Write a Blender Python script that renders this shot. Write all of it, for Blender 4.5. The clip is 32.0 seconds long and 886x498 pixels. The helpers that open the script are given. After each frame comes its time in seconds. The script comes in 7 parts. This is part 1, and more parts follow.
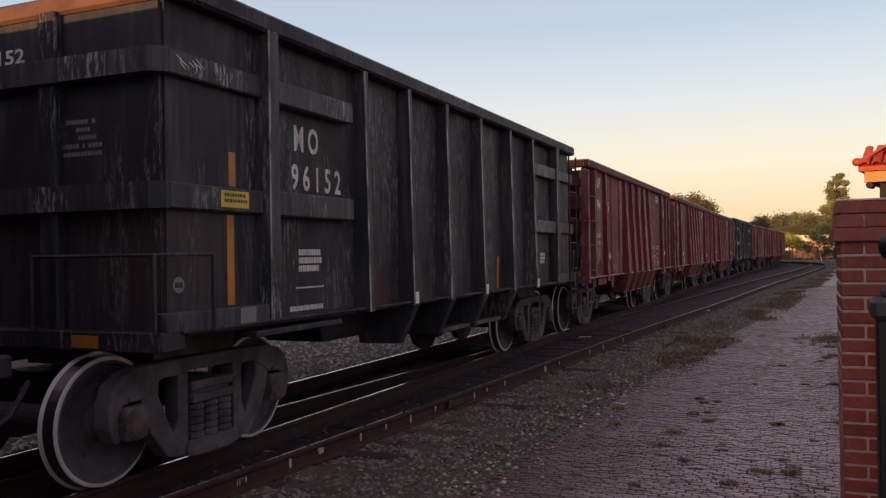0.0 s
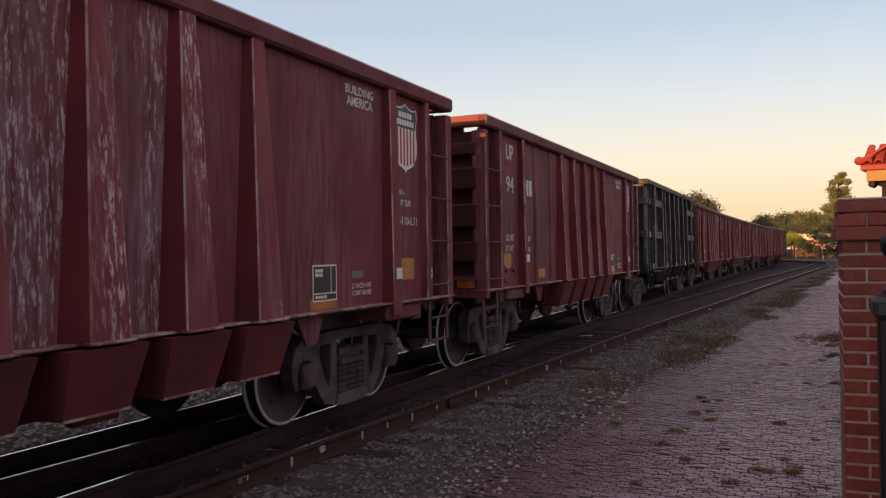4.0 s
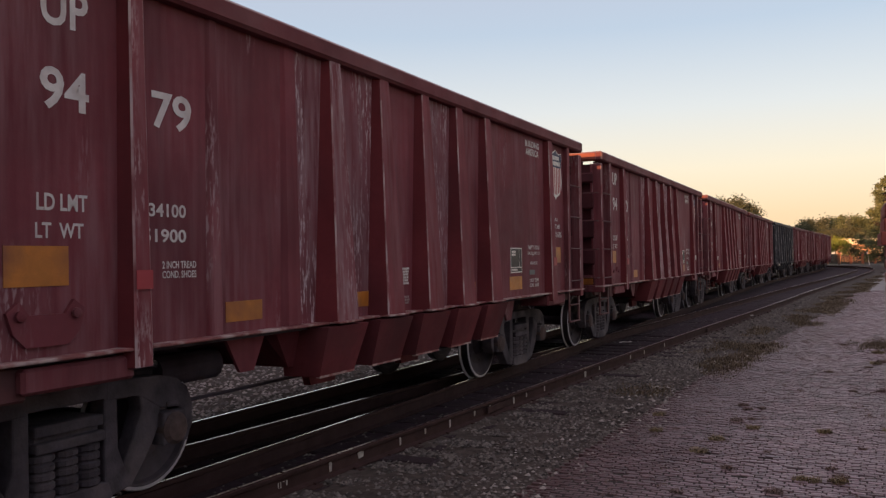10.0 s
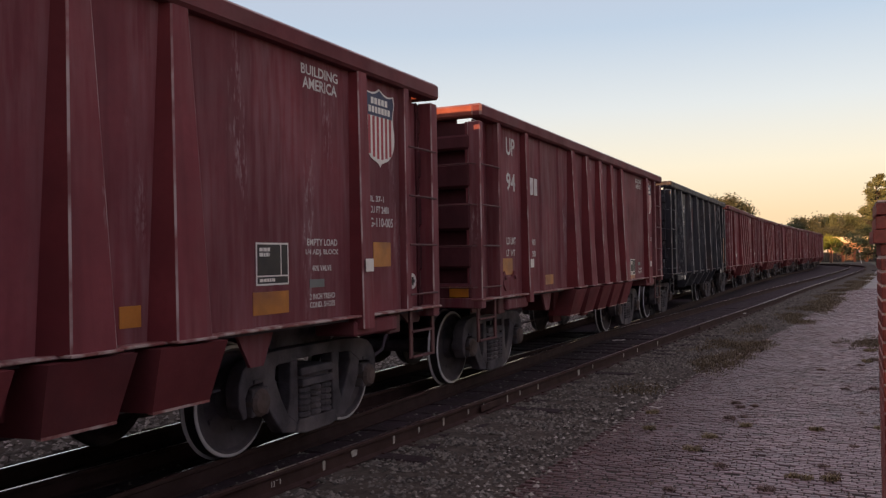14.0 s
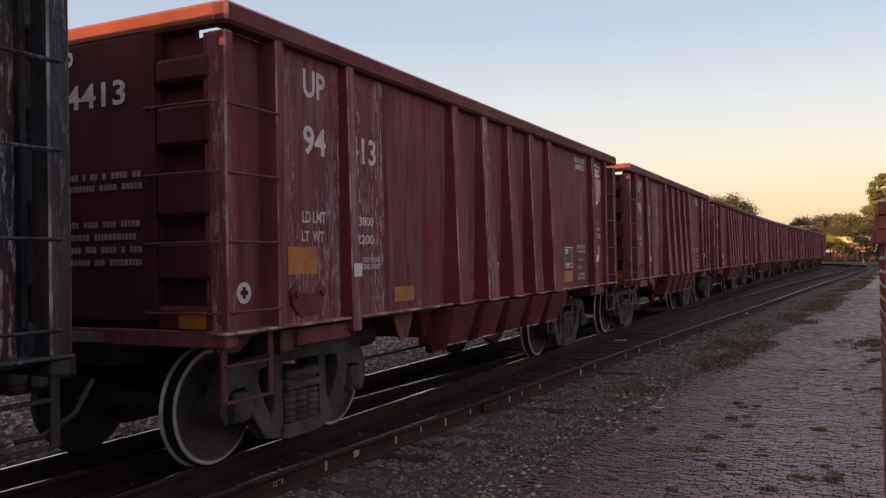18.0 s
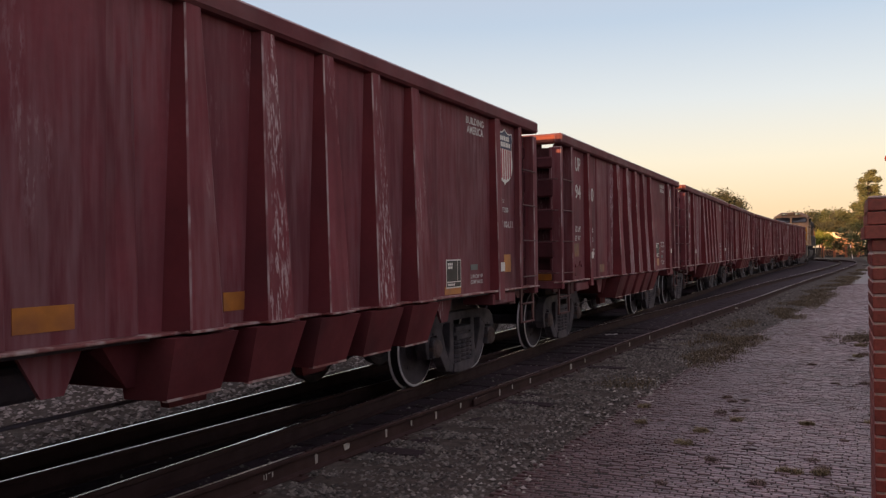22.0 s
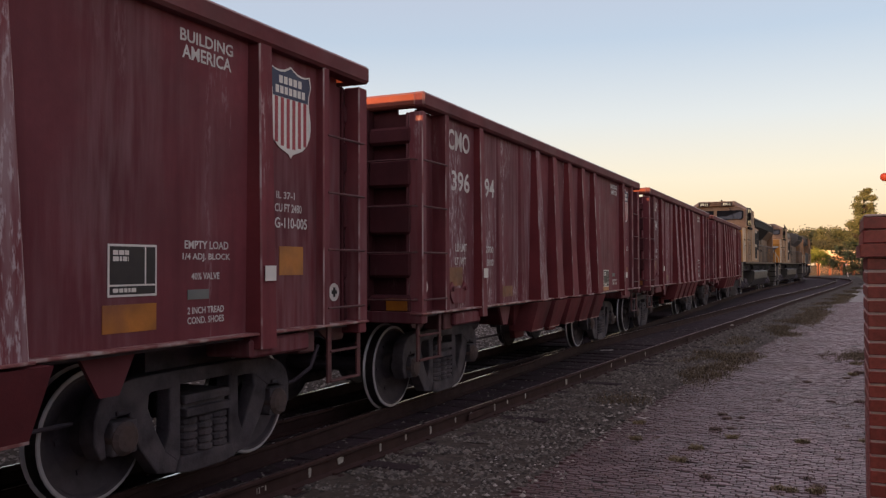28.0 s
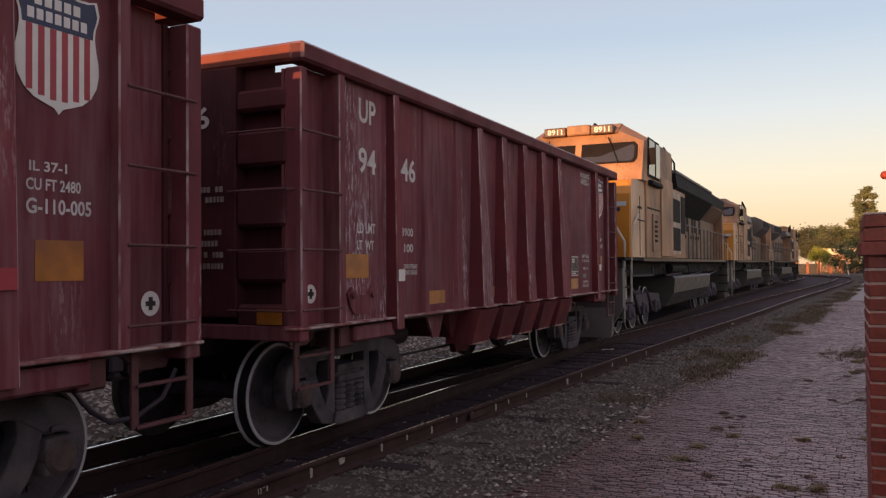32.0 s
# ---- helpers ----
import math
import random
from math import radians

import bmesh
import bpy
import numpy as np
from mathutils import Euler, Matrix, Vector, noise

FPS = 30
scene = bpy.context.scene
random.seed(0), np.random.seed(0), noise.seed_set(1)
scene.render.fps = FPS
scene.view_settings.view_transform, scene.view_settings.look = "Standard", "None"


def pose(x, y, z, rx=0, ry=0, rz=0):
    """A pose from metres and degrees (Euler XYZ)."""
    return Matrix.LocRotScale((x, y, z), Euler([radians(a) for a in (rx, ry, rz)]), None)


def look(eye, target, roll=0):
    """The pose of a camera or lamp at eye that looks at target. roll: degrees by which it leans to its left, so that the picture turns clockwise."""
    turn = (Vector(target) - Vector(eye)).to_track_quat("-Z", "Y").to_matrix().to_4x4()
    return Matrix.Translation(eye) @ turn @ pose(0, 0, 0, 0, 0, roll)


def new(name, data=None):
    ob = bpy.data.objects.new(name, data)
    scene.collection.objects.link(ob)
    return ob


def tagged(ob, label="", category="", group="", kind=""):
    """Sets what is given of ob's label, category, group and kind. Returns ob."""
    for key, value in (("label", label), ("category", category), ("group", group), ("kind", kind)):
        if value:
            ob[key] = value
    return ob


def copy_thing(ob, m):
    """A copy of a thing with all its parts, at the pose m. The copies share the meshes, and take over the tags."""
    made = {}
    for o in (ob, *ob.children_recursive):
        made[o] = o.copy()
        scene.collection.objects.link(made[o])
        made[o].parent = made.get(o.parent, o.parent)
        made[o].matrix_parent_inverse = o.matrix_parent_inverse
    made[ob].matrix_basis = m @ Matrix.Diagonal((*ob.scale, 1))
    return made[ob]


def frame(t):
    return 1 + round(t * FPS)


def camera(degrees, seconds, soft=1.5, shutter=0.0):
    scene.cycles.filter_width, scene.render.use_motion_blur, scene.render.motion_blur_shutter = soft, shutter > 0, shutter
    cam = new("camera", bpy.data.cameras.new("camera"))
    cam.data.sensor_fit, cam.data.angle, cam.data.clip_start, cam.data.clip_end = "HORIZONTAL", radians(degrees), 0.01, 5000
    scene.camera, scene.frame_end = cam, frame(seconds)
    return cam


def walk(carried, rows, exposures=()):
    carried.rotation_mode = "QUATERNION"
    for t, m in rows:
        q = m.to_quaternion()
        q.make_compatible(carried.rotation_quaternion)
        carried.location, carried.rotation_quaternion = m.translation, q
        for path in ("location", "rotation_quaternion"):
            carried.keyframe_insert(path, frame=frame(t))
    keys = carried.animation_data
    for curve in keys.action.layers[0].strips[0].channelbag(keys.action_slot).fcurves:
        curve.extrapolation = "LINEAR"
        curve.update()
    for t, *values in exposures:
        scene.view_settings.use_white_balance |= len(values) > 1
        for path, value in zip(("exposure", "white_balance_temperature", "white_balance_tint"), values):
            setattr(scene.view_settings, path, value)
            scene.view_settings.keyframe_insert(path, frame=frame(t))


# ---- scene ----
import collections

cam = camera(56.0, 32.0, soft=1.3)
EYE = (0.0, 0.0, 1.692)
TURNS = [
    (0, 23.48, 0.39, 0.86),
    (0.5, 23.59, 0.24, 0.88),
    (1, 23.71, 0.23, 0.92),
    (1.5, 23.75, 0.17, 0.99),
    (2, 23.67, 0.05, 1.03),
    (2.5, 23.53, 0.05, 0.89),
    (3, 23.48, 0.13, 0.67),
    (3.5, 23.53, 0.30, 0.75),
    (5.5, 24.19, -0.08, 0.71),
    (6, 24.87, -0.23, 0.73),
    (6.5, 25.59, 0.18, 0.96),
    (7, 26.33, 0.49, 1.01),
    (7.5, 26.73, 0.68, 1.05),
    (8, 26.63, 0.80, 1.00),
    (8.5, 26.51, 0.84, 1.04),
    (9, 26.42, 0.92, 1.12),
    (9.5, 26.22, 0.88, 1.07),
    (10, 26.15, 0.75, 0.97),
    (10.5, 26.05, 0.67, 0.93),
    (11, 26.00, 0.69, 0.88),
    (11.5, 25.88, 0.71, 0.95),
    (12, 25.87, 0.68, 1.07),
    (12.5, 25.80, 0.67, 0.99),
    (13, 25.64, 0.64, 0.96),
    (13.5, 25.64, 0.63, 0.98),
    (15.5, 26.08, 0.64, 1.10),
    (16, 26.12, 0.58, 1.18),
    (16.5, 25.97, 0.53, 1.04),
    (17, 25.88, 0.46, 0.96),
    (17.5, 25.83, 0.52, 0.95),
    (18, 25.84, 0.64, 1.02),
    (18.5, 25.96, 0.66, 1.10),
    (19, 25.91, 0.66, 1.09),
    (19.5, 25.80, 0.60, 1.02),
    (20, 25.72, 0.59, 1.07),
    (20.5, 25.57, 0.59, 0.99),
    (21, 25.61, 0.53, 0.98),
    (21.5, 25.60, 0.42, 0.90),
    (22, 25.23, 0.20, 0.77),
    (22.5, 24.98, 0.59, 0.69),
    (23, 24.94, 1.07, 0.42),
    (23.5, 24.94, 1.16, 0.29),
    (24, 25.04, 1.19, 0.24),
    (24.5, 24.90, 1.22, 0.24),
    (25, 24.94, 1.22, 0.28),
    (25.5, 25.01, 1.05, 0.35),
    (26, 24.94, 0.82, 0.35),
    (26.5, 24.94, 0.72, 0.42),
    (28.5, 24.92, 1.41, 0.07),
    (29, 24.70, 1.62, -0.07),
    (29.5, 24.55, 1.69, -0.23),
    (30, 24.80, 1.73, -0.06),
    (30.5, 24.87, 1.62, 0.15),
    (31, 24.86, 1.54, 0.38),
    (31.5, 24.90, 1.39, 0.43),
    (32, 25.01, 1.16, 0.44),
    
]
walk(cam, [(t, pose(*EYE, 90 + p, r, y)) for t, y, p, r in TURNS])

# ---------------------------------------------------------------- light
SUN_AZ, SUN_EL = radians(192), radians(4.3)      # where the sun stands, clockwise from +Y
world = bpy.data.worlds.new("world")
scene.world = world
world.use_nodes = True
wn, wl = world.node_tree.nodes, world.node_tree.links
wn.clear()
sky = wn.new("ShaderNodeTexSky")
sky.sky_type = "NISHITA"
sky.sun_disc = False
sky.sun_elevation, sky.sun_rotation = SUN_EL, SUN_AZ
sky.air_density, sky.dust_density, sky.ozone_density = 1.0, 2.0, 1.0
coord = wn.new("ShaderNodeTexCoord")
split = wn.new("ShaderNodeSeparateXYZ")
wl.new(coord.outputs["Generated"], split.inputs[0])
ramp = wn.new("ShaderNodeValToRGB")
wl.new(split.outputs["Z"], ramp.inputs[0])
stops = [(0.0, (0.94, 0.635, 0.385)), (0.045, (0.94, 0.69, 0.455)), (0.10, (0.89, 0.77, 0.61)), (0.17, (0.71, 0.715, 0.73)),
         (0.26, (0.48, 0.56, 0.69)), (0.45, (0.50, 0.44, 0.53)), (1.0, (0.62, 0.47, 0.52))]
for i, (at, colour) in enumerate(stops):
    e = ramp.color_ramp.elements[i] if i < 2 else ramp.color_ramp.elements.new(at)
    e.position, e.color = at, (*colour, 1)
blend = wn.new("ShaderNodeMixRGB")
blend.blend_type = "ADD"
blend.inputs[0].default_value = 0.05
wl.new(ramp.outputs[0], blend.inputs[1])
wl.new(sky.outputs[0], blend.inputs[2])
back = wn.new("ShaderNodeBackground")
back.inputs[1].default_value = 0.985
wl.new(blend.outputs[0], back.inputs[0])
out = wn.new("ShaderNodeOutputWorld")
wl.new(back.outputs[0], out.inputs[0])
sun = new("sun", bpy.data.lights.new("sun", "SUN"))
sun.data.energy, sun.data.angle, sun.data.color = 7.5, radians(0.6), (1.0, 0.47, 0.20)
way = Vector((math.sin(SUN_AZ) * math.cos(SUN_EL), math.cos(SUN_AZ) * math.cos(SUN_EL), math.sin(SUN_EL)))
sun.matrix_world = look(way * 60, (0, 0, 0))
scene.view_settings.exposure = 0.0


# ---------------------------------------------------------------- mesh helpers
def bx(bm, x0, x1, y0, y1, z0, z1, bev=0.0):
    vs = [bm.verts.new(p) for p in ((x0, y0, z0), (x1, y0, z0), (x1, y1, z0), (x0, y1, z0), (x0, y0, z1), (x1, y0, z1), (x1, y1, z1), (x0, y1, z1))]
    fs = [bm.faces.new([vs[i] for i in q]) for q in ((3, 2, 1, 0), (4, 5, 6, 7), (0, 1, 5, 4), (1, 2, 6, 5), (2, 3, 7, 6), (3, 0, 4, 7))]
    if bev:
        es = {e for f in fs for e in f.edges}
        bmesh.ops.bevel(bm, geom=list(es), offset=bev, segments=1, affect="EDGES", profile=0.5)
    return bm


def prism(bm, poly, axis, a, b):
    """Extrude a 2D outline along an axis: 'x' takes (y, z), 'y' takes (x, z), 'z' takes (x, y)."""
    def at(p, c):
        return {"x": (c, p[0], p[1]), "y": (p[0], c, p[1]), "z": (p[0], p[1], c)}[axis]
    u, w = [bm.verts.new(at(p, a)) for p in poly], [bm.verts.new(at(p, b)) for p in poly]
    n = len(poly)
    fs = [bm.faces.new(u), bm.faces.new(w[::-1])]
    fs += [bm.faces.new((u[i], w[i], w[(i + 1) % n], u[(i + 1) % n])) for i in range(n)]
    bmesh.ops.recalc_face_normals(bm, faces=fs)
    return bm


def loft(bm, rings):
    """Closed solid through rings of points of equal count."""
    vs = [[bm.verts.new(p) for p in r] for r in rings]
    n = len(vs[0])
    fs = [bm.faces.new(vs[0][::-1]), bm.faces.new(vs[-1])]
    for a, b in zip(vs, vs[1:]):
        fs += [bm.faces.new((a[i], a[(i + 1) % n], b[(i + 1) % n], b[i])) for i in range(n)]
    bmesh.ops.recalc_face_normals(bm, faces=fs)
    return bm


def rod(bm, pts, r=0.012, n=6):
    pts = [Vector(p) for p in pts]
    rings = []
    for i, p in enumerate(pts):
        d = (pts[min(i + 1, len(pts) - 1)] - pts[max(i - 1, 0)]).normalized()
        q = d.to_track_quat("Z", "Y")
        rings.append([p + q @ Vector((r * math.cos(2 * math.pi * k / n), r * math.sin(2 * math.pi * k / n), 0)) for k in range(n)])
    return loft(bm, rings)


def lathe(bm, axis, centre, profile, n=24):
    """Solid of revolution: profile of (along, radius) about an axis through centre."""
    c = Vector(centre)
    rings = []
    for a, r in profile:
        ring = []
        for k in range(n):
            u, v = r * math.cos(2 * math.pi * k / n), r * math.sin(2 * math.pi * k / n)
            ring.append(c + Vector({"x": (a, u, v), "y": (v, a, u), "z": (u, v, a)}[axis]))
        rings.append(ring)
    return loft(bm, rings)


def part(name, bm, material, parent=None, label="", smooth=False):
    me = bpy.data.meshes.new(name)
    bm.to_mesh(me)
    bm.free()
    for m in (material if isinstance(material, (list, tuple)) else [material]):
        me.materials.append(m)
    if smooth:
        for p in me.polygons:
            p.use_smooth = True
    ob = new(name, me)
    ob.parent = parent
    if label:
        ob["label"] = label
    return ob


def B():
    return bmesh.new()


def thing(name, label, category, group=""):
    e = new(name)
    e.empty_display_size = 0.2
    return tagged(e, label, category, group)


TEXTS = {}


def text_part(s, y0, y1, z0, z1, x, material, parent, name="lettering", toward=1):
    """Letters on a wall that faces +x (toward=1), or on an end that faces -y (toward=0, y0 y1 are then x)."""
    if s not in TEXTS:
        cu = bpy.data.curves.new("t", "FONT")
        cu.body = s
        cu.resolution_u = 3
        cu.offset = 0.022
        ob = bpy.data.objects.new("t", cu)
        me = ob.to_mesh()
        TEXTS[s] = ([v.co.copy() for v in me.vertices], [tuple(p.vertices) for p in me.polygons])
        ob.to_mesh_clear()
        bpy.data.objects.remove(ob)
    vs, fs = TEXTS[s]
    lo = (min(v.x for v in vs), min(v.y for v in vs))
    hi = (max(v.x for v in vs), max(v.y for v in vs))
    bm = B()
    made = []
    for v in vs:
        a = y0 + (v.x - lo[0]) / (hi[0] - lo[0]) * (y1 - y0)
        c = z0 + (v.y - lo[1]) / (hi[1] - lo[1]) * (z1 - z0)
        made.append(bm.verts.new((x, a, c) if toward else (a, x, c)))
    for f in fs:
        try:
            bm.faces.new([made[i] for i in f])
        except ValueError:
            pass
    if toward and z1 - z0 > 0.18:                          # large letters are pieces of their own
        bm.verts.index_update()
        root = list(range(len(made)))

        def find(i):
            while root[i] != i:
                i = root[i]
            return i
        for e in bm.edges:
            root[find(e.verts[0].index)] = find(e.verts[1].index)
        spans = collections.defaultdict(list)
        for f in bm.faces:
            spans[find(f.verts[0].index)].append([tuple(v.co) for v in f.verts])
        for polys in spans.values():
            lb = B()
            seen = {}
            for poly in polys:
                for q in poly:
                    if q not in seen:
                        seen[q] = lb.verts.new(q)
                lb.faces.new([seen[q] for q in poly])
            part("letter", lb, material, parent)
        bm.free()
        return None
    return tagged(part(name, bm, material, parent), kind="stuff")        # letters too small to pick apart


def panel(y0, y1, z0, z1, x, material, parent, name, t=0.004, label=""):
    return part(name, bx(B(), x, x + t, y0, y1, z0, z1), material, parent, label)


# ---------------------------------------------------------------- materials
def mat(name, colour, rough=0.6, metal=0.0, vary=0.25, scale=3.0, bump=0.15, bscale=60.0, second=None, streak=None, streak_amount=0.5,
        dirt=None, dirt_amount=0.5, spec=0.5, stretch=(1, 1, 1), glow=None, patch=(0.55, 0.68), chips=(0.57, 0.63), dirt_range=(0.45, 0.75), dirt_scale=0.6, haze=0.0):
    m = bpy.data.materials.new(name)
    m.use_nodes = True
    n, l = m.node_tree.nodes, m.node_tree.links
    b = n["Principled BSDF"]
    b.inputs["Roughness"].default_value, b.inputs["Metallic"].default_value = rough, metal
    b.inputs["Specular IOR Level"].default_value = spec
    tc, oi = n.new("ShaderNodeTexCoord"), n.new("ShaderNodeObjectInfo")
    off = n.new("ShaderNodeVectorMath")
    off.operation = "MULTIPLY_ADD"
    comb = n.new("ShaderNodeCombineXYZ")
    for i in range(3):
        l.new(oi.outputs["Random"], comb.inputs[i])
    l.new(comb.outputs[0], off.inputs[0])
    off.inputs[1].default_value = (37.0, 61.0, 23.0)
    l.new(tc.outputs["Object"], off.inputs[2])

    def tex(s, detail=4.0, st=(1, 1, 1), lo=0.4, hi=0.6):
        mp = n.new("ShaderNodeMapping")
        mp.inputs["Scale"].default_value = st
        l.new(off.outputs[0], mp.inputs[0])
        t = n.new("ShaderNodeTexNoise")
        t.inputs["Scale"].default_value, t.inputs["Detail"].default_value = s, detail
        l.new(mp.outputs[0], t.inputs["Vector"])
        r = n.new("ShaderNodeMapRange")
        r.inputs["From Min"].default_value, r.inputs["From Max"].default_value = lo, hi
        l.new(t.outputs["Fac"], r.inputs["Value"])
        return r.outputs[0], t.outputs["Fac"]

    def mix(a, c, f, kind="MIX"):
        x = n.new("ShaderNodeMixRGB")
        x.blend_type = kind
        for s, v in ((x.inputs[1], a), (x.inputs[2], c), (x.inputs[0], f)):
            if isinstance(v, (int, float)):
                s.default_value = v
            elif isinstance(v, tuple):
                s.default_value = (*v, 1)
            else:
                l.new(v, s)
        return x.outputs[0]

    def times(a, k):
        x = n.new("ShaderNodeMath")
        x.operation = "MULTIPLY"
        l.new(a, x.inputs[0])
        if isinstance(k, (int, float)):
            x.inputs[1].default_value = k
        else:
            l.new(k, x.inputs[1])
        return x.outputs[0]

    big, _ = tex(scale, 5.0, stretch, 0.3, 0.7)
    fine, _ = tex(scale * 14, 3.0, stretch, 0.25, 0.75)
    low = second or tuple(c * (1 - vary) for c in colour)
    high = tuple(min(1, c * (1 + 0.6 * vary)) for c in colour)
    col = mix(low, high, big)
    col = mix(col, tuple(c * (1 - vary) for c in colour), times(fine, 0.35))
    if dirt:
        d, _ = tex(scale * dirt_scale, 6.0, stretch, *dirt_range)
        col = mix(col, dirt, times(d, dirt_amount))
    if streak:
        s1, _ = tex(1.0, 5.0, (34, 34, 6.0), *chips)
        s2, _ = tex(1.0, 3.0, (2.0, 2.0, 0.38), *patch)
        s3, _ = tex(1.0, 4.0, (70, 70, 22), 0.38, 0.52)
        s4, _ = tex(1.0, 3.0, (6, 6, 0.5), 0.50, 0.75)
        col = mix(col, tuple(c * 0.5 for c in colour), times(s4, 0.55))
        if haze:                                           # dull chalking, rubbed into soft upright bands
            h1, _ = tex(1.0, 4.0, (15, 15, 1.5), 0.36, 0.68)
            h2, _ = tex(1.0, 2.0, (1.5, 1.5, 0.45), 0.36, 0.62)
            col = mix(col, tuple(0.5 * a + 0.42 * c for a, c in zip(streak, colour)), times(times(h1, h2), haze))
        col = mix(col, streak, times(times(times(s1, s2), s3), streak_amount))
    l.new(col, b.inputs["Base Color"])
    rr, _ = tex(scale * 3, 4.0, stretch, 0.2, 0.8)
    rm = n.new("ShaderNodeMapRange")
    rm.inputs["To Min"].default_value, rm.inputs["To Max"].default_value = max(0.05, rough - 0.12), min(1, rough + 0.12)
    l.new(rr, rm.inputs["Value"])
    l.new(rm.outputs[0], b.inputs["Roughness"])
    if bump:
        bp = n.new("ShaderNodeBump")
        bp.inputs["Strength"].default_value, bp.inputs["Distance"].default_value = bump, 0.01
        _, raw = tex(bscale, 3.0, stretch)
        l.new(raw, bp.inputs["Height"])
        l.new(bp.outputs[0], b.inputs["Normal"])
    if glow:
        b.inputs["Emission Color"].default_value = (*glow[0], 1)
        b.inputs["Emission Strength"].default_value = glow[1]
    return m


RED = mat("oxide_red_paint", (0.184, 0.0455, 0.0565), 0.72, spec=0.20, vary=0.30, scale=1.1, bump=0.08, streak=(0.44, 0.345, 0.355), streak_amount=0.8, dirt=(0.085, 0.034, 0.040), dirt_amount=0.6, patch=(0.60, 0.74), chips=(0.49, 0.60), haze=0.38)
RED_WORN = mat("chalky_worn_red_paint", (0.178, 0.049, 0.062), 0.72, spec=0.20, vary=0.30, scale=1.1, bump=0.08, streak=(0.50, 0.42, 0.44), streak_amount=0.90, dirt=(0.095, 0.040, 0.046), dirt_amount=0.5, patch=(0.44, 0.60), chips=(0.50, 0.61), haze=0.55)
RED_RIB = mat("scuffed_rib_paint", (0.212, 0.050, 0.061), 0.72, spec=0.20, vary=0.28, scale=1.3, bump=0.08, streak=(0.52, 0.41, 0.41), streak_amount=1.0, dirt=(0.13, 0.043, 0.047), dirt_amount=0.5, patch=(0.56, 0.69), chips=(0.49, 0.60), haze=0.28)
RIB_WORN = mat("heavily_scuffed_rib_paint", (0.212, 0.062, 0.073), 0.72, spec=0.20, vary=0.28, scale=1.3, bump=0.08, streak=(0.50, 0.43, 0.45), streak_amount=0.80, dirt=(0.13, 0.05, 0.054), dirt_amount=0.4, patch=(0.38, 0.58), chips=(0.50, 0.62), haze=0.80)
# less faded rib flanks, their shadow also put into this deeper red
RED_DEEP = mat("unfaded_shaded_red_flank", (0.135, 0.026, 0.031), 0.78, spec=0.12, vary=0.30, scale=1.4, bump=0.08, dirt=(0.065, 0.022, 0.026), dirt_amount=0.6)
RIB_EDGE = mat("bare_rubbed_rib_edge", (0.22, 0.072, 0.078), 0.55, vary=0.3, scale=4, bump=0.05, dirt=(0.44, 0.345, 0.345), dirt_amount=0.85, dirt_range=(0.44, 0.62), dirt_scale=0.8)
BLACK_EDGE = mat("bare_rubbed_black_edge", (0.09, 0.09, 0.10), 0.5, vary=0.3, scale=4, bump=0.05, dirt=(0.36, 0.36, 0.38), dirt_amount=0.9, dirt_range=(0.42, 0.60), dirt_scale=0.8)
# belly red made darker to hold the shade below the sill
RED_BELLY = mat("shade_darkened_belly_red", (0.158, 0.038, 0.044), 0.75, spec=0.12, vary=0.35, scale=1.6, bump=0.1, dirt=(0.055, 0.030, 0.033), dirt_amount=0.7)
# grimy end paint, darkened further for the shade of the next car
RED_END = mat("sooty_shaded_end_paint", (0.098, 0.029, 0.035), 0.75, spec=0.15, vary=0.35, scale=1.5, bump=0.08, dirt=(0.045, 0.020, 0.024), dirt_amount=0.7, streak=(0.22, 0.15, 0.15), streak_amount=0.6, patch=(0.58, 0.72), chips=(0.50, 0.62))
RED_IRON = mat("grimy_red_iron", (0.105, 0.034, 0.037), 0.7, vary=0.3, scale=5, bump=0.1, dirt=(0.05, 0.03, 0.03), dirt_amount=0.5)
RED_EDGE = mat("chafed_red_edge", (0.22, 0.075, 0.072), 0.6, vary=0.3, scale=5, bump=0.1, dirt=(0.42, 0.34, 0.32), dirt_amount=0.9, dirt_range=(0.46, 0.62), dirt_scale=1.2)
# chord shading is in the paint: shaded side, sky-lightened top, sun-warmed ends
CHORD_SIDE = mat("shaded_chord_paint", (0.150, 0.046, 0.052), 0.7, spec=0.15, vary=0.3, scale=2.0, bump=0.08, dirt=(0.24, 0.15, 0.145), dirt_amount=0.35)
CHORD_TOP = mat("skylit_chord_top", (0.22, 0.085, 0.078), 0.40, spec=0.7, vary=0.35, scale=2.5, bump=0.08, dirt=(0.32, 0.22, 0.19), dirt_amount=0.6)
RED_CHORD = mat("oxide_red_top_paint", (0.25, 0.072, 0.055), 0.65, spec=0.2, vary=0.35, scale=2.5, bump=0.1, dirt=(0.28, 0.12, 0.08), dirt_amount=0.35)
BLACK = mat("black_car_paint", (0.0190, 0.0195, 0.0290), 0.6, spec=0.25, patch=(0.50, 0.66), chips=(0.50, 0.62), vary=0.35, scale=1.2, bump=0.08, streak=(0.22, 0.22, 0.24), streak_amount=0.70, dirt=(0.062, 0.036, 0.030), dirt_amount=0.6, dirt_range=(0.52, 0.74), haze=0.40)
BLACK_BEAM = mat("chafed_black_paint", (0.026, 0.028, 0.037), 0.55, spec=0.3, vary=0.3, scale=1.6, bump=0.08, streak=(0.32, 0.32, 0.34), streak_amount=0.9, patch=(0.49, 0.64), chips=(0.50, 0.62), dirt=(0.040, 0.035, 0.036), dirt_amount=0.5, haze=0.35)
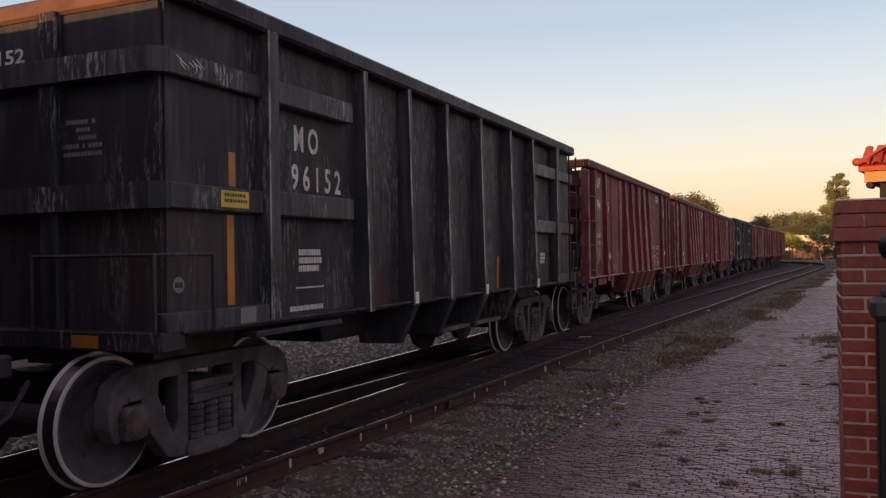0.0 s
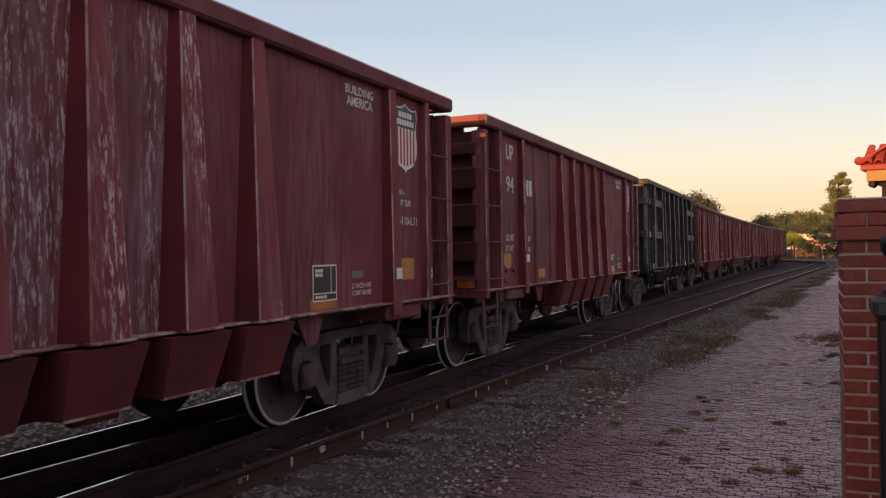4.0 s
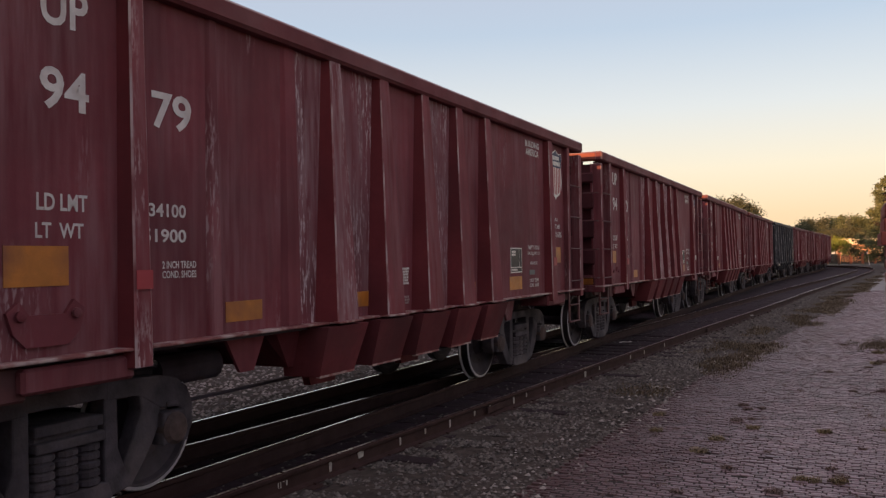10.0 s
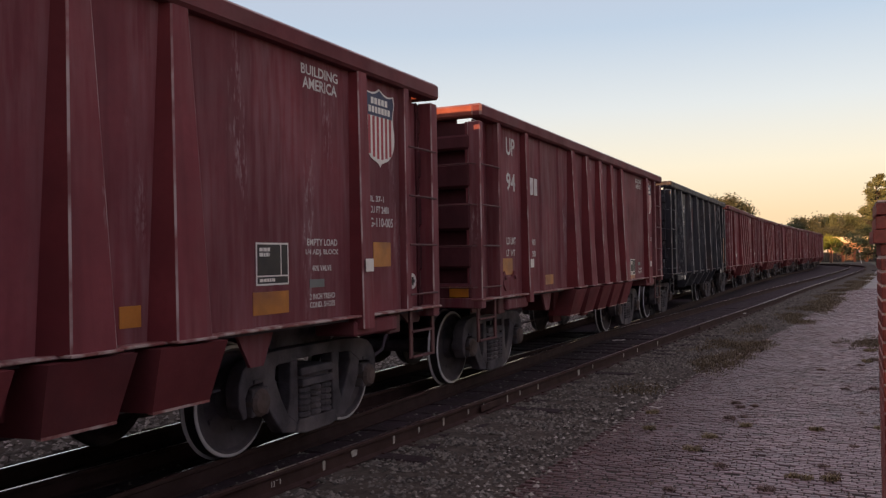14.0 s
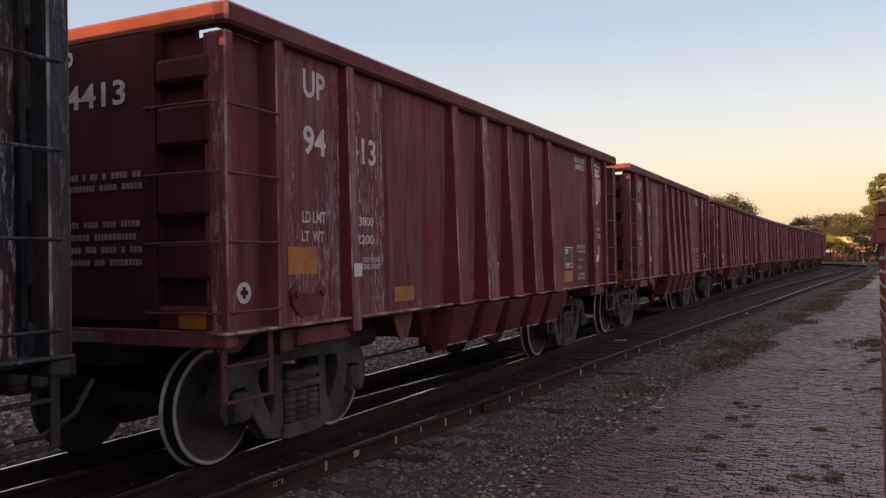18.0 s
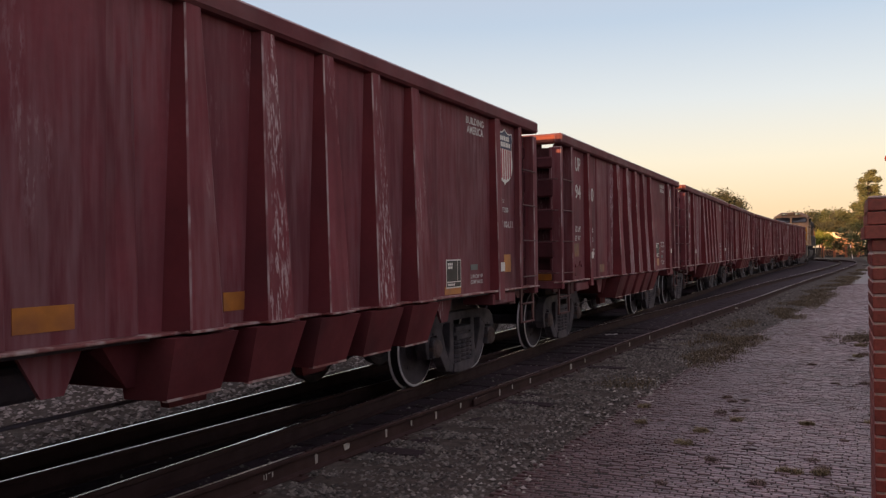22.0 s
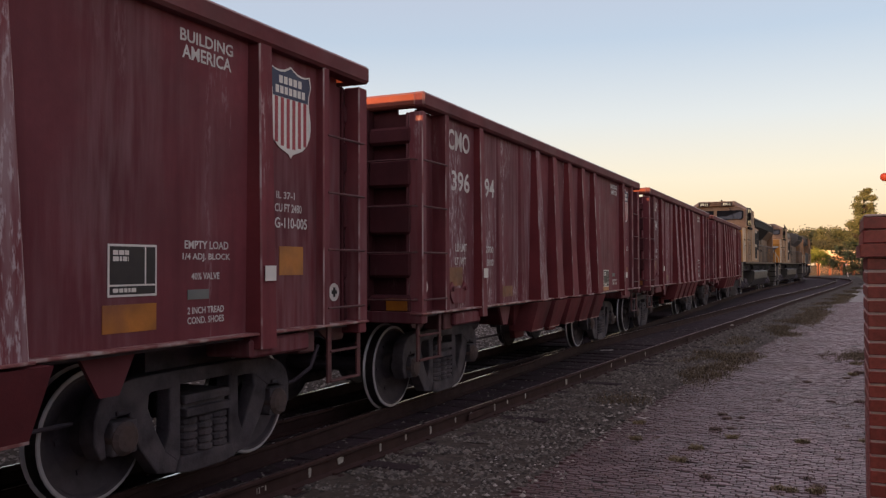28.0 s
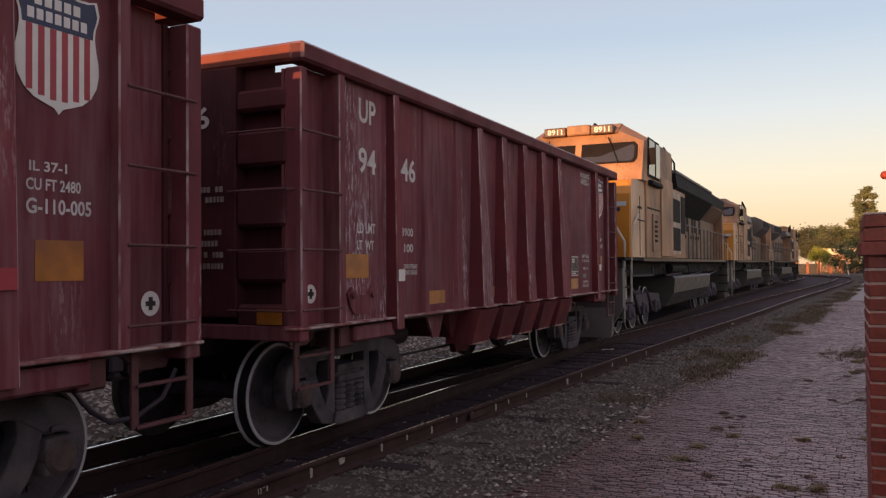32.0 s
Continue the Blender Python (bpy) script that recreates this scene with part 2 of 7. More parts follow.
# end chord of the black cars, coloured warm and pale as if sunlit
SUNLIT_CHORD = mat("worn_sunlit_chord", (0.15, 0.085, 0.062), 0.7, spec=0.2, vary=0.4, scale=3, bump=0.1, dirt=(0.05, 0.04, 0.04), dirt_amount=0.6)
BLACK_STAINED = mat("rust_stained_black_paint", (0.0190, 0.0195, 0.0290), 0.6, spec=0.25, patch=(0.40, 0.56), chips=(0.50, 0.60), vary=0.35, scale=1.2, bump=0.08, streak=(0.25, 0.25, 0.27), streak_amount=0.75, dirt=(0.090, 0.034, 0.024), dirt_amount=0.8, dirt_range=(0.54, 0.68), haze=0.5)
BLACK_RUST = mat("rusty_black_paint", (0.023, 0.023, 0.034), 0.55, vary=0.3, scale=1.0, bump=0.1, dirt=(0.098, 0.023, 0.019), dirt_amount=0.95, dirt_range=(0.49, 0.60), dirt_scale=0.75, streak=(0.40, 0.40, 0.43), streak_amount=0.95, patch=(0.45, 0.62), chips=(0.53, 0.62))
TRUCK = mat("dusty_cast_steel", spec=0.20, colour=(0.084, 0.075, 0.086), rough=0.9, vary=0.5, scale=5, bump=0.5, bscale=40, dirt=(0.160, 0.140, 0.145), dirt_amount=0.8)
UNDER = mat("grimy_underframe", spec=0.12, colour=(0.098, 0.086, 0.104), rough=0.8, vary=0.3, scale=4, bump=0.2)
WHEEL = mat("rusty_wheel_steel", spec=0.2, colour=(0.090, 0.078, 0.090), rough=0.7, vary=0.35, scale=6, bump=0.2)
BEARING = mat("rust_brown_bearing", (0.115, 0.084, 0.078), 0.8, spec=0.15, vary=0.4, scale=9, bump=0.3, bscale=40, dirt=(0.09, 0.08, 0.085), dirt_amount=0.6)
RIM = mat("worn_rim_steel", (0.50, 0.49, 0.52), 0.5, 0.2, vary=0.2, scale=8, bump=0.05)
TREAD = mat("polished_tread_steel", (0.11, 0.108, 0.115), 0.45, 1.0, vary=0.1, bump=0.0)
WHITE = mat("white_lettering_paint", (0.62, 0.60, 0.58), 0.6, vary=0.18, scale=9, bump=0.0, dirt=(0.20, 0.12, 0.11), dirt_amount=0.45)
FADED = mat("faded_lettering_paint", (0.36, 0.30, 0.29), 0.7, vary=0.3, scale=9, bump=0.0, dirt=(0.16, 0.07, 0.07), dirt_amount=0.7)
CREAM = mat("white_plate", (0.72, 0.70, 0.66), 0.5, vary=0.1, scale=6, bump=0.0)
AMBER = mat("amber_reflector", (0.45, 0.165, 0.020), 0.4, vary=0.3, scale=5, bump=0.05, dirt=(0.16, 0.055, 0.034), dirt_amount=0.8)
AMBER_GRIMY = mat("grimy_amber_reflector", (0.21, 0.075, 0.022), 0.5, vary=0.4, scale=6, bump=0.05, dirt=(0.10, 0.038, 0.030), dirt_amount=0.9)
PINK = mat("faded_pink_tag", (0.62, 0.36, 0.38), 0.5, vary=0.15, bump=0.0)
PLATE = mat("black_stencil_plate", (0.016, 0.016, 0.018), 0.5, vary=0.2, bump=0.0)
NAVY = mat("navy_paint", (0.022, 0.030, 0.085), 0.5, vary=0.15, bump=0.0)
CRIMSON = mat("crimson_paint", (0.36, 0.035, 0.050), 0.5, vary=0.15, bump=0.0)
GREY = mat("grey_plate", (0.16, 0.18, 0.17), 0.6, vary=0.2, bump=0.0)
STEEL = mat("galvanised_steel", (0.32, 0.31, 0.30), 0.5, 0.6, vary=0.3, scale=8, bump=0.05)

# ---------------------------------------------------------------- the lines of the two tracks
CENTRE = [(-300, -5.63), (-60, -5.63), (-30, -5.63), (0, -5.63), (20, -5.63), (35, -5.68), (48, -5.68), (60, -5.42), (72, -4.98), (84, -4.35), (96, -3.85), (106, -3.75),
          (116, -4.35), (128, -6.3), (142, -10.5), (160, -18), (185, -30), (220, -48), (260, -69), (320, -100), (400, -142)]
SIDING = [(-60, -4.88), (-14, -4.88), (-6, -4.80), (0, -4.52), (5.7, -4.16), (8, -4.01), (10.3, -3.86), (15.5, -3.53), (19.8, -3.24), (28, -2.62), (45, -1.50),
          (57, -0.55), (68, 0.28), (80, 1.12), (93, 1.85), (102, 2.02), (111, 1.55), (122, -0.3), (135, -4.5), (155, -13), (185, -27.5), (220, -45.5), (320, -97)]


def spline(points):
    ys, xs = np.array([p[0] for p in points], float), np.array([p[1] for p in points], float)
    d = np.diff(xs) / np.diff(ys)
    m = np.concatenate(([d[0]], (d[:-1] + d[1:]) / 2, [d[-1]]))

    def at(y):
        i = int(min(max(np.searchsorted(ys, y) - 1, 0), len(ys) - 2))
        h = ys[i + 1] - ys[i]
        u = (y - ys[i]) / h
        return float((2 * u**3 - 3 * u**2 + 1) * xs[i] + (u**3 - 2 * u**2 + u) * h * m[i] + (3 * u**2 - 2 * u**3) * xs[i + 1] + (u**3 - u**2) * h * m[i + 1])
    return at


main_x, siding_x = spline(CENTRE), spline(SIDING)
ARC_Y = np.arange(-300, 400, 0.5)
ARC_P = np.array([(main_x(y), y) for y in ARC_Y])
ARC_S = np.concatenate(([0], np.cumsum(np.hypot(*np.diff(ARC_P, axis=0).T))))
ARC_S -= np.interp(0, ARC_Y, ARC_S)


def on_track(s):
    return float(np.interp(s, ARC_S, ARC_P[:, 0])), float(np.interp(s, ARC_S, ARC_P[:, 1]))


# metres rolled at each whole second, slowing a little
ROLLED = [0.0, 7.85, 15.66, 23.45, 31.25, 39.06, 46.87, 54.65, 62.38, 70.03, 77.63, 85.27, 92.88, 100.5, 108.09, 115.66, 123.22, 130.79, 138.32, 145.75, 153.14, 160.49, 167.76, 175.0, 182.17, 189.33, 196.45, 203.52, 210.54, 217.48, 224.36, 231.23, 238.09]
rolled = spline(list(enumerate(ROLLED)))


def gone(t):
    """Metres that the train has rolled towards the camera by the time t."""
    return rolled(min(max(t, 0.0), 32.0))


def car_pose(s, half):
    (x0, y0), (x1, y1) = on_track(s - half), on_track(s + half)
    return pose((x0 + x1) / 2, (y0 + y1) / 2, 0, 0, 0, math.degrees(math.atan2(-(x1 - x0), y1 - y0)))

# ---------------------------------------------------------------- running gear
WHEEL_R = 0.488
CARS = []          # (thing, arc length of its middle at the start, half the truck spacing, wheelsets)


def wheelset_mesh(r=WHEEL_R):
    bm = B()
    lathe(bm, "x", (0, 0, 0), [(-1.06, 0.06), (-1.0, 0.085), (-0.8, 0.085), (0.8, 0.085), (1.0, 0.085), (1.06, 0.06)], 12)
    for s in (1, -1):
        prof = [(0.68, 0.12), (0.70, r - 0.09), (0.685, r - 0.07), (0.685, r + 0.012), (0.705, r + 0.026), (0.725, r + 0.004), (0.82, r - 0.003), (0.828, r - 0.012),
                (0.829, r - 0.034), (0.826, r - 0.055), (0.79, r - 0.075), (0.745, r - 0.2), (0.76, 0.16), (0.84, 0.13), (0.84, 0.10)]
        lathe(bm, "x", (0, 0, 0), [(s * a, q) for a, q in prof], 40)
    # grease flings and bolt heads, so that the turning shows
    for s in (1, -1):
        for k in range(3):
            a = k * 2.094
            lathe(bm, "x", (s * 1.06, 0.04 * math.cos(a), 0.04 * math.sin(a)), [(0, 0.012), (s * 0.02, 0.012)], 6)
        for k in range(5):
            a = 0.4 + k * 1.2566
            bx(bm, min(s * 0.75, s * 0.765), max(s * 0.75, s * 0.765), 0.26 * math.cos(a) - 0.02, 0.26 * math.cos(a) + 0.02, 0.26 * math.sin(a) - 0.02, 0.26 * math.sin(a) + 0.02)
    for f in bm.faces:
        c = f.calc_center_median()
        q = math.hypot(c.y, c.z)
        if 0.68 < abs(c.x) < 0.83 and q > r - 0.028:
            f.material_index = 2 if abs(f.normal.x) < 0.5 or abs(c.x) < 0.70 else 1
    return bm


def side_frame_mesh(s):
    """Cast side frame: shouldered top, jaws over the bearings, two rounded windows and a deep spring seat."""
    bm = B()
    x0, x1 = sorted((s * 0.93, s * 1.08))
    prism(bm, [(-0.32, 0.79), (-0.32, 0.90), (0.32, 0.90), (0.32, 0.79)], "x", x0, x1)
    prism(bm, [(-0.34, 0.12), (-0.30, 0.235), (0.30, 0.235), (0.34, 0.12), (0.20, 0.095), (-0.20, 0.095)], "x", x0 - 0.02, x1 + 0.02)
    for m in (1, -1):
        prism(bm, [(m * u, v) for u, v in ((0.30, 0.77), (0.30, 0.902), (0.78, 0.89), (0.96, 0.85), (1.07, 0.77), (1.12, 0.64), (1.12, 0.48), (1.06, 0.36), (1.01, 0.37), (1.03, 0.54), (0.98, 0.63), (0.80, 0.645), (0.66, 0.73), (0.58, 0.77))], "x", x0, x1)
        prism(bm, [(m * u, v) for u, v in ((0.60, 0.78), (0.80, 0.66), (0.78, 0.52), (0.70, 0.37), (0.52, 0.15), (0.32, 0.115), (0.30, 0.20), (0.44, 0.31), (0.53, 0.46), (0.62, 0.66))], "x", x0 + 0.008, x1 - 0.006)
        prism(bm, [(m * u, v) for u, v in ((0.285, 0.80), (0.40, 0.80), (0.405, 0.44), (0.46, 0.30), (0.30, 0.19), (0.285, 0.22))], "x", x0 + 0.004, x1 - 0.003)
        bx(bm, min(s * 1.0, s * 1.125), max(s * 1.0, s * 1.125), m * 0.89 - 0.115, m * 0.89 + 0.115, 0.375, 0.615, 0.0)
        bx(bm, min(s * 1.07, s * 1.10), max(s * 1.07, s * 1.10), m * 0.89 - 0.05, m * 0.89 + 0.06, 0.645, 0.685, 0.0)
    bx(bm, min(s * 1.0, s * 1.115), max(s * 1.0, s * 1.115), -0.265, 0.265, 0.525, 0.595)                 # bolster end, slotted
    bx(bm, min(s * 1.0, s * 1.100), max(s * 1.0, s * 1.100), -0.265, 0.265, 0.625, 0.700)
    bmesh.ops.bevel(bm, geom=list(bm.edges), offset=0.014, segments=2, affect="EDGES", profile=0.5)
    return bm


def spring_mesh(s):
    bm = B()
    for dy in (-0.175, 0.0, 0.175):
        prof = []
        for k in range(5):
            z = 0.235 + k * 0.058
            prof += [(z, 0.068), (z + 0.010, 0.086), (z + 0.040, 0.086), (z + 0.050, 0.068)]
        lathe(bm, "z", (s * 1.03, dy, 0), prof, 12)
    return bm


GEAR = {}


def truck(car, yc, wb=0.89, axles=(-1, 1), material=TRUCK, spread=1.0):
    """A freight truck under car, centred at yc. Returns its wheelsets."""
    bm = B()
    bx(bm, -1.06, 1.06, -0.26, 0.26, 0.56, 0.70, 0.02)
    bx(bm, -0.5, 0.5, -0.22, 0.22, 0.70, 0.84)
    bx(bm, -0.92, 0.92, -0.50, 0.50, 0.86, 1.06)
    for m in (1, -1):
        bx(bm, -0.72, 0.72, m * 0.40 - 0.05, m * 0.40 + 0.05, 0.36, 0.44)
        bx(bm, 0.66, 0.80, m * 0.44 - 0.03, m * 0.44 + 0.03, 0.30, 0.52)
        bx(bm, -0.80, -0.66, m * 0.44 - 0.03, m * 0.44 + 0.03, 0.30, 0.52)
    if "bolster" not in GEAR:
        GEAR["bolster"] = part("truck", bm, material, car)
        t = GEAR["bolster"]
    else:
        bm.free()
        t = new("truck", GEAR["bolster"].data)
        t.parent = car
    t.location = (0, yc, 0)
    sets = []
    for s in (1, -1):
        for key, maker in (("side_frame", side_frame_mesh), ("spring_nest", spring_mesh)):
            k = (key, s)
            if k not in GEAR:
                GEAR[k] = part(key, maker(s), material, t)
            else:
                new(key, GEAR[k].data).parent = t
    for m in (1, -1):
        for s in (1, -1):
            k = ("cap", s)
            if k not in GEAR:
                GEAR[k] = part("bearing_cap", lathe(B(), "x", (0, 0, 0), [(s * 0.90, 0.12), (s * 1.13, 0.12), (s * 1.155, 0.09), (s * 1.165, 0.04)], 14), BEARING, t, smooth=False)
                c = GEAR[k]
            else:
                c = new("bearing_cap", GEAR[k].data)
                c.parent = t
            c.location = (0, m * wb, WHEEL_R)
        if "wheelset" not in GEAR:
            GEAR["wheelset"] = w = part("wheelset", wheelset_mesh(), [WHEEL, RIM, TREAD], t, "rusty steel wheelset with worn bright rims")
        else:
            w = new("wheelset", GEAR["wheelset"].data)
            w["label"] = "rusty steel wheelset with worn bright rims"
            w.parent = t
        w.location = (0, m * wb, WHEEL_R)
        sets.append(w)
    return sets


def coupler(car, y, s, material=UNDER):
    """A knuckle coupler at the end y of a car; s: the way that it points along the car."""
    bm = B()
    a, b = sorted((y, y + s * 0.30))
    bx(bm, -0.09, 0.09, a - 0.3, b, 0.80, 0.98, 0.02)
    c, d = sorted((y + s * 0.26, y + s * 0.56))
    bx(bm, -0.17, 0.05, c, d, 0.72, 1.04, 0.04)
    bx(bm, 0.02, 0.17, min(y + s * 0.30, y + s * 0.46), max(y + s * 0.30, y + s * 0.46), 0.76, 1.0, 0.03)
    part("coupler", bm, material, car)
    rod_bm = rod(B(), [(0.25, y, 0.78), (0.28, y + s * 0.2, 0.55), (0.22, y + s * 0.45, 0.42), (0.12, y + s * 0.6, 0.40)], 0.022)
    part("air_hose", rod_bm, UNDER, car)


HALF = 5.725
LENGTH = [1.0]                                   # length of the car in hand against the common red type


def Y(a):
    return (a - HALF) * LENGTH[0]


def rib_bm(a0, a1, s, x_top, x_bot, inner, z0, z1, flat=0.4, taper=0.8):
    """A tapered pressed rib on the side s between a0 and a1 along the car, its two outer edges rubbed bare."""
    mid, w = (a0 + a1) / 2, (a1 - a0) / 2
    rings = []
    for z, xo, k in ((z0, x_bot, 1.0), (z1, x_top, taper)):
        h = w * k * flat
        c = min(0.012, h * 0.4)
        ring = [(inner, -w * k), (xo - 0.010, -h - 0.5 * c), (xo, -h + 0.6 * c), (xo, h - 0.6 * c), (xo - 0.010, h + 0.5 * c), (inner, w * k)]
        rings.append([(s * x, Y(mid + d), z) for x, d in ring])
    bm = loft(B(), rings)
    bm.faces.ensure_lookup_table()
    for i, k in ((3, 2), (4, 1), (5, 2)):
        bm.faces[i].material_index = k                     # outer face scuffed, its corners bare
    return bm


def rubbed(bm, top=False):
    """Bevelled corners take the second material: bare rubbed edges. So does the top where asked, its skylight put into
    the colour.
    """
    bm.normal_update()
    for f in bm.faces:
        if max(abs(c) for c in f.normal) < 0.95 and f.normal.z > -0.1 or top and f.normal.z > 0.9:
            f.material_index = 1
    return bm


def ladder(car, a0, a1, x, zs, material, r=0.012):
    """Grab irons across a ladder bay, each a bent rod of its own."""
    for z in zs:
        part("rung", rod(B(), [(x - 0.09, Y(a0), z + 0.01), (x + 0.02, Y(a0) + 0.02, z), (x + 0.02, Y(a1) - 0.02, z), (x - 0.09, Y(a1), z + 0.01)], r), material, car)


def stirrup(car, a0, a1, s, material):
    bm = B()
    x = s * 1.50
    for a in (a0, a1):                                       # flat hangers, two treads
        bx(bm, x - 0.012, x + 0.012, Y(a) - 0.032, Y(a) + 0.032, 0.64, 1.16, 0.004)
    for z in (0.64, 0.91):
        bx(bm, x - 0.030, x + 0.030, Y(a0), Y(a1), z, z + 0.022, 0.004)
    part("sill_step", bm, material, car)


def hollow_sides(car, paint, chord_paint, ribs, sheet=1.50, tub=(3.35, 8.0), chord=(3.45, 3.62), bay=(0.06, 0.72), shallow=(), boxed=True, rib_paint=None, flat=0.4, edge_paint=None, end_paint=None, belly=1.42):
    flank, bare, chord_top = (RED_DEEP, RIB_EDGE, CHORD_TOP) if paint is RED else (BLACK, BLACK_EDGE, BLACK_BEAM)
    for s in (1, -1):
        bm = B()
        x0, x1 = sorted((s * (sheet - 0.03), s * sheet))
        if s < 0:
            part("side_wall", bx(bm, x0, x1, Y(bay[1]), -Y(bay[1]), 1.17, chord[0] + 0.02), paint, car)
        else:                                               # one sheet from rib to rib
            bm.free()
            cuts = [bay[1]] + sorted((r[0] + r[1]) / 2 for r in list(ribs) + list(shallow)) + [2 * HALF - bay[1]]
            for a0, a1 in zip(cuts, cuts[1:]):
                part("side_panel", bx(B(), x0, x1, Y(a0), Y(a1), 1.17, chord[0] + 0.02), paint, car)
        for m in (1, -1) if boxed else ():                   # recessed ladder bays with a slit under the chord at the corner
            a, b = sorted((m * Y(bay[1]), m * Y(0.27)))
            u0, u1 = sorted((s * (sheet - 0.13), s * (sheet - 0.10)))
            part("bay_wall", bx(bx(B(), u0, u1, a, b, 1.17, chord[0] + 0.01), u0, u1, min(m * Y(0.27), m * Y(bay[0])), max(m * Y(0.27), m * Y(bay[0])), 1.17, chord[0] - 0.055), paint, car)
        x0, x1 = sorted((s * (sheet - 0.10), s * 1.60))
        # side takes the shaded chord colour, top the lightened one
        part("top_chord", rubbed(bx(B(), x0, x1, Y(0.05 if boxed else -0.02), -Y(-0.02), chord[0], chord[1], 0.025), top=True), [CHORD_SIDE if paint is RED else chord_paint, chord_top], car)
        x0, x1 = sorted((s * (sheet - 0.06), s * 1.60))
        part("side_sill", bx(B(), x0, x1, Y(0.0), -Y(0.0), 1.155, 1.178, 0.006), edge_paint or paint, car)
        for a0, a1, xt, xb, zlow, *narrow in ribs:
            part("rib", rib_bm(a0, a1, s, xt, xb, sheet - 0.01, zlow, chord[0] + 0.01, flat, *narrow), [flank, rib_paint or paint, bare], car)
        for a0, a1 in shallow:
            part("shallow_rib", rib_bm(a0, a1, s, sheet + 0.02, sheet + 0.045, sheet - 0.01, 1.18, chord[0], 0.6), [paint, paint, paint], car)
    for m in (1, -1):
        a, b = sorted((m * Y(0.04 if m > 0 and boxed else -0.03), m * Y(0.19)))
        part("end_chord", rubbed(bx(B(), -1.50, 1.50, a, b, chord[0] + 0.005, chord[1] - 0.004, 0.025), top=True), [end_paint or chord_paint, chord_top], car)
    part("floor_plate", bx(B(), -1.47, 1.47, Y(0.2), -Y(0.2), 1.12, 1.17), UNDER, car)
    # belly between the trucks
    bm = B()
    a, b = tub
    rings = []
    for yy, hw, zb in ((Y(a), belly, 1.08), (Y(a) + 0.32, belly - 0.02, 0.80), (-Y(11.45 - b) - 0.32, belly - 0.02, 0.80), (-Y(11.45 - b), belly, 1.08)):
        rings.append([(-hw, yy, 1.13), (hw, yy, 1.13), (hw - 0.10, yy, zb), (-hw + 0.10, yy, zb)])
    loft(bm, rings)
    part("belly", bm, RED_BELLY if paint is RED else paint, car)
    bm = B()
    bx(bm, -0.22, 0.22, Y(0.25), -Y(0.25), 0.86, 1.12)
    part("centre_sill", bm, UNDER, car)


def end_walls(car, paint, style):
    bare = RIB_EDGE if paint is RED else BLACK_EDGE
    # red ends take the paint with soot and gap shade in its colour
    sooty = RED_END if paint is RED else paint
    for m in (1, -1):
        def yr(a0, a1):
            return sorted((m * Y(a0), m * Y(a1)))
        a, b = yr(0.17, 0.21)
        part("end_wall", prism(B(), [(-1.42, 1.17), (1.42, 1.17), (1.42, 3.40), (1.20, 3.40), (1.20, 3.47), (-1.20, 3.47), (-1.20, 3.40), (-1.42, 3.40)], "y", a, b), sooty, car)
        for s in (1, -1):
            x0, x1 = sorted((s * 1.405, s * 1.58))
            a, b = yr(0.05 if m > 0 else 0.0, 0.15)
            part("corner_post", rubbed(bx(B(), x0, x1, a, b, 1.17, 3.40, 0.012)), [paint, bare], car)
            a, b = yr(0.66, 0.76)
            x0, x1 = sorted((s * 1.36, s * 1.58))
            part("bay_post", rubbed(bx(B(), x0, x1, a, b, 1.17, 3.46, 0.01)), [paint, bare], car)
        a, b = yr(0.03, 0.18)
        if style == "slots":
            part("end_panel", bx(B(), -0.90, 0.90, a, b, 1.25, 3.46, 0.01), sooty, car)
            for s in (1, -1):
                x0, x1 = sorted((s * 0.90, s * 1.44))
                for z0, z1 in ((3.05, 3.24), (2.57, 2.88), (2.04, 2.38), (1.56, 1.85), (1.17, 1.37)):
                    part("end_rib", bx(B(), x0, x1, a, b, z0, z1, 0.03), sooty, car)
        a, b = yr(0.02, 0.16)
        part("end_sill", bx(B(), -1.58, 1.58, a, b, 1.06, 1.19, 0.01), paint, car)
        coupler(car, m * Y(0.0), -m)


POCKETS = (4.06, 4.92, 5.79, 6.64, 7.48)


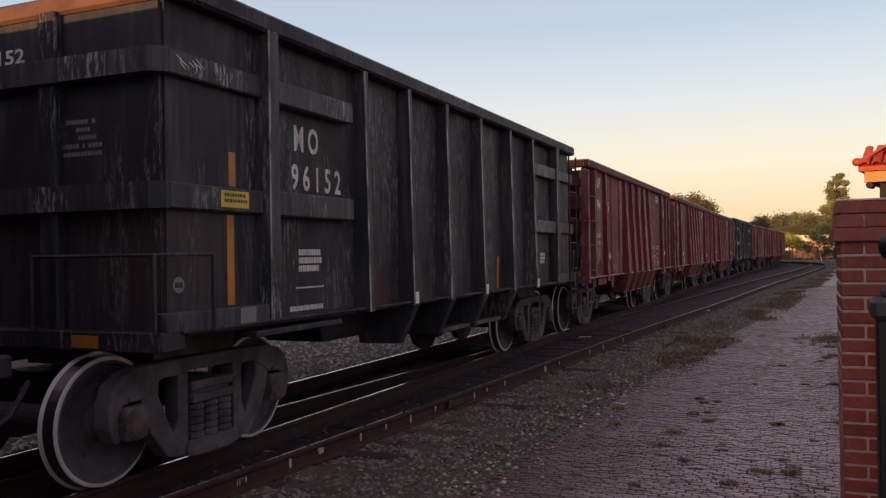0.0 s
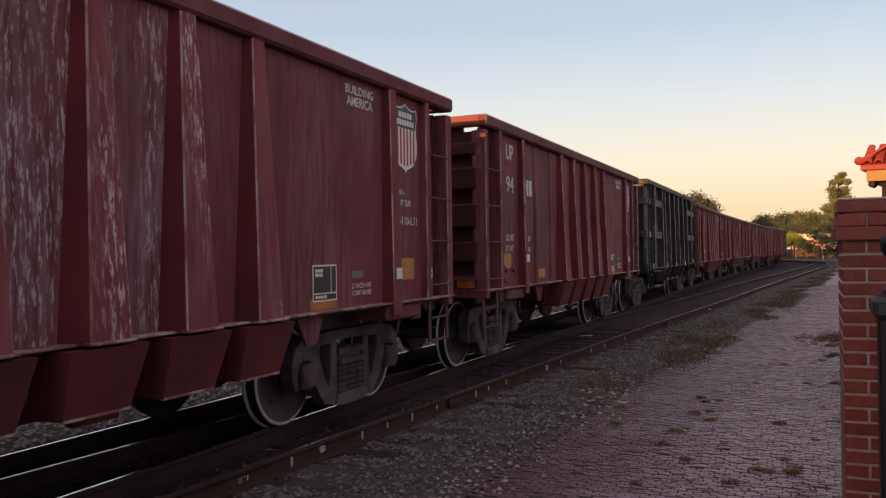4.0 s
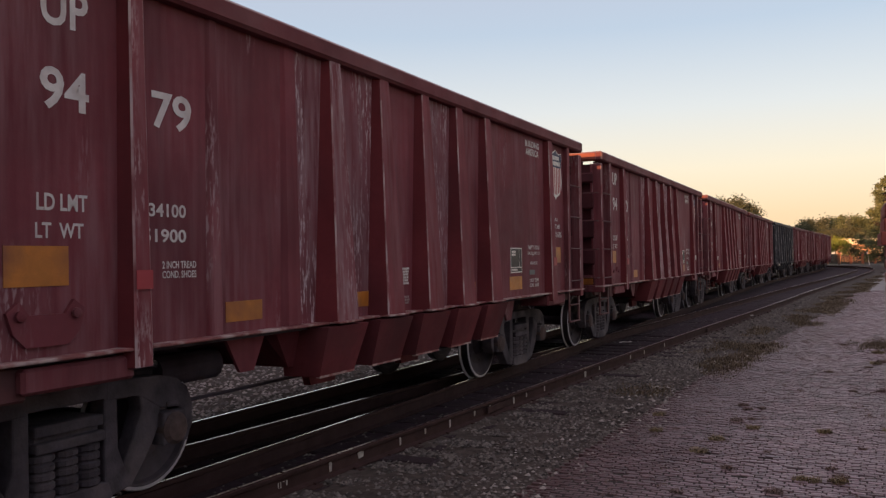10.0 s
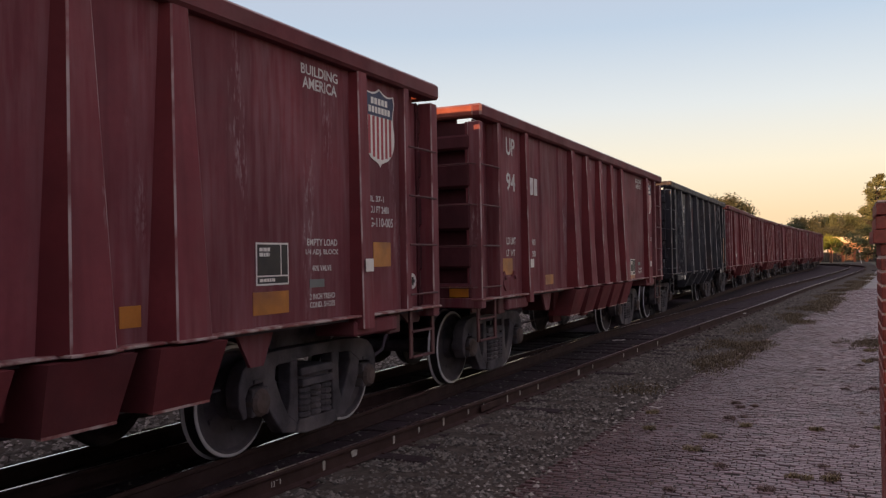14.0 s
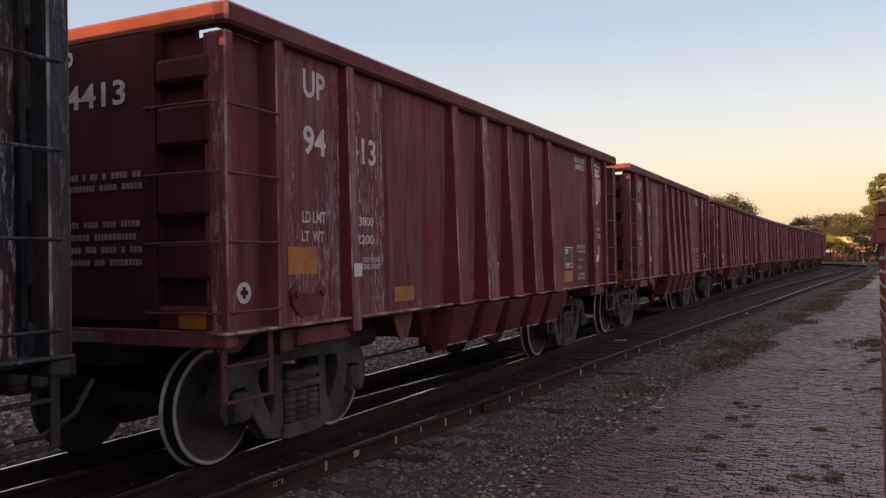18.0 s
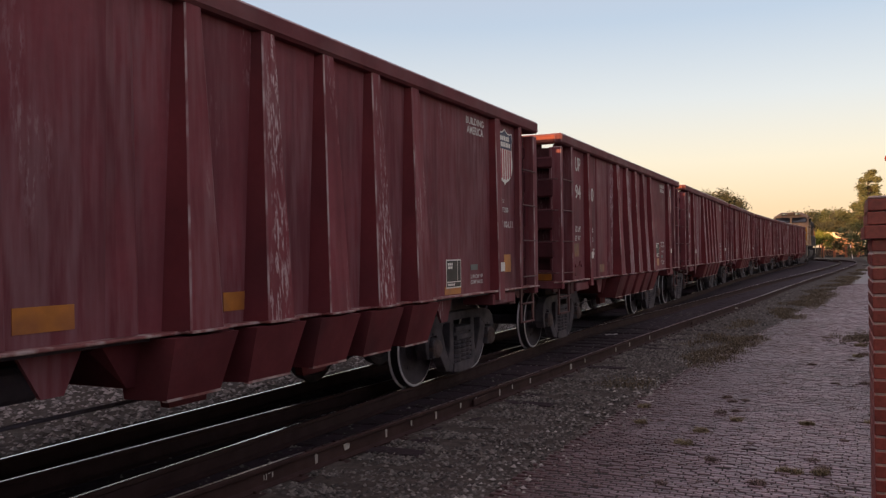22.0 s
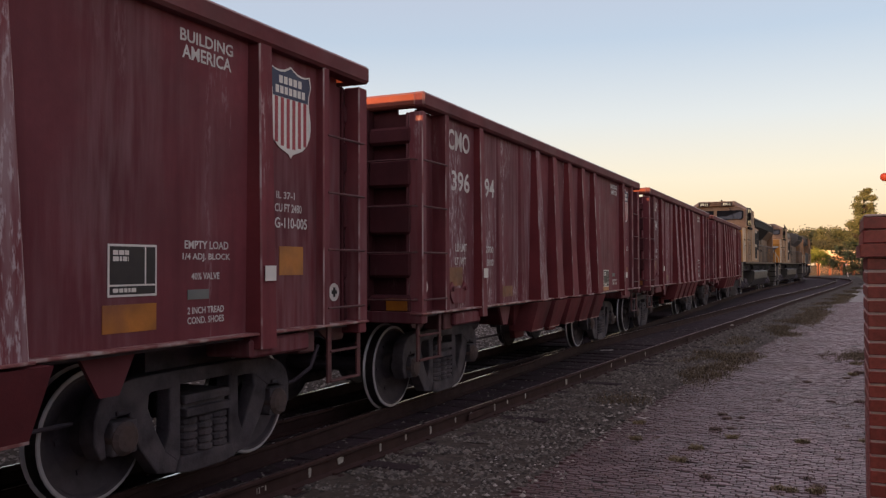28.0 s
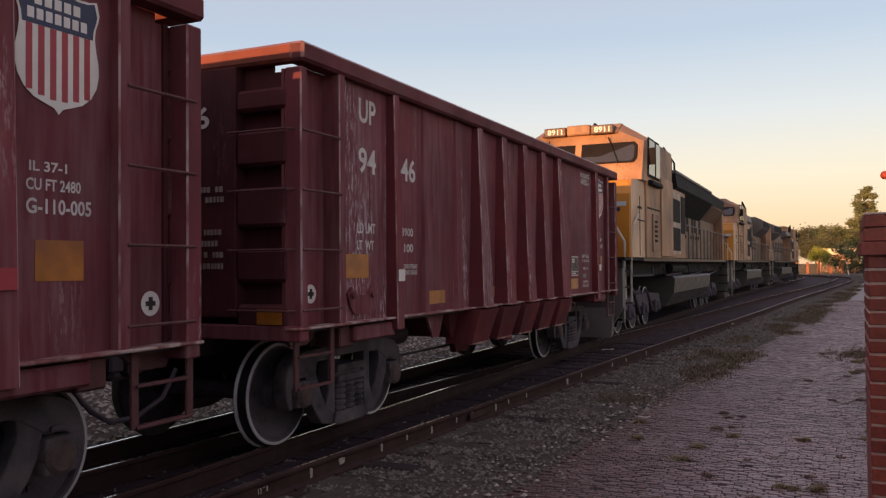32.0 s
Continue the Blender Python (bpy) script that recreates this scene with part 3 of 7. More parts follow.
def red_car():
    car = thing("gondola_car", "oxide-red steel ore gondola with scuffed ribbed sides, rolling on rails", "rail car", "gondola cars of the train")
    ribs = [(1.655, 1.885, 1.58, 1.62, 1.05)]
    ribs += [(c - 0.275, c + 0.275, 1.572, 1.675, 1.175, 0.48) for c in POCKETS]           # flared: narrow under the chord, broad at the sill
    ribs += [(9.70, 10.02, 1.58, 1.62, 1.05)]
    hollow_sides(car, RED, RED_CHORD, ribs, shallow=[(2.45, 2.62), (3.30, 3.60)], rib_paint=RED_RIB, flat=0.60, edge_paint=RED_EDGE)
    # pockets that carry the ribs on below the sill
    for s in (1, -1):
        for c in POCKETS:
            rings = []
            for z, xo, k in ((0.71, 1.54, 0.315), (1.14, 1.675, 0.375)):
                rings.append([(s * 1.2, Y(c - k), z), (s * xo, Y(c - k * 0.86), z), (s * xo, Y(c + k * 0.86), z), (s * 1.2, Y(c + k), z)])
            part("belly_rib", loft(B(), rings), RED_BELLY, car)
            part("rib_foot", bx(B(), min(s * 1.58, s * 1.702), max(s * 1.58, s * 1.702), Y(c - 0.19), Y(c + 0.19), 1.160, 1.180, 0.005), RED_EDGE, car)
            part("pocket_lip", bx(B(), min(s * 1.50, s * 1.546), max(s * 1.50, s * 1.546), Y(c - 0.27), Y(c + 0.27), 0.700, 0.718), RED_EDGE, car)
        for c0, c1 in zip(POCKETS[0:4:2], POCKETS[1:5:2]):     # discharge gates hanging between pairs of pockets
            gate = prism(B(), [(Y(c0 + 0.16), 0.73), (Y(c1 - 0.20), 0.73), (Y(c1 - 0.24), 0.55), (Y(c0 + 0.22), 0.55)], "x", min(s * 1.02, s * 1.10), max(s * 1.02, s * 1.10))
            part("discharge_gate", gate, RED_BELLY, car)
        for a0, a1 in ((0.95, 1.75), (9.70, 10.5)):
            x0, x1 = sorted((s * 1.10, s * 1.56))
            part("bolster_bracket", bx(B(), x0, x1, Y(a0), Y(a1), 0.98, 1.13, 0.02), RED, car)
        for c in (3.0, 8.45):                                # drop gussets
            x0, x1 = sorted((s * 1.40, s * 1.43))
            part("gusset", prism(B(), [(Y(c - 0.26), 1.13), (Y(c + 0.20), 1.13), (Y(c + 0.06), 0.86), (Y(c - 0.10), 0.86)], "x", x0, x1), RED, car)
    for s in (1, -1):                                        # roping bracket with two lugs below the left reflector
        x0, x1 = sorted((s * 1.50, s * 1.525))
        bracket = part("roping_bracket", prism(B(), [(Y(0.88), 1.44), (Y(0.96), 1.50), (Y(1.02), 1.42), (Y(1.26), 1.42), (Y(1.32), 1.50), (Y(1.40), 1.44), (Y(1.36), 1.32), (Y(1.28), 1.24), (Y(1.00), 1.24), (Y(0.92), 1.32)], "x", x0, x1), RED, car)
        for c in (0.955, 1.325):
            part("lug", lathe(B(), "x", (s * 1.535, Y(c), 1.42), [(0, 0.032), (s * 0.018, 0.03), (s * 0.022, 0.012)], 12), RED, bracket)
    end_walls(car, RED, "slots")
    for s in (1, -1):
        for a0, a1 in ((0.05, 0.71), (10.74, 11.40)):
            ladder(car, a0, a1, s * 1.56, (2.86, 2.35, 1.84, 1.32), RED_IRON)
            stirrup(car, a0 + (0.03 if a0 < 5 else 0.15), a1 - (0.08 if a0 < 5 else 0.0), s, RED_IRON)
    for z in (2.86, 2.35, 1.84, 1.32):
        for m in (1, -1):
            part("end_rung", rod(B(), [(0.86, m * Y(0.03), z), (0.88, m * Y(-0.05), z), (1.50, m * Y(-0.05), z), (1.52, m * Y(0.03), z)], 0.011), RED_IRON, car)
    for m in (1, -1):                                        # jacking pads and corner brackets below the end sill
        for s in (1, -1):
            a0, a1 = sorted((m * Y(0.78), m * Y(1.02)))
            part("jacking_pad", bx(B(), min(s * 1.22, s * 1.50), max(s * 1.22, s * 1.50), a0, a1, 0.94, 1.145, 0.015), RED_IRON, car)
            part("corner_bracket", prism(B(), [(m * Y(0.06), 1.15), (m * Y(0.62), 1.15), (m * Y(0.40), 1.00), (m * Y(0.16), 1.00)], "x", min(s * 1.36, s * 1.39), max(s * 1.36, s * 1.39)), RED_IRON, car)
    part("brake_cylinder", lathe(B(), "y", (-0.55, Y(9.2), 0.88), [(-0.30, 0.06), (-0.28, 0.14), (0.18, 0.14), (0.22, 0.05), (0.50, 0.03)], 14), UNDER, car)
    part("brake_beam_rod", rod(B(), [(0.9, Y(2.9), 0.62), (0.9, Y(8.6), 0.62)], 0.016), UNDER, car)
    bm = lathe(B(), "y", (0.75, Y(3.0), 0.86), [(-0.35, 0.05), (-0.34, 0.13), (0.34, 0.13), (0.35, 0.05)], 14)
    part("air_reservoir", bm, UNDER, car)
    truck(car, Y(1.64)), truck(car, -Y(1.70))
    return car


def shield(car, a0, a1, z0, z1, x):
    """Railway shield: navy top with word bars, striped field, white edge. Plain shapes."""
    w = a1 - a0
    half = [(0.5, 0.0), (0.55, 0.045), (0.65, 0.07), (0.78, 0.105), (0.89, 0.17), (0.96, 0.26), (0.99, 0.36), (0.985, 0.46), (0.955, 0.56), (0.94, 0.65), (0.95, 0.73), (0.985, 0.80),
            (1.0, 0.85), (0.965, 0.955), (0.87, 0.935), (0.76, 0.93), (0.65, 0.945), (0.56, 0.975)]
    outline = half + [(0.5, 1.0)] + [(1 - u, v) for u, v in half[:0:-1]]

    def ring(k):
        return [(Y(a0 + w * (0.5 + (u - 0.5) * k)), z0 + (z1 - z0) * (0.5 + (v - 0.5) * k)) for u, v in outline]
    badge = part("shield_badge", prism(B(), ring(1.0), "x", x, x + 0.003), CREAM, car, "white-edged striped shield badge")
    inner = list(outline)
    top = [(u, v) for u, v in inner if v >= 0.64]
    part("badge_top", prism(B(), [(Y(a0 + w * (0.5 + (u - 0.5) * 0.93)), z0 + (z1 - z0) * (0.5 + (v - 0.5) * 0.95)) for u, v in top], "x", x + 0.003, x + 0.006), NAVY, badge)
    for k in range(6):
        u0 = 0.13 + k * 0.135
        lo = 0.10 + 0.16 * abs(u0 + 0.035 - 0.5) ** 1.6 * 2
        part("badge_stripe", bx(B(), x + 0.003, x + 0.005, Y(a0 + w * u0), Y(a0 + w * (u0 + 0.07)), z0 + (z1 - z0) * lo, z0 + (z1 - z0) * 0.64), CRIMSON, badge)
    for v0, v1, u0, u1 in ((0.79, 0.87, 0.22, 0.78), (0.68, 0.76, 0.14, 0.86)):
        n = 5 if v0 > 0.75 else 7
        for k in range(n):
            p = (u1 - u0) / n
            part("word_bar", bx(B(), x + 0.006, x + 0.008, Y(a0 + w * (u0 + p * k)), Y(a0 + w * (u0 + p * (k + 0.72))), z0 + (z1 - z0) * v0, z0 + (z1 - z0) * v1), CREAM, badge)


def bars(car, a0, a1, z0, z1, x, rows, material=WHITE, seed=0):
    """Small writing too worn to read: rows of plain bars."""
    rnd = random.Random(seed)
    bm = B()
    h = (z1 - z0) / rows
    for r in range(rows):
        a = a0
        end = a1 - rnd.random() * 0.2 * (a1 - a0)
        while a < end:
            w = min(0.018 + 0.03 * rnd.random(), end - a)
            bx(bm, x, x + 0.002, Y(a), Y(a + w), z1 - h * (r + 0.75), z1 - h * r)
            a += w + 0.009
    return tagged(part("worn_lettering", bm, material, car), kind="stuff")


def red_marks(car, code, left, right, weights, pink=False, faint=False, sheet=1.503, left_half=True):
    rib = 1.625
    amber = AMBER_GRIMY if right in ("256", "261", "330", "389", "394", "243") else AMBER
    if len(code) == 2:
        text_part(code, Y(1.13), Y(1.46), 3.09, 3.33, sheet, WHITE, car)
    else:
        text_part(code, Y(0.88), Y(1.54), 3.09, 3.34, sheet, WHITE, car)
    text_part(left, Y(1.12 if len(left) == 2 else 0.985), Y(1.46 if len(left) == 2 else 1.535), 2.60, 2.85, sheet, WHITE, car)
    short = 0.05 if len(code) == 2 else 0.0               # the shorter initials bring the number nearer
    if right:
        text_part(right, Y(1.88 - short), Y(2.38 - short), 2.60, 2.85, sheet, WHITE, car)
    else:
        for k in range(3):
            panel(Y(1.88 + k * 0.18), Y(2.02 + k * 0.18), 2.60, 2.85, sheet - 0.002, WHITE, car, "worn_number_bar")
    drop = 0.0 if faint else 0.15
    text_part("LD LMT", Y(1.09), Y(1.44), 2.015 - drop, 2.115 - drop, sheet, WHITE, car)
    text_part("LT  WT", Y(1.08), Y(1.41), 1.855 - drop, 1.945 - drop, sheet, WHITE, car)
    text_part(weights[0], Y(1.93 - 1.5 * short), Y(2.34 - 1.5 * short), 2.01 - drop, 2.10 - drop, sheet, WHITE, car)
    text_part(weights[1], Y(1.95 - 1.5 * short), Y(2.34 - 1.5 * short), 1.84 - drop, 1.93 - drop, sheet, WHITE, car)
    if faint:
        text_part("2 INCH TREAD", Y(2.04), Y(2.36), 1.665, 1.715, sheet, WHITE, car), text_part("COND. SHOES", Y(2.04), Y(2.36), 1.60, 1.65, sheet, WHITE, car)
    panel(Y(0.88), Y(1.30), 1.58 - drop * 0.85, 1.81 - drop * 0.9, sheet - 0.003, amber, car, "reflector")
    panel(Y(2.66), Y(3.08), 1.26, 1.41, sheet - 0.003, amber, car, "reflector")
    panel(Y(4.42), Y(4.72), 1.27, 1.41, sheet - 0.003, amber, car, "reflector")
    if faint:
        panel(Y(6.98), Y(7.16), 1.28, 1.42, sheet - 0.003, amber, car, "reflector")
    low = 0.0 if faint else 0.24                            # the older cars carry their plates lower
    panel(Y(8.30), Y(8.76), 1.27 - low * 0.35, 1.45 - low * 0.7, sheet - 0.003, AMBER, car, "reflector")
    panel(Y(10.14), Y(10.48), 1.62 - low * 0.9, 1.86 - low * 0.9, sheet - 0.003, AMBER, car, "reflector")
    panel(Y(1.70), Y(1.835), 1.54, 1.66, rib, CRIMSON if pink else PINK if right in ("256", "261") else CREAM, car, "tag")
    panel(Y(9.79), Y(9.93), 1.58 - low * 0.65, 1.70 - low * 0.65, rib, CREAM if right not in ("179", "243") else CRIMSON, car, "tag")
    text_part("BUILDING", Y(8.98), Y(9.55), 3.29, 3.38, sheet, WHITE, car)
    text_part("AMERICA", Y(9.00), Y(9.53), 3.17, 3.27, sheet, WHITE, car)
    shield(car, 9.995, 10.60, 2.60, 3.38, sheet)
    # consolidated stencil: black plate in a white frame
    p = panel(Y(8.340), Y(8.760), 1.50 - low, 1.84 - low, sheet, CREAM, car, "stencil_frame", 0.003)
    panel(Y(8.355), Y(8.650), 1.58 - low, 1.825 - low, sheet + 0.003, PLATE, p, "stencil_field", 0.002)
    panel(Y(8.665), Y(8.745), 1.58 - low, 1.825 - low, sheet + 0.003, PLATE, p, "stencil_field", 0.002)
    panel(Y(8.355), Y(8.745), 1.515 - low, 1.568 - low, sheet + 0.003, PLATE, p, "stencil_field", 0.002)
    bars(p, 8.38, 8.53, 1.72 - low, 1.80 - low, sheet + 0.005, 2, CREAM, 5), bars(p, 8.38, 8.61, 1.52 - low, 1.555 - low, sheet + 0.005, 1, CREAM, 6)
    panel(Y(9.06), Y(9.28), 1.46, 1.53, sheet, GREY, car, "maker_plate")
    if faint:
        text_part("EMPTY LOAD", Y(9.03), Y(9.50), 1.82, 1.88, sheet, WHITE, car)
        text_part("1/4 ADJ. BLOCK", Y(9.01), Y(9.52), 1.73, 1.79, sheet, WHITE, car)
        text_part("40% VALVE", Y(9.10), Y(9.40), 1.60, 1.65, sheet, WHITE, car)
    text_part("2 INCH TREAD" if faint else "2 INCH HF", Y(9.06), Y(9.45), 1.355, 1.405, sheet, WHITE, car)
    text_part("COND. SHOES" if faint else "COMP SHOES", Y(9.06), Y(9.45), 1.285, 1.335, sheet, WHITE, car)
    if faint:
        text_part("IL 37-1", Y(10.10), Y(10.36), 2.255, 2.315, sheet, WHITE, car), text_part("CU FT 2480", Y(10.08), Y(10.46), 2.145, 2.215, sheet, WHITE, car)
        text_part("G-110-005", Y(10.08), Y(10.54), 2.01, 2.10, sheet, WHITE, car)
    else:                                                  # set higher and partly behind the rib
        text_part("IL 37-1", Y(10.03), Y(10.25), 2.345, 2.405, sheet, WHITE, car), text_part("CU FT 2500", Y(10.03), Y(10.41), 2.225, 2.295, sheet, WHITE, car)
        text_part("G-110-L11", Y(10.03), Y(10.57), 2.015, 2.11, sheet, WHITE, car)
    if faint:
        bars(car, 5.24, 5.50, 1.44, 1.62, sheet, 6, CREAM, 12), bars(car, 5.26, 5.48, 1.24, 1.33, sheet, 3, FADED, 13)
    for a in (0.44, 11.13):
        e = part("emblem", lathe(B(), "x", (1.402, Y(a), 1.45), [(0, 0.085), (0.004, 0.085)], 20), CREAM, car, "white oval emblem")
        part("emblem_mark", bx(bx(B(), 1.406, 1.408, Y(a) - 0.045, Y(a) + 0.045, 1.433, 1.467), 1.406, 1.4085, Y(a) - 0.018, Y(a) + 0.018, 1.405, 1.495), PLATE, e)
        part("emblem_ring", lathe(B(), "x", (1.4035, Y(a), 1.45), [(0, 0.074), (0.0022, 0.074), (0.0022, 0.064), (0.001, 0.064)], 20), PLATE, e)
    # writing on the end that faces back along the train
    text_part(code, -0.18, 0.05 if len(code) == 2 else 0.32, 3.20 - low * 0.4, 3.41 - low * 0.35, Y(0.02), WHITE, car, toward=0)
    text_part(left + (right or ""), -0.20, 0.62 if right else 0.2, 2.93 - low * 0.55, 3.13 - low * 0.45, Y(0.02), WHITE, car, toward=0)
    for z in (2.36, 2.27, 1.98, 1.88, 1.78, 1.68):
        bm = B()
        rnd = random.Random(int(z * 100))
        a = -0.3
        while a < 0.75:
            w = 0.02 + 0.02 * rnd.random()
            bx(bm, a, a + w, Y(0.018), Y(0.02), z, z + 0.05)
            a += w + (0.011 if rnd.random() > 0.22 else 0.06)
        tagged(part("worn_lettering", bm, FADED, car), kind="stuff")
    panel_bm = bx(B(), 1.14, 1.40, Y(0.012), Y(0.02), 1.20, 1.33)
    part("reflector", panel_bm, AMBER, car)
    part("number_strip", bx(B(), -0.4, 0.35, Y(0.01), Y(0.02), 1.08, 1.16), STEEL, car)


def mo_car(ribs_at, wide_end):
    """Black gondola with thin posts, beams in its end panels and an end cage."""
    car = thing("gondola_car", "black steel ore gondola with thin side posts and chalky scuffs", "rail car", "gondola cars of the train")
    ribs = [(c - 0.075, c + 0.085, 1.585, 1.63, 1.13) for c in ribs_at]
    hollow_sides(car, BLACK, BLACK, ribs, sheet=1.44, tub=(2.6, 8.9), chord=(3.55, 3.71), bay=(0.0, 1.16), boxed=False, rib_paint=BLACK_BEAM, end_paint=SUNLIT_CHORD, flat=0.55, belly=1.12)
    for s in (1, -1):
        for a0, a1 in ((1.27, 2.62), (8.80, 10.18)):
            for z0, z1 in ((2.99, 3.19), (2.04, 2.25)):
                x0, x1 = sorted((s * 1.44, s * 1.57))
                part("panel_beam", bx(B(), x0, x1, Y(a0), Y(a1), z0, z1, 0.012), BLACK_BEAM, car)
        for c in ribs_at[1:-1]:
            bm = loft(B(), [[(s * 0.95, Y(c - 0.13), 0.70), (s * 1.43, Y(c - 0.05), 0.70), (s * 1.43, Y(c + 0.06), 0.70), (s * 0.95, Y(c + 0.13), 0.70)],
                            [(s * 0.95, Y(c - 0.16), 1.145), (s * 1.635, Y(c - 0.08), 1.145), (s * 1.635, Y(c + 0.09), 1.145), (s * 0.95, Y(c + 0.16), 1.145)]])
            bmesh.ops.bevel(bm, geom=list(bm.edges), offset=0.008, segments=1, affect="EDGES", profile=0.5)
            part("belly_post", rubbed(bm), [BLACK, BLACK_BEAM], car)
        for c0, c1 in zip(ribs_at[2:-2], ribs_at[3:-1]):      # lip of the discharge tub between the posts
            part("tub_lip", bx(B(), min(s * 1.24, s * 1.41), max(s * 1.24, s * 1.41), Y(c0 + 0.10), Y(c1 - 0.10), 0.70, 0.76, 0.008), BLACK_BEAM, car)
    for m in (1, -1):
        def yr(a0, a1):
            return sorted((m * Y(a0), m * Y(a1)))
        a, b = yr(-0.04, 0.0)
        part("end_sheet", bx(B(), -1.44, 1.44, a, b, 1.17, 3.535), BLACK, car)
        for s in (1, -1):
            x0, x1 = sorted((s * 1.42, s * 1.46))
            a2, b2 = yr(0.0, 1.16)
            part("bay_sheet", bx(B(), x0, x1, a2, b2, 1.17, 3.57), BLACK, car)
            x0, x1 = sorted((s * 0.34, s * 0.52))
            a2, b2 = yr(-0.12, -0.04)
            part("end_post", bx(B(), x0, x1, a2, b2, 1.17, 3.56, 0.01), BLACK, car)
        for z0, z1 in ((3.01, 3.19), (2.05, 2.24)):
            a, b = yr(-0.16, -0.04)
            part("end_beam", prism(B(), [(-1.53, m * Y(-0.04)), (-1.53, m * Y(-0.08)), (-1.44, m * Y(-0.16)), (1.44, m * Y(-0.16)), (1.53, m * Y(-0.08)), (1.53, m * Y(-0.04))], "z", z0, z1), BLACK_BEAM, car)
            for s in (1, -1):
                x0, x1 = sorted((s * 1.46, s * 1.53))
                a2, b2 = yr(-0.038, 1.12)
                part("side_beam", bx(B(), x0, x1, a2, b2, z0, z1, 0.012), BLACK_BEAM, car)
        for s in (1, -1):
            x0, x1 = sorted((s * 1.45, s * 1.60))
            a, b = yr(1.12, 1.27)
            part("bay_post", rubbed(bx(B(), x0, x1, a, b, 1.17, 3.58, 0.01)), [BLACK_BEAM, BLACK_EDGE], car)
            x0, x1 = sorted((s * 1.462, s * 1.58))
            a, b = yr(-0.14, 1.12)
            part("bay_sill", bx(B(), x0, x1, a, b, 1.17, 1.31, 0.01), BLACK_BEAM, car)
        a, b = yr(-0.20, 0.05)
        part("end_sill", bx(B(), -1.58, 1.58, a, b, 1.04, 1.18, 0.01), BLACK, car)
        bm = B()
        for x, aa in ((0.35, -0.2), (1.52, -0.2), (1.62, 0.32)):
            rod(bm, [(x, m * Y(aa), 1.17), (x, m * Y(aa), 1.72)], 0.016)
        rod(bm, [(0.35, m * Y(-0.2), 1.72), (1.52, m * Y(-0.2), 1.72), (1.62, m * Y(0.32), 1.72)], 0.016)
        part("end_railing", bm, BLACK, car, "scuffed black corner railing")
        coupler(car, m * Y(-0.15), -m)
        for s in (1, -1):
            if wide_end and m * s > 0:
                continue
            x = s * 1.60
            lb = B()
            for a in (-0.08, 0.44):
                rod(lb, [(x, m * Y(a), 0.62), (x, m * Y(a), 3.52)], 0.016)
            lad = part("ladder", lb, BLACK, car, "black rod ladder")
            for z in (0.64, 1.0, 1.40, 1.88, 2.35, 2.84, 3.30):
                part("rung", rod(B(), [(x, m * Y(-0.08), z), (x, m * Y(0.44), z)], 0.011), BLACK, lad)
    part("walkway", bx(B(), 1.36, 1.60, Y(0.9), Y(2.3), 1.05, 1.10, 0.008), BLACK, car)
    truck(car, Y(0.98)), truck(car, -Y(1.06))
    return car


SCRAWL = mat("smeared_chalk", (0.13, 0.12, 0.118), 0.8, vary=0.4, scale=9, bump=0.0)


def chalk(car, x, a0, a1, z0, z1, count, seed, material=None):
    """Quick leaning strokes of chalk or scrapes, each with a bend in it."""
    rnd = random.Random(seed)
    for k in range(count):
        a, w = a0 + (a1 - a0) * rnd.random() * 0.85, 0.004 + 0.009 * rnd.random()
        top = z1 - (z1 - z0) * 0.5 * rnd.random()
        drop, lean, bend = (top - z0) * rnd.uniform(0.3, 1.0), rnd.uniform(-0.04, 0.10), rnd.uniform(-0.04, 0.04)
        rows = [(a + lean * q + bend * math.sin(3.1 * q), top - drop * q) for q in (0, 0.25, 0.5, 0.75, 1.0)]
        wide = [0.2 * w, w, 0.8 * w, 0.9 * w, 0.2 * w]
        part("chalk_scrawl", prism(B(), [(Y(u), v) for u, v in rows] + [(Y(u + q), v + 0.004) for (u, v), q in list(zip(rows, wide))[::-1]], "x", x, x + 0.0012), material or SCRAWL, car)


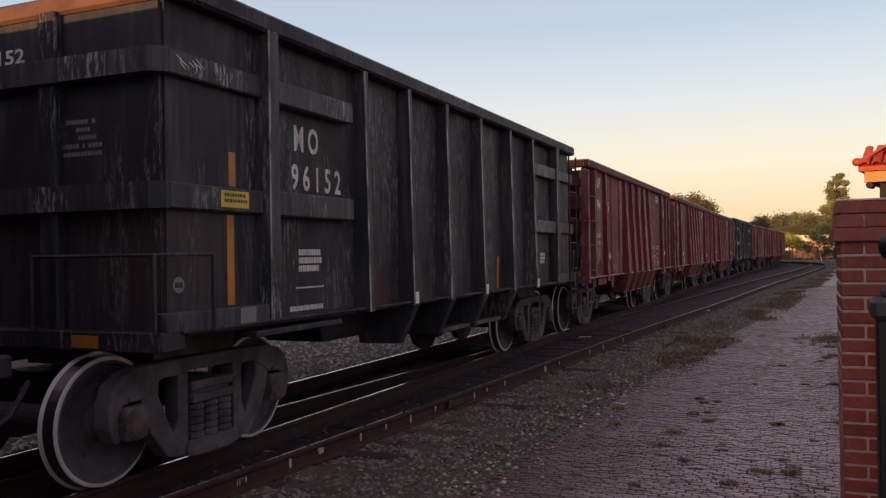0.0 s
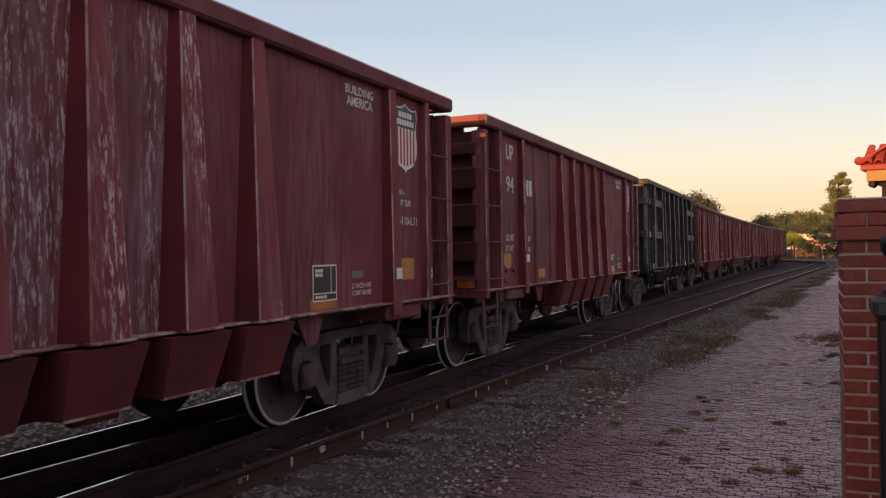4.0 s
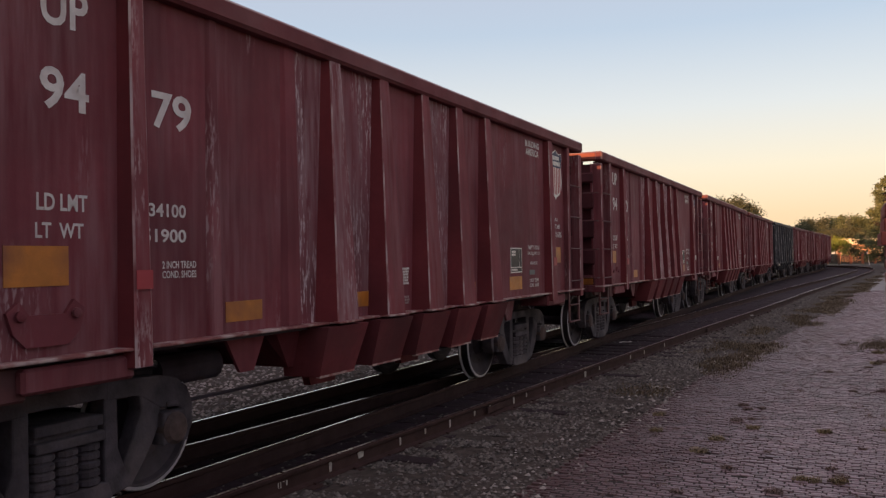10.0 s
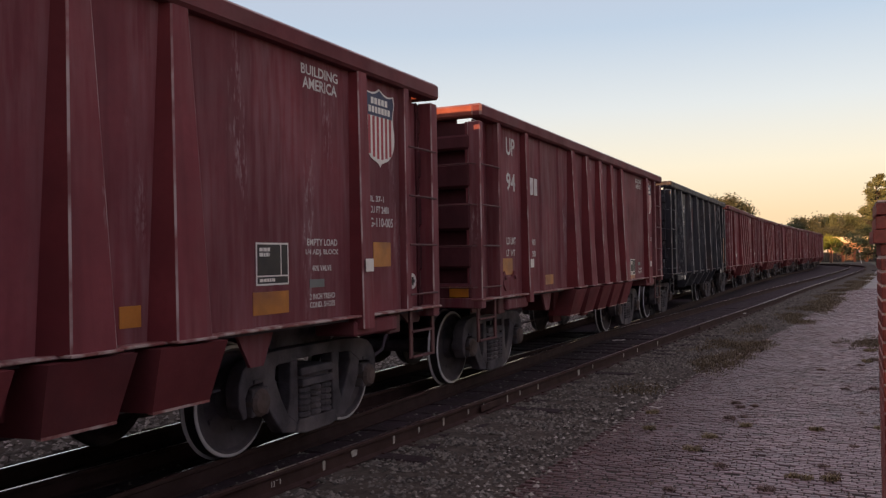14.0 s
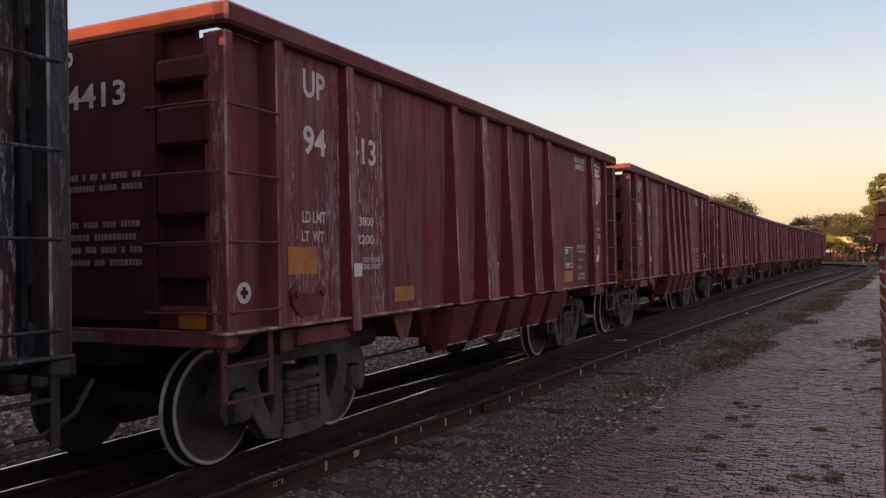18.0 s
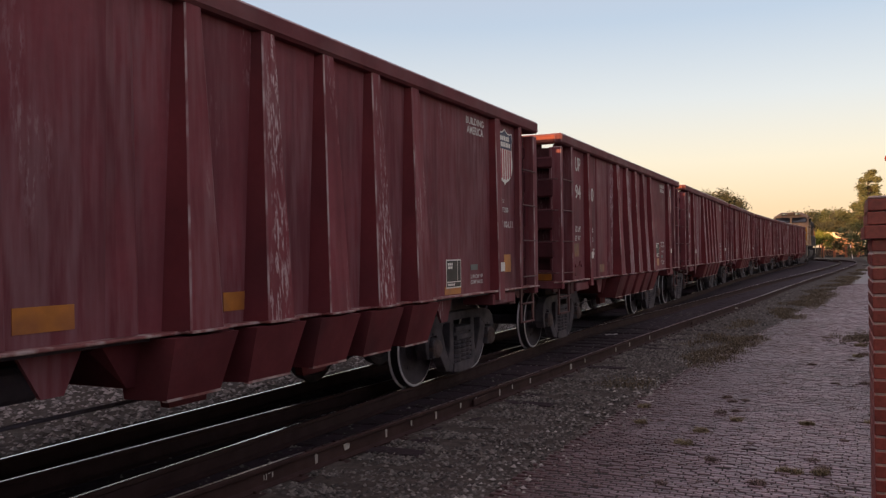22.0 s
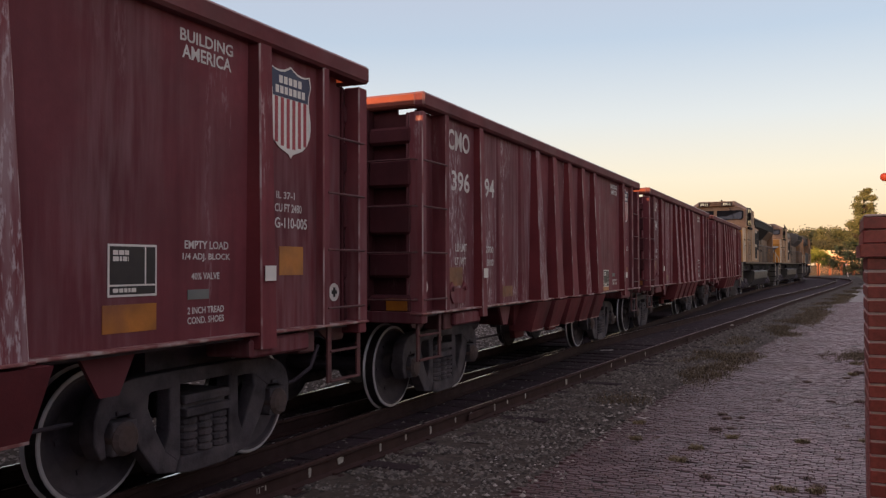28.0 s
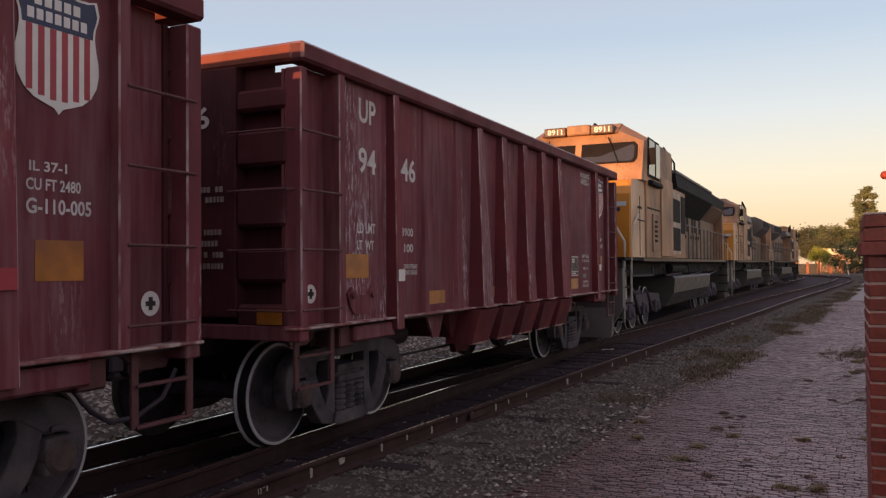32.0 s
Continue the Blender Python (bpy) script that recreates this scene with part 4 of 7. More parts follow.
def mo_marks(car, number, a0, ribs_at, stripes):
    text_part("M O", Y(a0), Y(a0 + 0.42), 2.64, 2.88, 1.443, WHITE, car)
    text_part(" ".join(number), Y(a0 - 0.05), Y(a0 + 0.84), 2.29, 2.53, 1.443, WHITE, car)
    bars(car, a0 + 0.05, a0 + 0.45, 1.54, 1.76, 1.443, 3, WHITE, 21)
    bars(car, a0 - 0.1, a0 + 0.6, 1.19, 1.25, 1.443, 1, WHITE, 22)
    bars(car, a0, a0 + 0.6, 1.40, 1.42, 1.443, 1, WHITE, 23)
    part("safety_stripe", bx(B(), 1.461, 1.465, Y(0.70), Y(0.79), 1.32, 2.03), AMBER, car), part("safety_stripe", bx(B(), 1.461, 1.465, Y(0.73), Y(0.82), 2.26, 2.53), AMBER, car)
    part("warning_plate", bx(B(), 1.531, 1.536, Y(0.54), Y(0.90), 2.085, 2.215), mat("yellow_plate", (0.66, 0.45, 0.04), 0.5, bump=0), car, "yellow warning plate")
    part("notice_plate", bx(B(), 1.581, 1.586, Y(0.70), Y(0.91), 1.165, 1.30), GREY, car)
    part("reflector", bx(B(), 0.75, 1.0, Y(-0.208), Y(-0.20), 1.06, 1.15), AMBER, car)
    for a in (ribs_at[1], ribs_at[3], ribs_at[5]):
        panel(Y(a - 0.04), Y(a + 0.05), 1.15, 1.28, 1.632, CREAM, car, "tag")
    for z, a, end in ((2.72, 0.55, 0.86), (2.66, 0.65, 0.82), (2.60, 0.67, 0.84), (2.54, 0.51, 0.89), (2.48, 0.48, 0.90)):
        bm = B()
        rnd = random.Random(int(z * 100))
        while a < end:
            w = 0.015 + 0.02 * rnd.random()
            bx(bm, a, a + w, Y(-0.044), Y(-0.04), z - 0.014, z + 0.018)
            a += w + (0.009 if rnd.random() > 0.2 else 0.04)
        part("worn_lettering", bm, GREY, car)
    text_part(number, -0.42, 0.12, 3.22, 3.34, Y(-0.044), WHITE, car, toward=0)
    chalk(car, 1.531, 0.04, 0.34, 3.03, 3.17, 7, 3, WHITE), chalk(car, 1.531, 0.34, 1.05, 3.00, 3.15, 6, 4)
    chalk(car, 1.441, a0 - 0.02, a0 + 0.85, 3.24, 3.46, 12, 5), chalk(car, 1.571, a0 + 0.1, a0 + 0.85, 3.00, 3.18, 12, 6)
    chalk(car, 1.444, a0 + 0.35, a0 + 0.66, 2.20, 2.76, 8, 7), chalk(car, 1.571, a0 - 0.1, a0 + 0.7, 2.05, 2.22, 10, 9)
    first = ribs_at[0] + 0.12
    chalk(car, 1.441, first, first + 0.62, 2.30, 3.10, 22, 10), chalk(car, 1.441, first + 0.05, first + 0.5, 1.45, 2.35, 12, 11)
    for p in [q for q in car.children if q.name.split(".")[0] == "side_panel"]:
        at = sum(v.co.y for v in p.data.vertices) / len(p.data.vertices)
        if Y(ribs_at[0]) < at < Y(ribs_at[1]):
            p.data = p.data.copy()
            p.data.materials[0] = BLACK_STAINED
    for k in range(2):
        bm = B()
        rnd = random.Random(60 + k)
        a = 0.58
        while a < 0.86:
            w = 0.014 + 0.02 * rnd.random()
            bx(bm, 1.536, 1.5375, Y(a), Y(a + w), 2.17 - 0.045 * k, 2.195 - 0.045 * k)
            a += w + 0.010
        part("warning_print", bm, PLATE, car)
    e = part("emblem", lathe(B(), "x", (1.461, Y(0.12), 1.50), [(0, 0.06), (0.004, 0.06)], 20), GREY, car, "pale oval emblem")
    part("emblem_mark", bx(B(), 1.465, 1.467, Y(0.08), Y(0.16), 1.48, 1.52), PLATE, e)
    p = panel(Y(9.00), Y(9.34), 1.53, 1.86, 1.441, CREAM, car, "stencil_frame", 0.003)
    panel(Y(9.10), Y(9.315), 1.62, 1.70, 1.444, PLATE, p, "stencil_field", 0.002)
    panel(Y(9.02), Y(9.075), 1.55, 1.84, 1.444, PLATE, p, "stencil_field", 0.002)
    panel(Y(9.10), Y(9.315), 1.73, 1.84, 1.444, PLATE, p, "stencil_field", 0.002)
    bars(car, 9.55, 9.85, 1.50, 1.70, 1.443, 3, WHITE, 25)
    rnd = random.Random(8)                                   # smeared scrawl of crossing strokes
    for k in range(9):
        a, z, w = 9.06 + 0.075 * k + rnd.uniform(-0.05, 0.05), 2.84 - 0.012 * k, 0.008 + 0.016 * rnd.random()
        lean, drop = rnd.uniform(-0.10, 0.26), rnd.uniform(0.24, 0.50)
        rows = [(a + lean * q + 0.03 * math.sin(3 * q + k), z - drop * q) for q in (0, 0.35, 0.7, 1.0)]
        part("chalk_scrawl", prism(B(), [(Y(u), v) for u, v in rows] + [(Y(u + w), v + 0.01) for u, v in rows[::-1]], "x", 1.441, 1.4425), SCRAWL, car)
    panel(Y(9.10), Y(9.315), 1.55, 1.60, 1.444, PLATE, p, "stencil_field", 0.002)
    for a in stripes:
        part("safety_stripe", prism(B(), [(Y(a - 0.07), 1.18), (Y(a + 0.02), 1.18), (Y(a + 0.07), 1.65), (Y(a - 0.02), 1.65)], "x", 1.441, 1.445), AMBER, car)


def mwax_car():
    car = thing("gondola_car", "rust-blotched black steel gondola with orange stripes and a yellow disc", "rail car", "gondola cars of the train")
    posts = (1.66, 3.10, 4.40, 5.70, 6.98, 8.35, 9.65)
    ribs = [(c - 0.13, c + 0.13, 1.59, 1.67, 1.10) for c in posts]
    hollow_sides(car, BLACK_RUST, BLACK, ribs, sheet=1.47, tub=(2.9, 8.5), rib_paint=BLACK_BEAM, flat=0.30)
    end_walls(car, BLACK, "slots")
    for s in (1, -1):
        for a0, a1 in ((0.05, 0.60), (10.85, 11.40)):
            ladder(car, a0, a1, s * 1.56, (2.86, 2.35, 1.84, 1.32), BLACK)
            stirrup(car, a0 + 0.03, a1 - 0.02, s, BLACK)
        for c in posts[1:-1]:
            part("belly_rib", loft(B(), [[(s * 1.2, Y(c - 0.2), 0.72), (s * 1.38, Y(c - 0.1), 0.72), (s * 1.38, Y(c + 0.1), 0.72), (s * 1.2, Y(c + 0.2), 0.72)],
                                         [(s * 1.2, Y(c - 0.3), 1.14), (s * 1.60, Y(c - 0.12), 1.14), (s * 1.60, Y(c + 0.14), 1.14), (s * 1.2, Y(c + 0.3), 1.14)]]), BLACK, car)
    for z in (2.86, 2.35, 1.84, 1.32):
        part("end_rung", rod(B(), [(0.86, Y(0.03), z), (0.88, Y(-0.05), z), (1.50, Y(-0.05), z), (1.52, Y(0.03), z)], 0.011), BLACK, car)
    truck(car, Y(1.33)), truck(car, -Y(1.38))
    x = 1.473
    text_part("MWAX", Y(1.95), Y(2.84), 2.88, 3.11, x, WHITE, car)
    text_part("5777", Y(2.00), Y(2.70), 2.43, 2.65, x, WHITE, car)
    text_part("LD LMT  233300", Y(1.86), Y(2.75), 1.44, 1.53, x, WHITE, car)
    text_part("LT  WT   52700", Y(1.84), Y(2.74), 1.28, 1.37, x, WHITE, car)
    for k, (word, a1) in enumerate((("HANDBRAKE", 1.24), ("APPLIES ONLY", 1.28), ("ON B-END TRUCK", 1.38))):
        text_part(word, Y(0.90), Y(a1), 2.24 - k * 0.085, 2.29 - k * 0.085, x, WHITE, car)
    text_part("2 INCH TREAD", Y(0.90), Y(1.27), 1.755, 1.805, x, WHITE, car), text_part("COMP SHOES", Y(0.90), Y(1.27), 1.68, 1.73, x, WHITE, car)
    for a, z1 in ((3.34, 1.75), (5.95, 1.75), (8.60, 1.75)):
        panel(Y(a), Y(a + 0.13), 1.16, z1, x - 0.002, AMBER, car, "safety_stripe")
    part("safety_stripe", bx(B(), 1.58, 1.584, Y(10.70), Y(10.77), 1.30, 2.27), AMBER, car)
    part("yellow_disc", lathe(B(), "x", (x, Y(6.18), 2.97), [(0, 0.30), (0.003, 0.30)], 36), mat("yellow_disc_paint", (0.60, 0.28, 0.040), 0.55, vary=0.15, scale=3, bump=0.0), car, "faded yellow painted disc")
    panel(Y(0.78), Y(0.98), 1.29, 1.42, x, CREAM, car, "tag")
    panel(Y(8.0), Y(8.12), 1.32, 1.44, x, CREAM, car, "tag")
    bars(car, 7.3, 7.9, 1.26, 1.34, x, 1, WHITE, 33), bars(car, 9.9, 10.2, 2.2, 2.6, x, 4, WHITE, 34), bars(car, 9.9, 10.25, 1.7, 1.8, x, 2, WHITE, 35)
    text_part("RELEASE RODS", Y(5.15), Y(5.62), 1.22, 1.28, x, WHITE, car)
    part("notice_plate", bx(B(), 1.60, 1.605, Y(1.75), Y(1.95), 0.98, 1.14), CREAM, car)
    part("notice_plate", bx(B(), 1.60, 1.605, Y(9.5), Y(9.7), 0.98, 1.14), CREAM, car)
    for a0, a1 in ((0.78, 1.72), (9.73, 10.67)):
        part("bolster_bracket", bx(B(), 1.10, 1.595, Y(a0), Y(a1), 0.98, 1.13, 0.02), BLACK, car)
    text_part("LIFT HERE", Y(1.34), Y(1.62), 1.05, 1.10, 1.597, WHITE, car)
    part("number_board", bx(B(), -0.7, 0.7, Y(0.024), Y(0.03), 2.5, 3.2), BLACK, car)
    text_part("MWAX", -0.1, 0.6, 2.98, 3.16, Y(0.02), WHITE, car, toward=0)
    text_part("5777", 0.0, 0.6, 2.70, 2.86, Y(0.02), WHITE, car, toward=0)
    return car


# the train, from its leading car back: arc length of the near end at the start, kind, code, two halves of the number, weights
first_red = red_car()
TRAIN = [(-8.6, "UP", "94", "", ("234000", "52000"), 0), (16.8, "UP", "94", "256", ("234000", "52000"), 1), (29.38, "CMO", "396", "495", ("232700", "53300"), 0), (41.98, "UP", "94", "", ("233500", "52500"), 0),
         (67.11, "CMO", "396", "454", ("232600", "53400"), 0), (79.75, "UP", "94", "179", ("234100", "51900"), 1), (92.37, "UP", "94", "190", ("233800", "52200"), 1),
         (104.96, "UP", "94", "127", ("234700", "51300"), 1), (117.56, "UP", "94", "", ("233900", "52100"), 0), (143.04, "UP", "94", "413", ("233800", "52200"), 1),
         (155.64, "UP", "94", "261", ("233700", "52300"), 1), (168.25, "CMO", "396", "549", ("232200", "53800"), 0), (180.87, "UP", "94", "330", ("233900", "52100"), 1),
         (193.46, "UP", "94", "389", ("233700", "52300"), 1), (206.06, "UP", "94", "161", ("233600", "52400"), 1), (218.66, "CMO", "396", "394", ("232700", "53300"), 0),
         (231.28, "UP", "94", "243", ("233800", "52200"), 1), (243.9, "UP", "94", "446", ("233900", "52100"), 1)]


def scrawl(car, x, a, z, size=1.0):
    """Faded sprayed loops: smooth broad bands that rise, turn over and fall."""
    for du, dv, wide, tall, turn, w in ((0.0, 0.30, 0.62, 0.30, 2.3, 0.045), (0.10, 0.02, 0.70, 0.34, 2.5, 0.050), (0.25, -0.22, 0.60, 0.30, 2.2, 0.042), (1.15, 0.05, 0.24, 0.62, 3.9, 0.040),
                                        (2.02, 0.30, 0.16, 0.26, 4.6, 0.040), (2.06, 0.02, 0.09, 0.10, 5.2, 0.034), (0.55, -0.42, 0.40, 0.16, 2.6, 0.030)):
        inner, outer = [], []
        for k in range(15):
            q = turn * k / 14
            u, v = a + size * (du + wide * (1 - math.cos(q * 0.75)) * 0.6), z + size * (dv + tall * math.sin(q))
            half = 0.5 * w * size * (0.35 + 0.65 * math.sin(math.pi * (k + 1) / 16))
            inner.append((Y(u + 0.5 * half), v - half)), outer.append((Y(u - 0.5 * half), v + half))
        part("spray_stroke", prism(B(), inner + outer[::-1], "x", x, x + 0.0012), SPRAY, car)


SPRAY = mat("worn_spray_paint", (0.25, 0.125, 0.105), 0.8, vary=0.5, scale=6, bump=0.0, dirt=(0.165, 0.062, 0.066), dirt_amount=1.0, dirt_range=(0.40, 0.60))
# stretches of each car's side where loading has rubbed the paint to a chalky white
WORN = {"256": ((0.7, 1.4), (3.5, 4.0), (5.8, 7.0)), "495": ((2.0, 3.2), (5.3, 5.6), (6.1, 6.4)), "454": ((2.0, 2.3), (2.9, 4.1), (5.2, 6.7), (7.0, 7.5)), "190": ((3.5, 4.0), (4.8, 6.5)), "261": ((0.7, 1.9), (2.9, 3.1)),
        "389": ((2.9, 4.3), (5.9, 6.9)), "394": ((0.7, 1.4), (2.0, 4.3)), "243": ((0.7, 1.4), (2.0, 4.8), (5.4, 6.8)), "179": ((3.5, 4.9), (5.9, 6.4), (7.5, 7.8)), "330": ((3.5, 4.0), (4.9, 5.0), (6.6, 6.7)),
        "549": ((1.7, 1.9),), "161": ((4.9, 5.6), (7.3, 8.2)), "127": ((2.0, 2.8),), "413": ((0.7, 2.2), (4.4, 5.2)), "446": ((0.7, 1.3), (3.5, 4.3))}
reds = [first_red] + [copy_thing(first_red, Matrix()) for _ in TRAIN[1:]]
for car, (s0, code, left, right, weights, kind) in zip(reds, TRAIN):
    for o in [q for q in car.children if q.name.split(".")[0] in ("side_panel", "rib")]:
        at = sum(v.co.y for v in o.data.vertices) / len(o.data.vertices) + HALF
        if o.data.vertices[0].co.x > 0 and any(a0 <= at <= a1 for a0, a1 in WORN.get(right, ())):
            panel_like = o.name.startswith("side_panel")
            o.data = o.data.copy()
            o.data.materials[0 if panel_like else 1] = RED_WORN if panel_like else RIB_WORN
    red_marks(car, code, left, right, weights, pink=right in ("179", "190"), faint=bool(kind))
    if right == "243":
        scrawl(car, 1.501, 2.35, 2.05, 1.2)
    if right == "454":
        scrawl(car, 1.501, 5.35, 1.75, 0.55)
    CARS.append((car, s0 + HALF, HALF - 1.70))
LENGTH[0] = 0.96
POSTS_1, POSTS_2 = (2.88, 3.95, 5.06, 6.30, 7.60, 8.78), (2.78, 3.30, 4.29, 5.44, 6.53, 7.72, 8.84)
mo_1 = mo_car(POSTS_1, True)
mo_marks(mo_1, "96152", 1.73, POSTS_1, (7.30,))
CARS.append((mo_1, 4.43 + HALF, HALF - 1.70))
mo_2 = mo_car(POSTS_2, False)
mo_marks(mo_2, "96200", 1.53, POSTS_2, (3.69, 6.22))
CARS.append((mo_2, 54.72 + HALF, HALF - 1.70))
LENGTH[0] = 1.0
mwax = mwax_car()
CARS.append((mwax, 130.29 + HALF, HALF - 1.70))

# ---------------------------------------------------------------- ground and tracks
BALLAST = mat("grey_ballast", (0.088, 0.076, 0.066), 0.9, spec=0.12, vary=0.45, scale=14, bump=0.8, bscale=30, dirt=(0.05, 0.042, 0.038), dirt_amount=0.6)
SOIL = mat("dry_grass_soil", (0.075, 0.062, 0.035), 0.95, vary=0.4, scale=1.5, bump=0.6, bscale=12, second=(0.05, 0.052, 0.025))
TIE = mat("weathered_tie_wood", (0.046, 0.034, 0.038), 0.9, spec=0.12, vary=0.4, scale=8, bump=0.5, stretch=(1, 8, 8))
RAIL = mat("rusty_rail_side", (0.052, 0.030, 0.028), 0.85, spec=0.12, vary=0.3, scale=4, bump=0.25)
RAILTOP = mat("worn_rail_head", (0.58, 0.50, 0.49), 0.30, 1.0, vary=0.25, scale=6, bump=0.05)
RAILBRIGHT = mat("polished_rail_head", (0.72, 0.72, 0.72), 0.22, 1.0, vary=0.08, scale=6, bump=0.0)


def sheet(name, xs, ys, z, material, label="", noise_amp=0.0, kind="structure", noise_scale=1.0):
    """A grid whose x edges follow functions of y."""
    bm = B()
    rows = []
    for y in ys:
        row = []
        for k in xs:
            x = k(y) if callable(k) else k
            dz = noise_amp * noise.noise(Vector((x * noise_scale, y * noise_scale, 0.3))) if noise_amp else 0
            row.append(bm.verts.new((x, y, z + dz)))
        rows.append(row)
    for a, b in zip(rows, rows[1:]):
        for i in range(len(a) - 1):
            bm.faces.new((a[i], a[i + 1], b[i + 1], b[i]))
    ob = part(name, bm, material, None, "", True)
    return tagged(ob, label, "", "", kind)


sheet("ground", (-1500, -300, -60, -20, 0, 20, 60, 300, 1500), (-1500, -300, -60, 0, 60, 150, 400, 1200, 2500), -0.30, SOIL, "flat dry grassy ground")


def pave_edge(y):
    return float(np.interp(y, (-20, 6.65, 9.2, 13.8, 22.6, 37.2, 60, 100), (-2.6, -2.32, -2.2, -1.98, -1.15, -0.2, 1.3, 3.4)))


ys = list(np.arange(-290, -12, 6.0)) + list(np.arange(-12, 30, 0.3)) + list(np.arange(30, 150, 4))


def between(a, b, n):
    """n + 1 edges spread evenly between two lines."""
    return [(lambda k: (lambda y: a(y) + (b(y) - a(y)) * k / n))(k) for k in range(n + 1)]


OILY = mat("oil_dark_track_bed", (0.0494, 0.0338, 0.0429), 0.9, spec=0.12, vary=0.4, scale=9, bump=0.7, bscale=35, dirt=(0.031, 0.025, 0.027), dirt_amount=0.5)
sheet("ballast_shoulder", between(lambda y: siding_x(y) + 0.05, lambda y: pave_edge(y) + 0.25, 14), ys, -0.178, BALLAST, "grey crushed-stone ballast beside the brick paving", 0.030, noise_scale=4.0)
sheet("track_bed", between(lambda y: main_x(y) - 1.05, lambda y: siding_x(y) + 0.05, 16), ys, -0.185, OILY, "oil-darkened ballast between the rails", 0.020, noise_scale=4.0)
sheet("ballast_far", between(lambda y: main_x(y) - 9.0, lambda y: main_x(y) - 1.05, 16), ys, -0.175, BALLAST, "grey crushed-stone ballast beyond the train", 0.05, noise_scale=2.0)


def rail(name, fx, y0, y1, top, material_top, label, z=0.0):
    """A rail of true section swept along the line fx(y)."""
    prof = [(-0.036, -0.010), (-0.024, -0.002), (-0.014, 0.0), (0.014, 0.0), (0.024, -0.002), (0.036, -0.010), (0.034, -0.035), (0.009, -0.05), (0.009, -0.145), (0.07, -0.160), (0.07, -0.172), (-0.07, -0.172), (-0.07, -0.160),
            (-0.009, -0.145), (-0.009, -0.05), (-0.034, -0.035)]
    pts = list(np.arange(y0, -30, 10.0)) + list(np.arange(max(y0, -30), min(y1, 40), 1.0)) + list(np.arange(max(y0, 40), y1, 2.5)) + [y1]
    bm = B()
    rings = [[(fx(y) + a, y, z + b) for a, b in prof] for y in pts]
    loft(bm, rings)
    for i, f in enumerate(bm.faces):
        if i > 1 and (i - 2) % len(prof) == 2:
            f.material_index = 1                           # worn strip along the crown of the head
    ob = part(name, bm, [RAIL, material_top], None)
    return tagged(ob, label, "rail", "rails", "structure")


rail("rail_main_near", lambda y: main_x(y) + 0.7525, -290, 150, 0, RAILBRIGHT, "steel rail with a bright polished head")
rail("rail_main_far", lambda y: main_x(y) - 0.7525, -290, 150, 0, RAILBRIGHT, "steel rail with a bright polished head")
siding_rail = rail("rail_siding_near", siding_x, -6, 150, 0, RAILTOP, "brown rusty rail with pale dabs on its web", -0.004)
rail("rail_siding_far", lambda y: siding_x(y) - 1.505, -5, 150, 0, RAILTOP, "brown rusty rail crossing through the turnout", -0.006)

back_ties = B()
for k in range(480):
    bx(back_ties, -6.93, -4.33, -289.0 + k * 0.59 - 0.11, -289.0 + k * 0.59 + 0.11, -0.34, -0.165)
tagged(part("ties_behind", back_ties, TIE), "weathered wooden ties along the line behind", "", "", "stuff")
# wooden ties: long ones through the turnout, then a set for each track
track_bed = tagged(new("ties"), "weathered wooden ties half sunk in ballast", "ties", "", "structure")
rnd = random.Random(4)
y = -6.0
while y < 120:
    for x0, x1 in ([(main_x(y) - 1.30, siding_x(y) + 0.48)] if y < 34 else [(main_x(y) - 1.3, main_x(y) + 1.3), (siding_x(y) - 2.05, siding_x(y) + 0.55)]):
        e = rnd.choice((rnd.uniform(-0.35, 0.05), rnd.uniform(-0.05, 0.40)))
        part("tie", bx(B(), x0, x1 + e, y - 0.11, y + 0.11, -0.34, (-0.168 if y < 20 else -0.182) + rnd.uniform(-0.016, 0.004), 0.012), TIE, track_bed)
    y += 0.56 if y < 34 else 1.15

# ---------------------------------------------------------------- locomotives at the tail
# dusty nose sides, with glancing sunlight painted in as a paler yellow
DUSTY = mat("dusty_sunlit_yellow", (0.66, 0.46, 0.29), 0.6, vary=0.25, scale=1.4, bump=0.05, dirt=(0.26, 0.15, 0.10), dirt_amount=0.7)
YELLOW = mat("dusty_locomotive_yellow", (0.47, 0.265, 0.140), 0.6, vary=0.3, scale=1.2, bump=0.05, streak=(0.10, 0.07, 0.05), streak_amount=0.8, patch=(0.42, 0.58), dirt=(0.17, 0.098, 0.068), dirt_amount=0.85, dirt_range=(0.40, 0.66))
# hood yellow dimmed to carry the shadow under the flared box
HOODPAINT = mat("shaded_hood_yellow", (0.235, 0.142, 0.085), 0.65, vary=0.3, scale=1.4, bump=0.05, dirt=(0.09, 0.06, 0.045), dirt_amount=0.85)
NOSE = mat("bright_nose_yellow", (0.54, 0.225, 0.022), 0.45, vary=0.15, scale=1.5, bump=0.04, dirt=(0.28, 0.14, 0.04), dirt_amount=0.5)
LGREY = mat("locomotive_grey_paint", (0.12, 0.112, 0.114), 0.55, vary=0.2, scale=1.5, bump=0.06, dirt=(0.08, 0.07, 0.065), dirt_amount=0.5)
TANK = mat("dusty_tank_paint", (0.055, 0.051, 0.053), 0.45, vary=0.3, scale=1.5, bump=0.1, dirt=(0.07, 0.06, 0.06), dirt_amount=0.5)
SOOT = mat("sooty_black_metal", (0.014, 0.012, 0.014), 0.8, spec=0.2, vary=0.3, scale=2, bump=0.1)
BOARD = mat("brown_number_board", (0.085, 0.045, 0.035), 0.5, vary=0.2, bump=0.0)
GLASS = mat("dark_cab_glass", (0.035, 0.036, 0.040), 0.10, vary=0.2, scale=2, bump=0.0, spec=1.0)
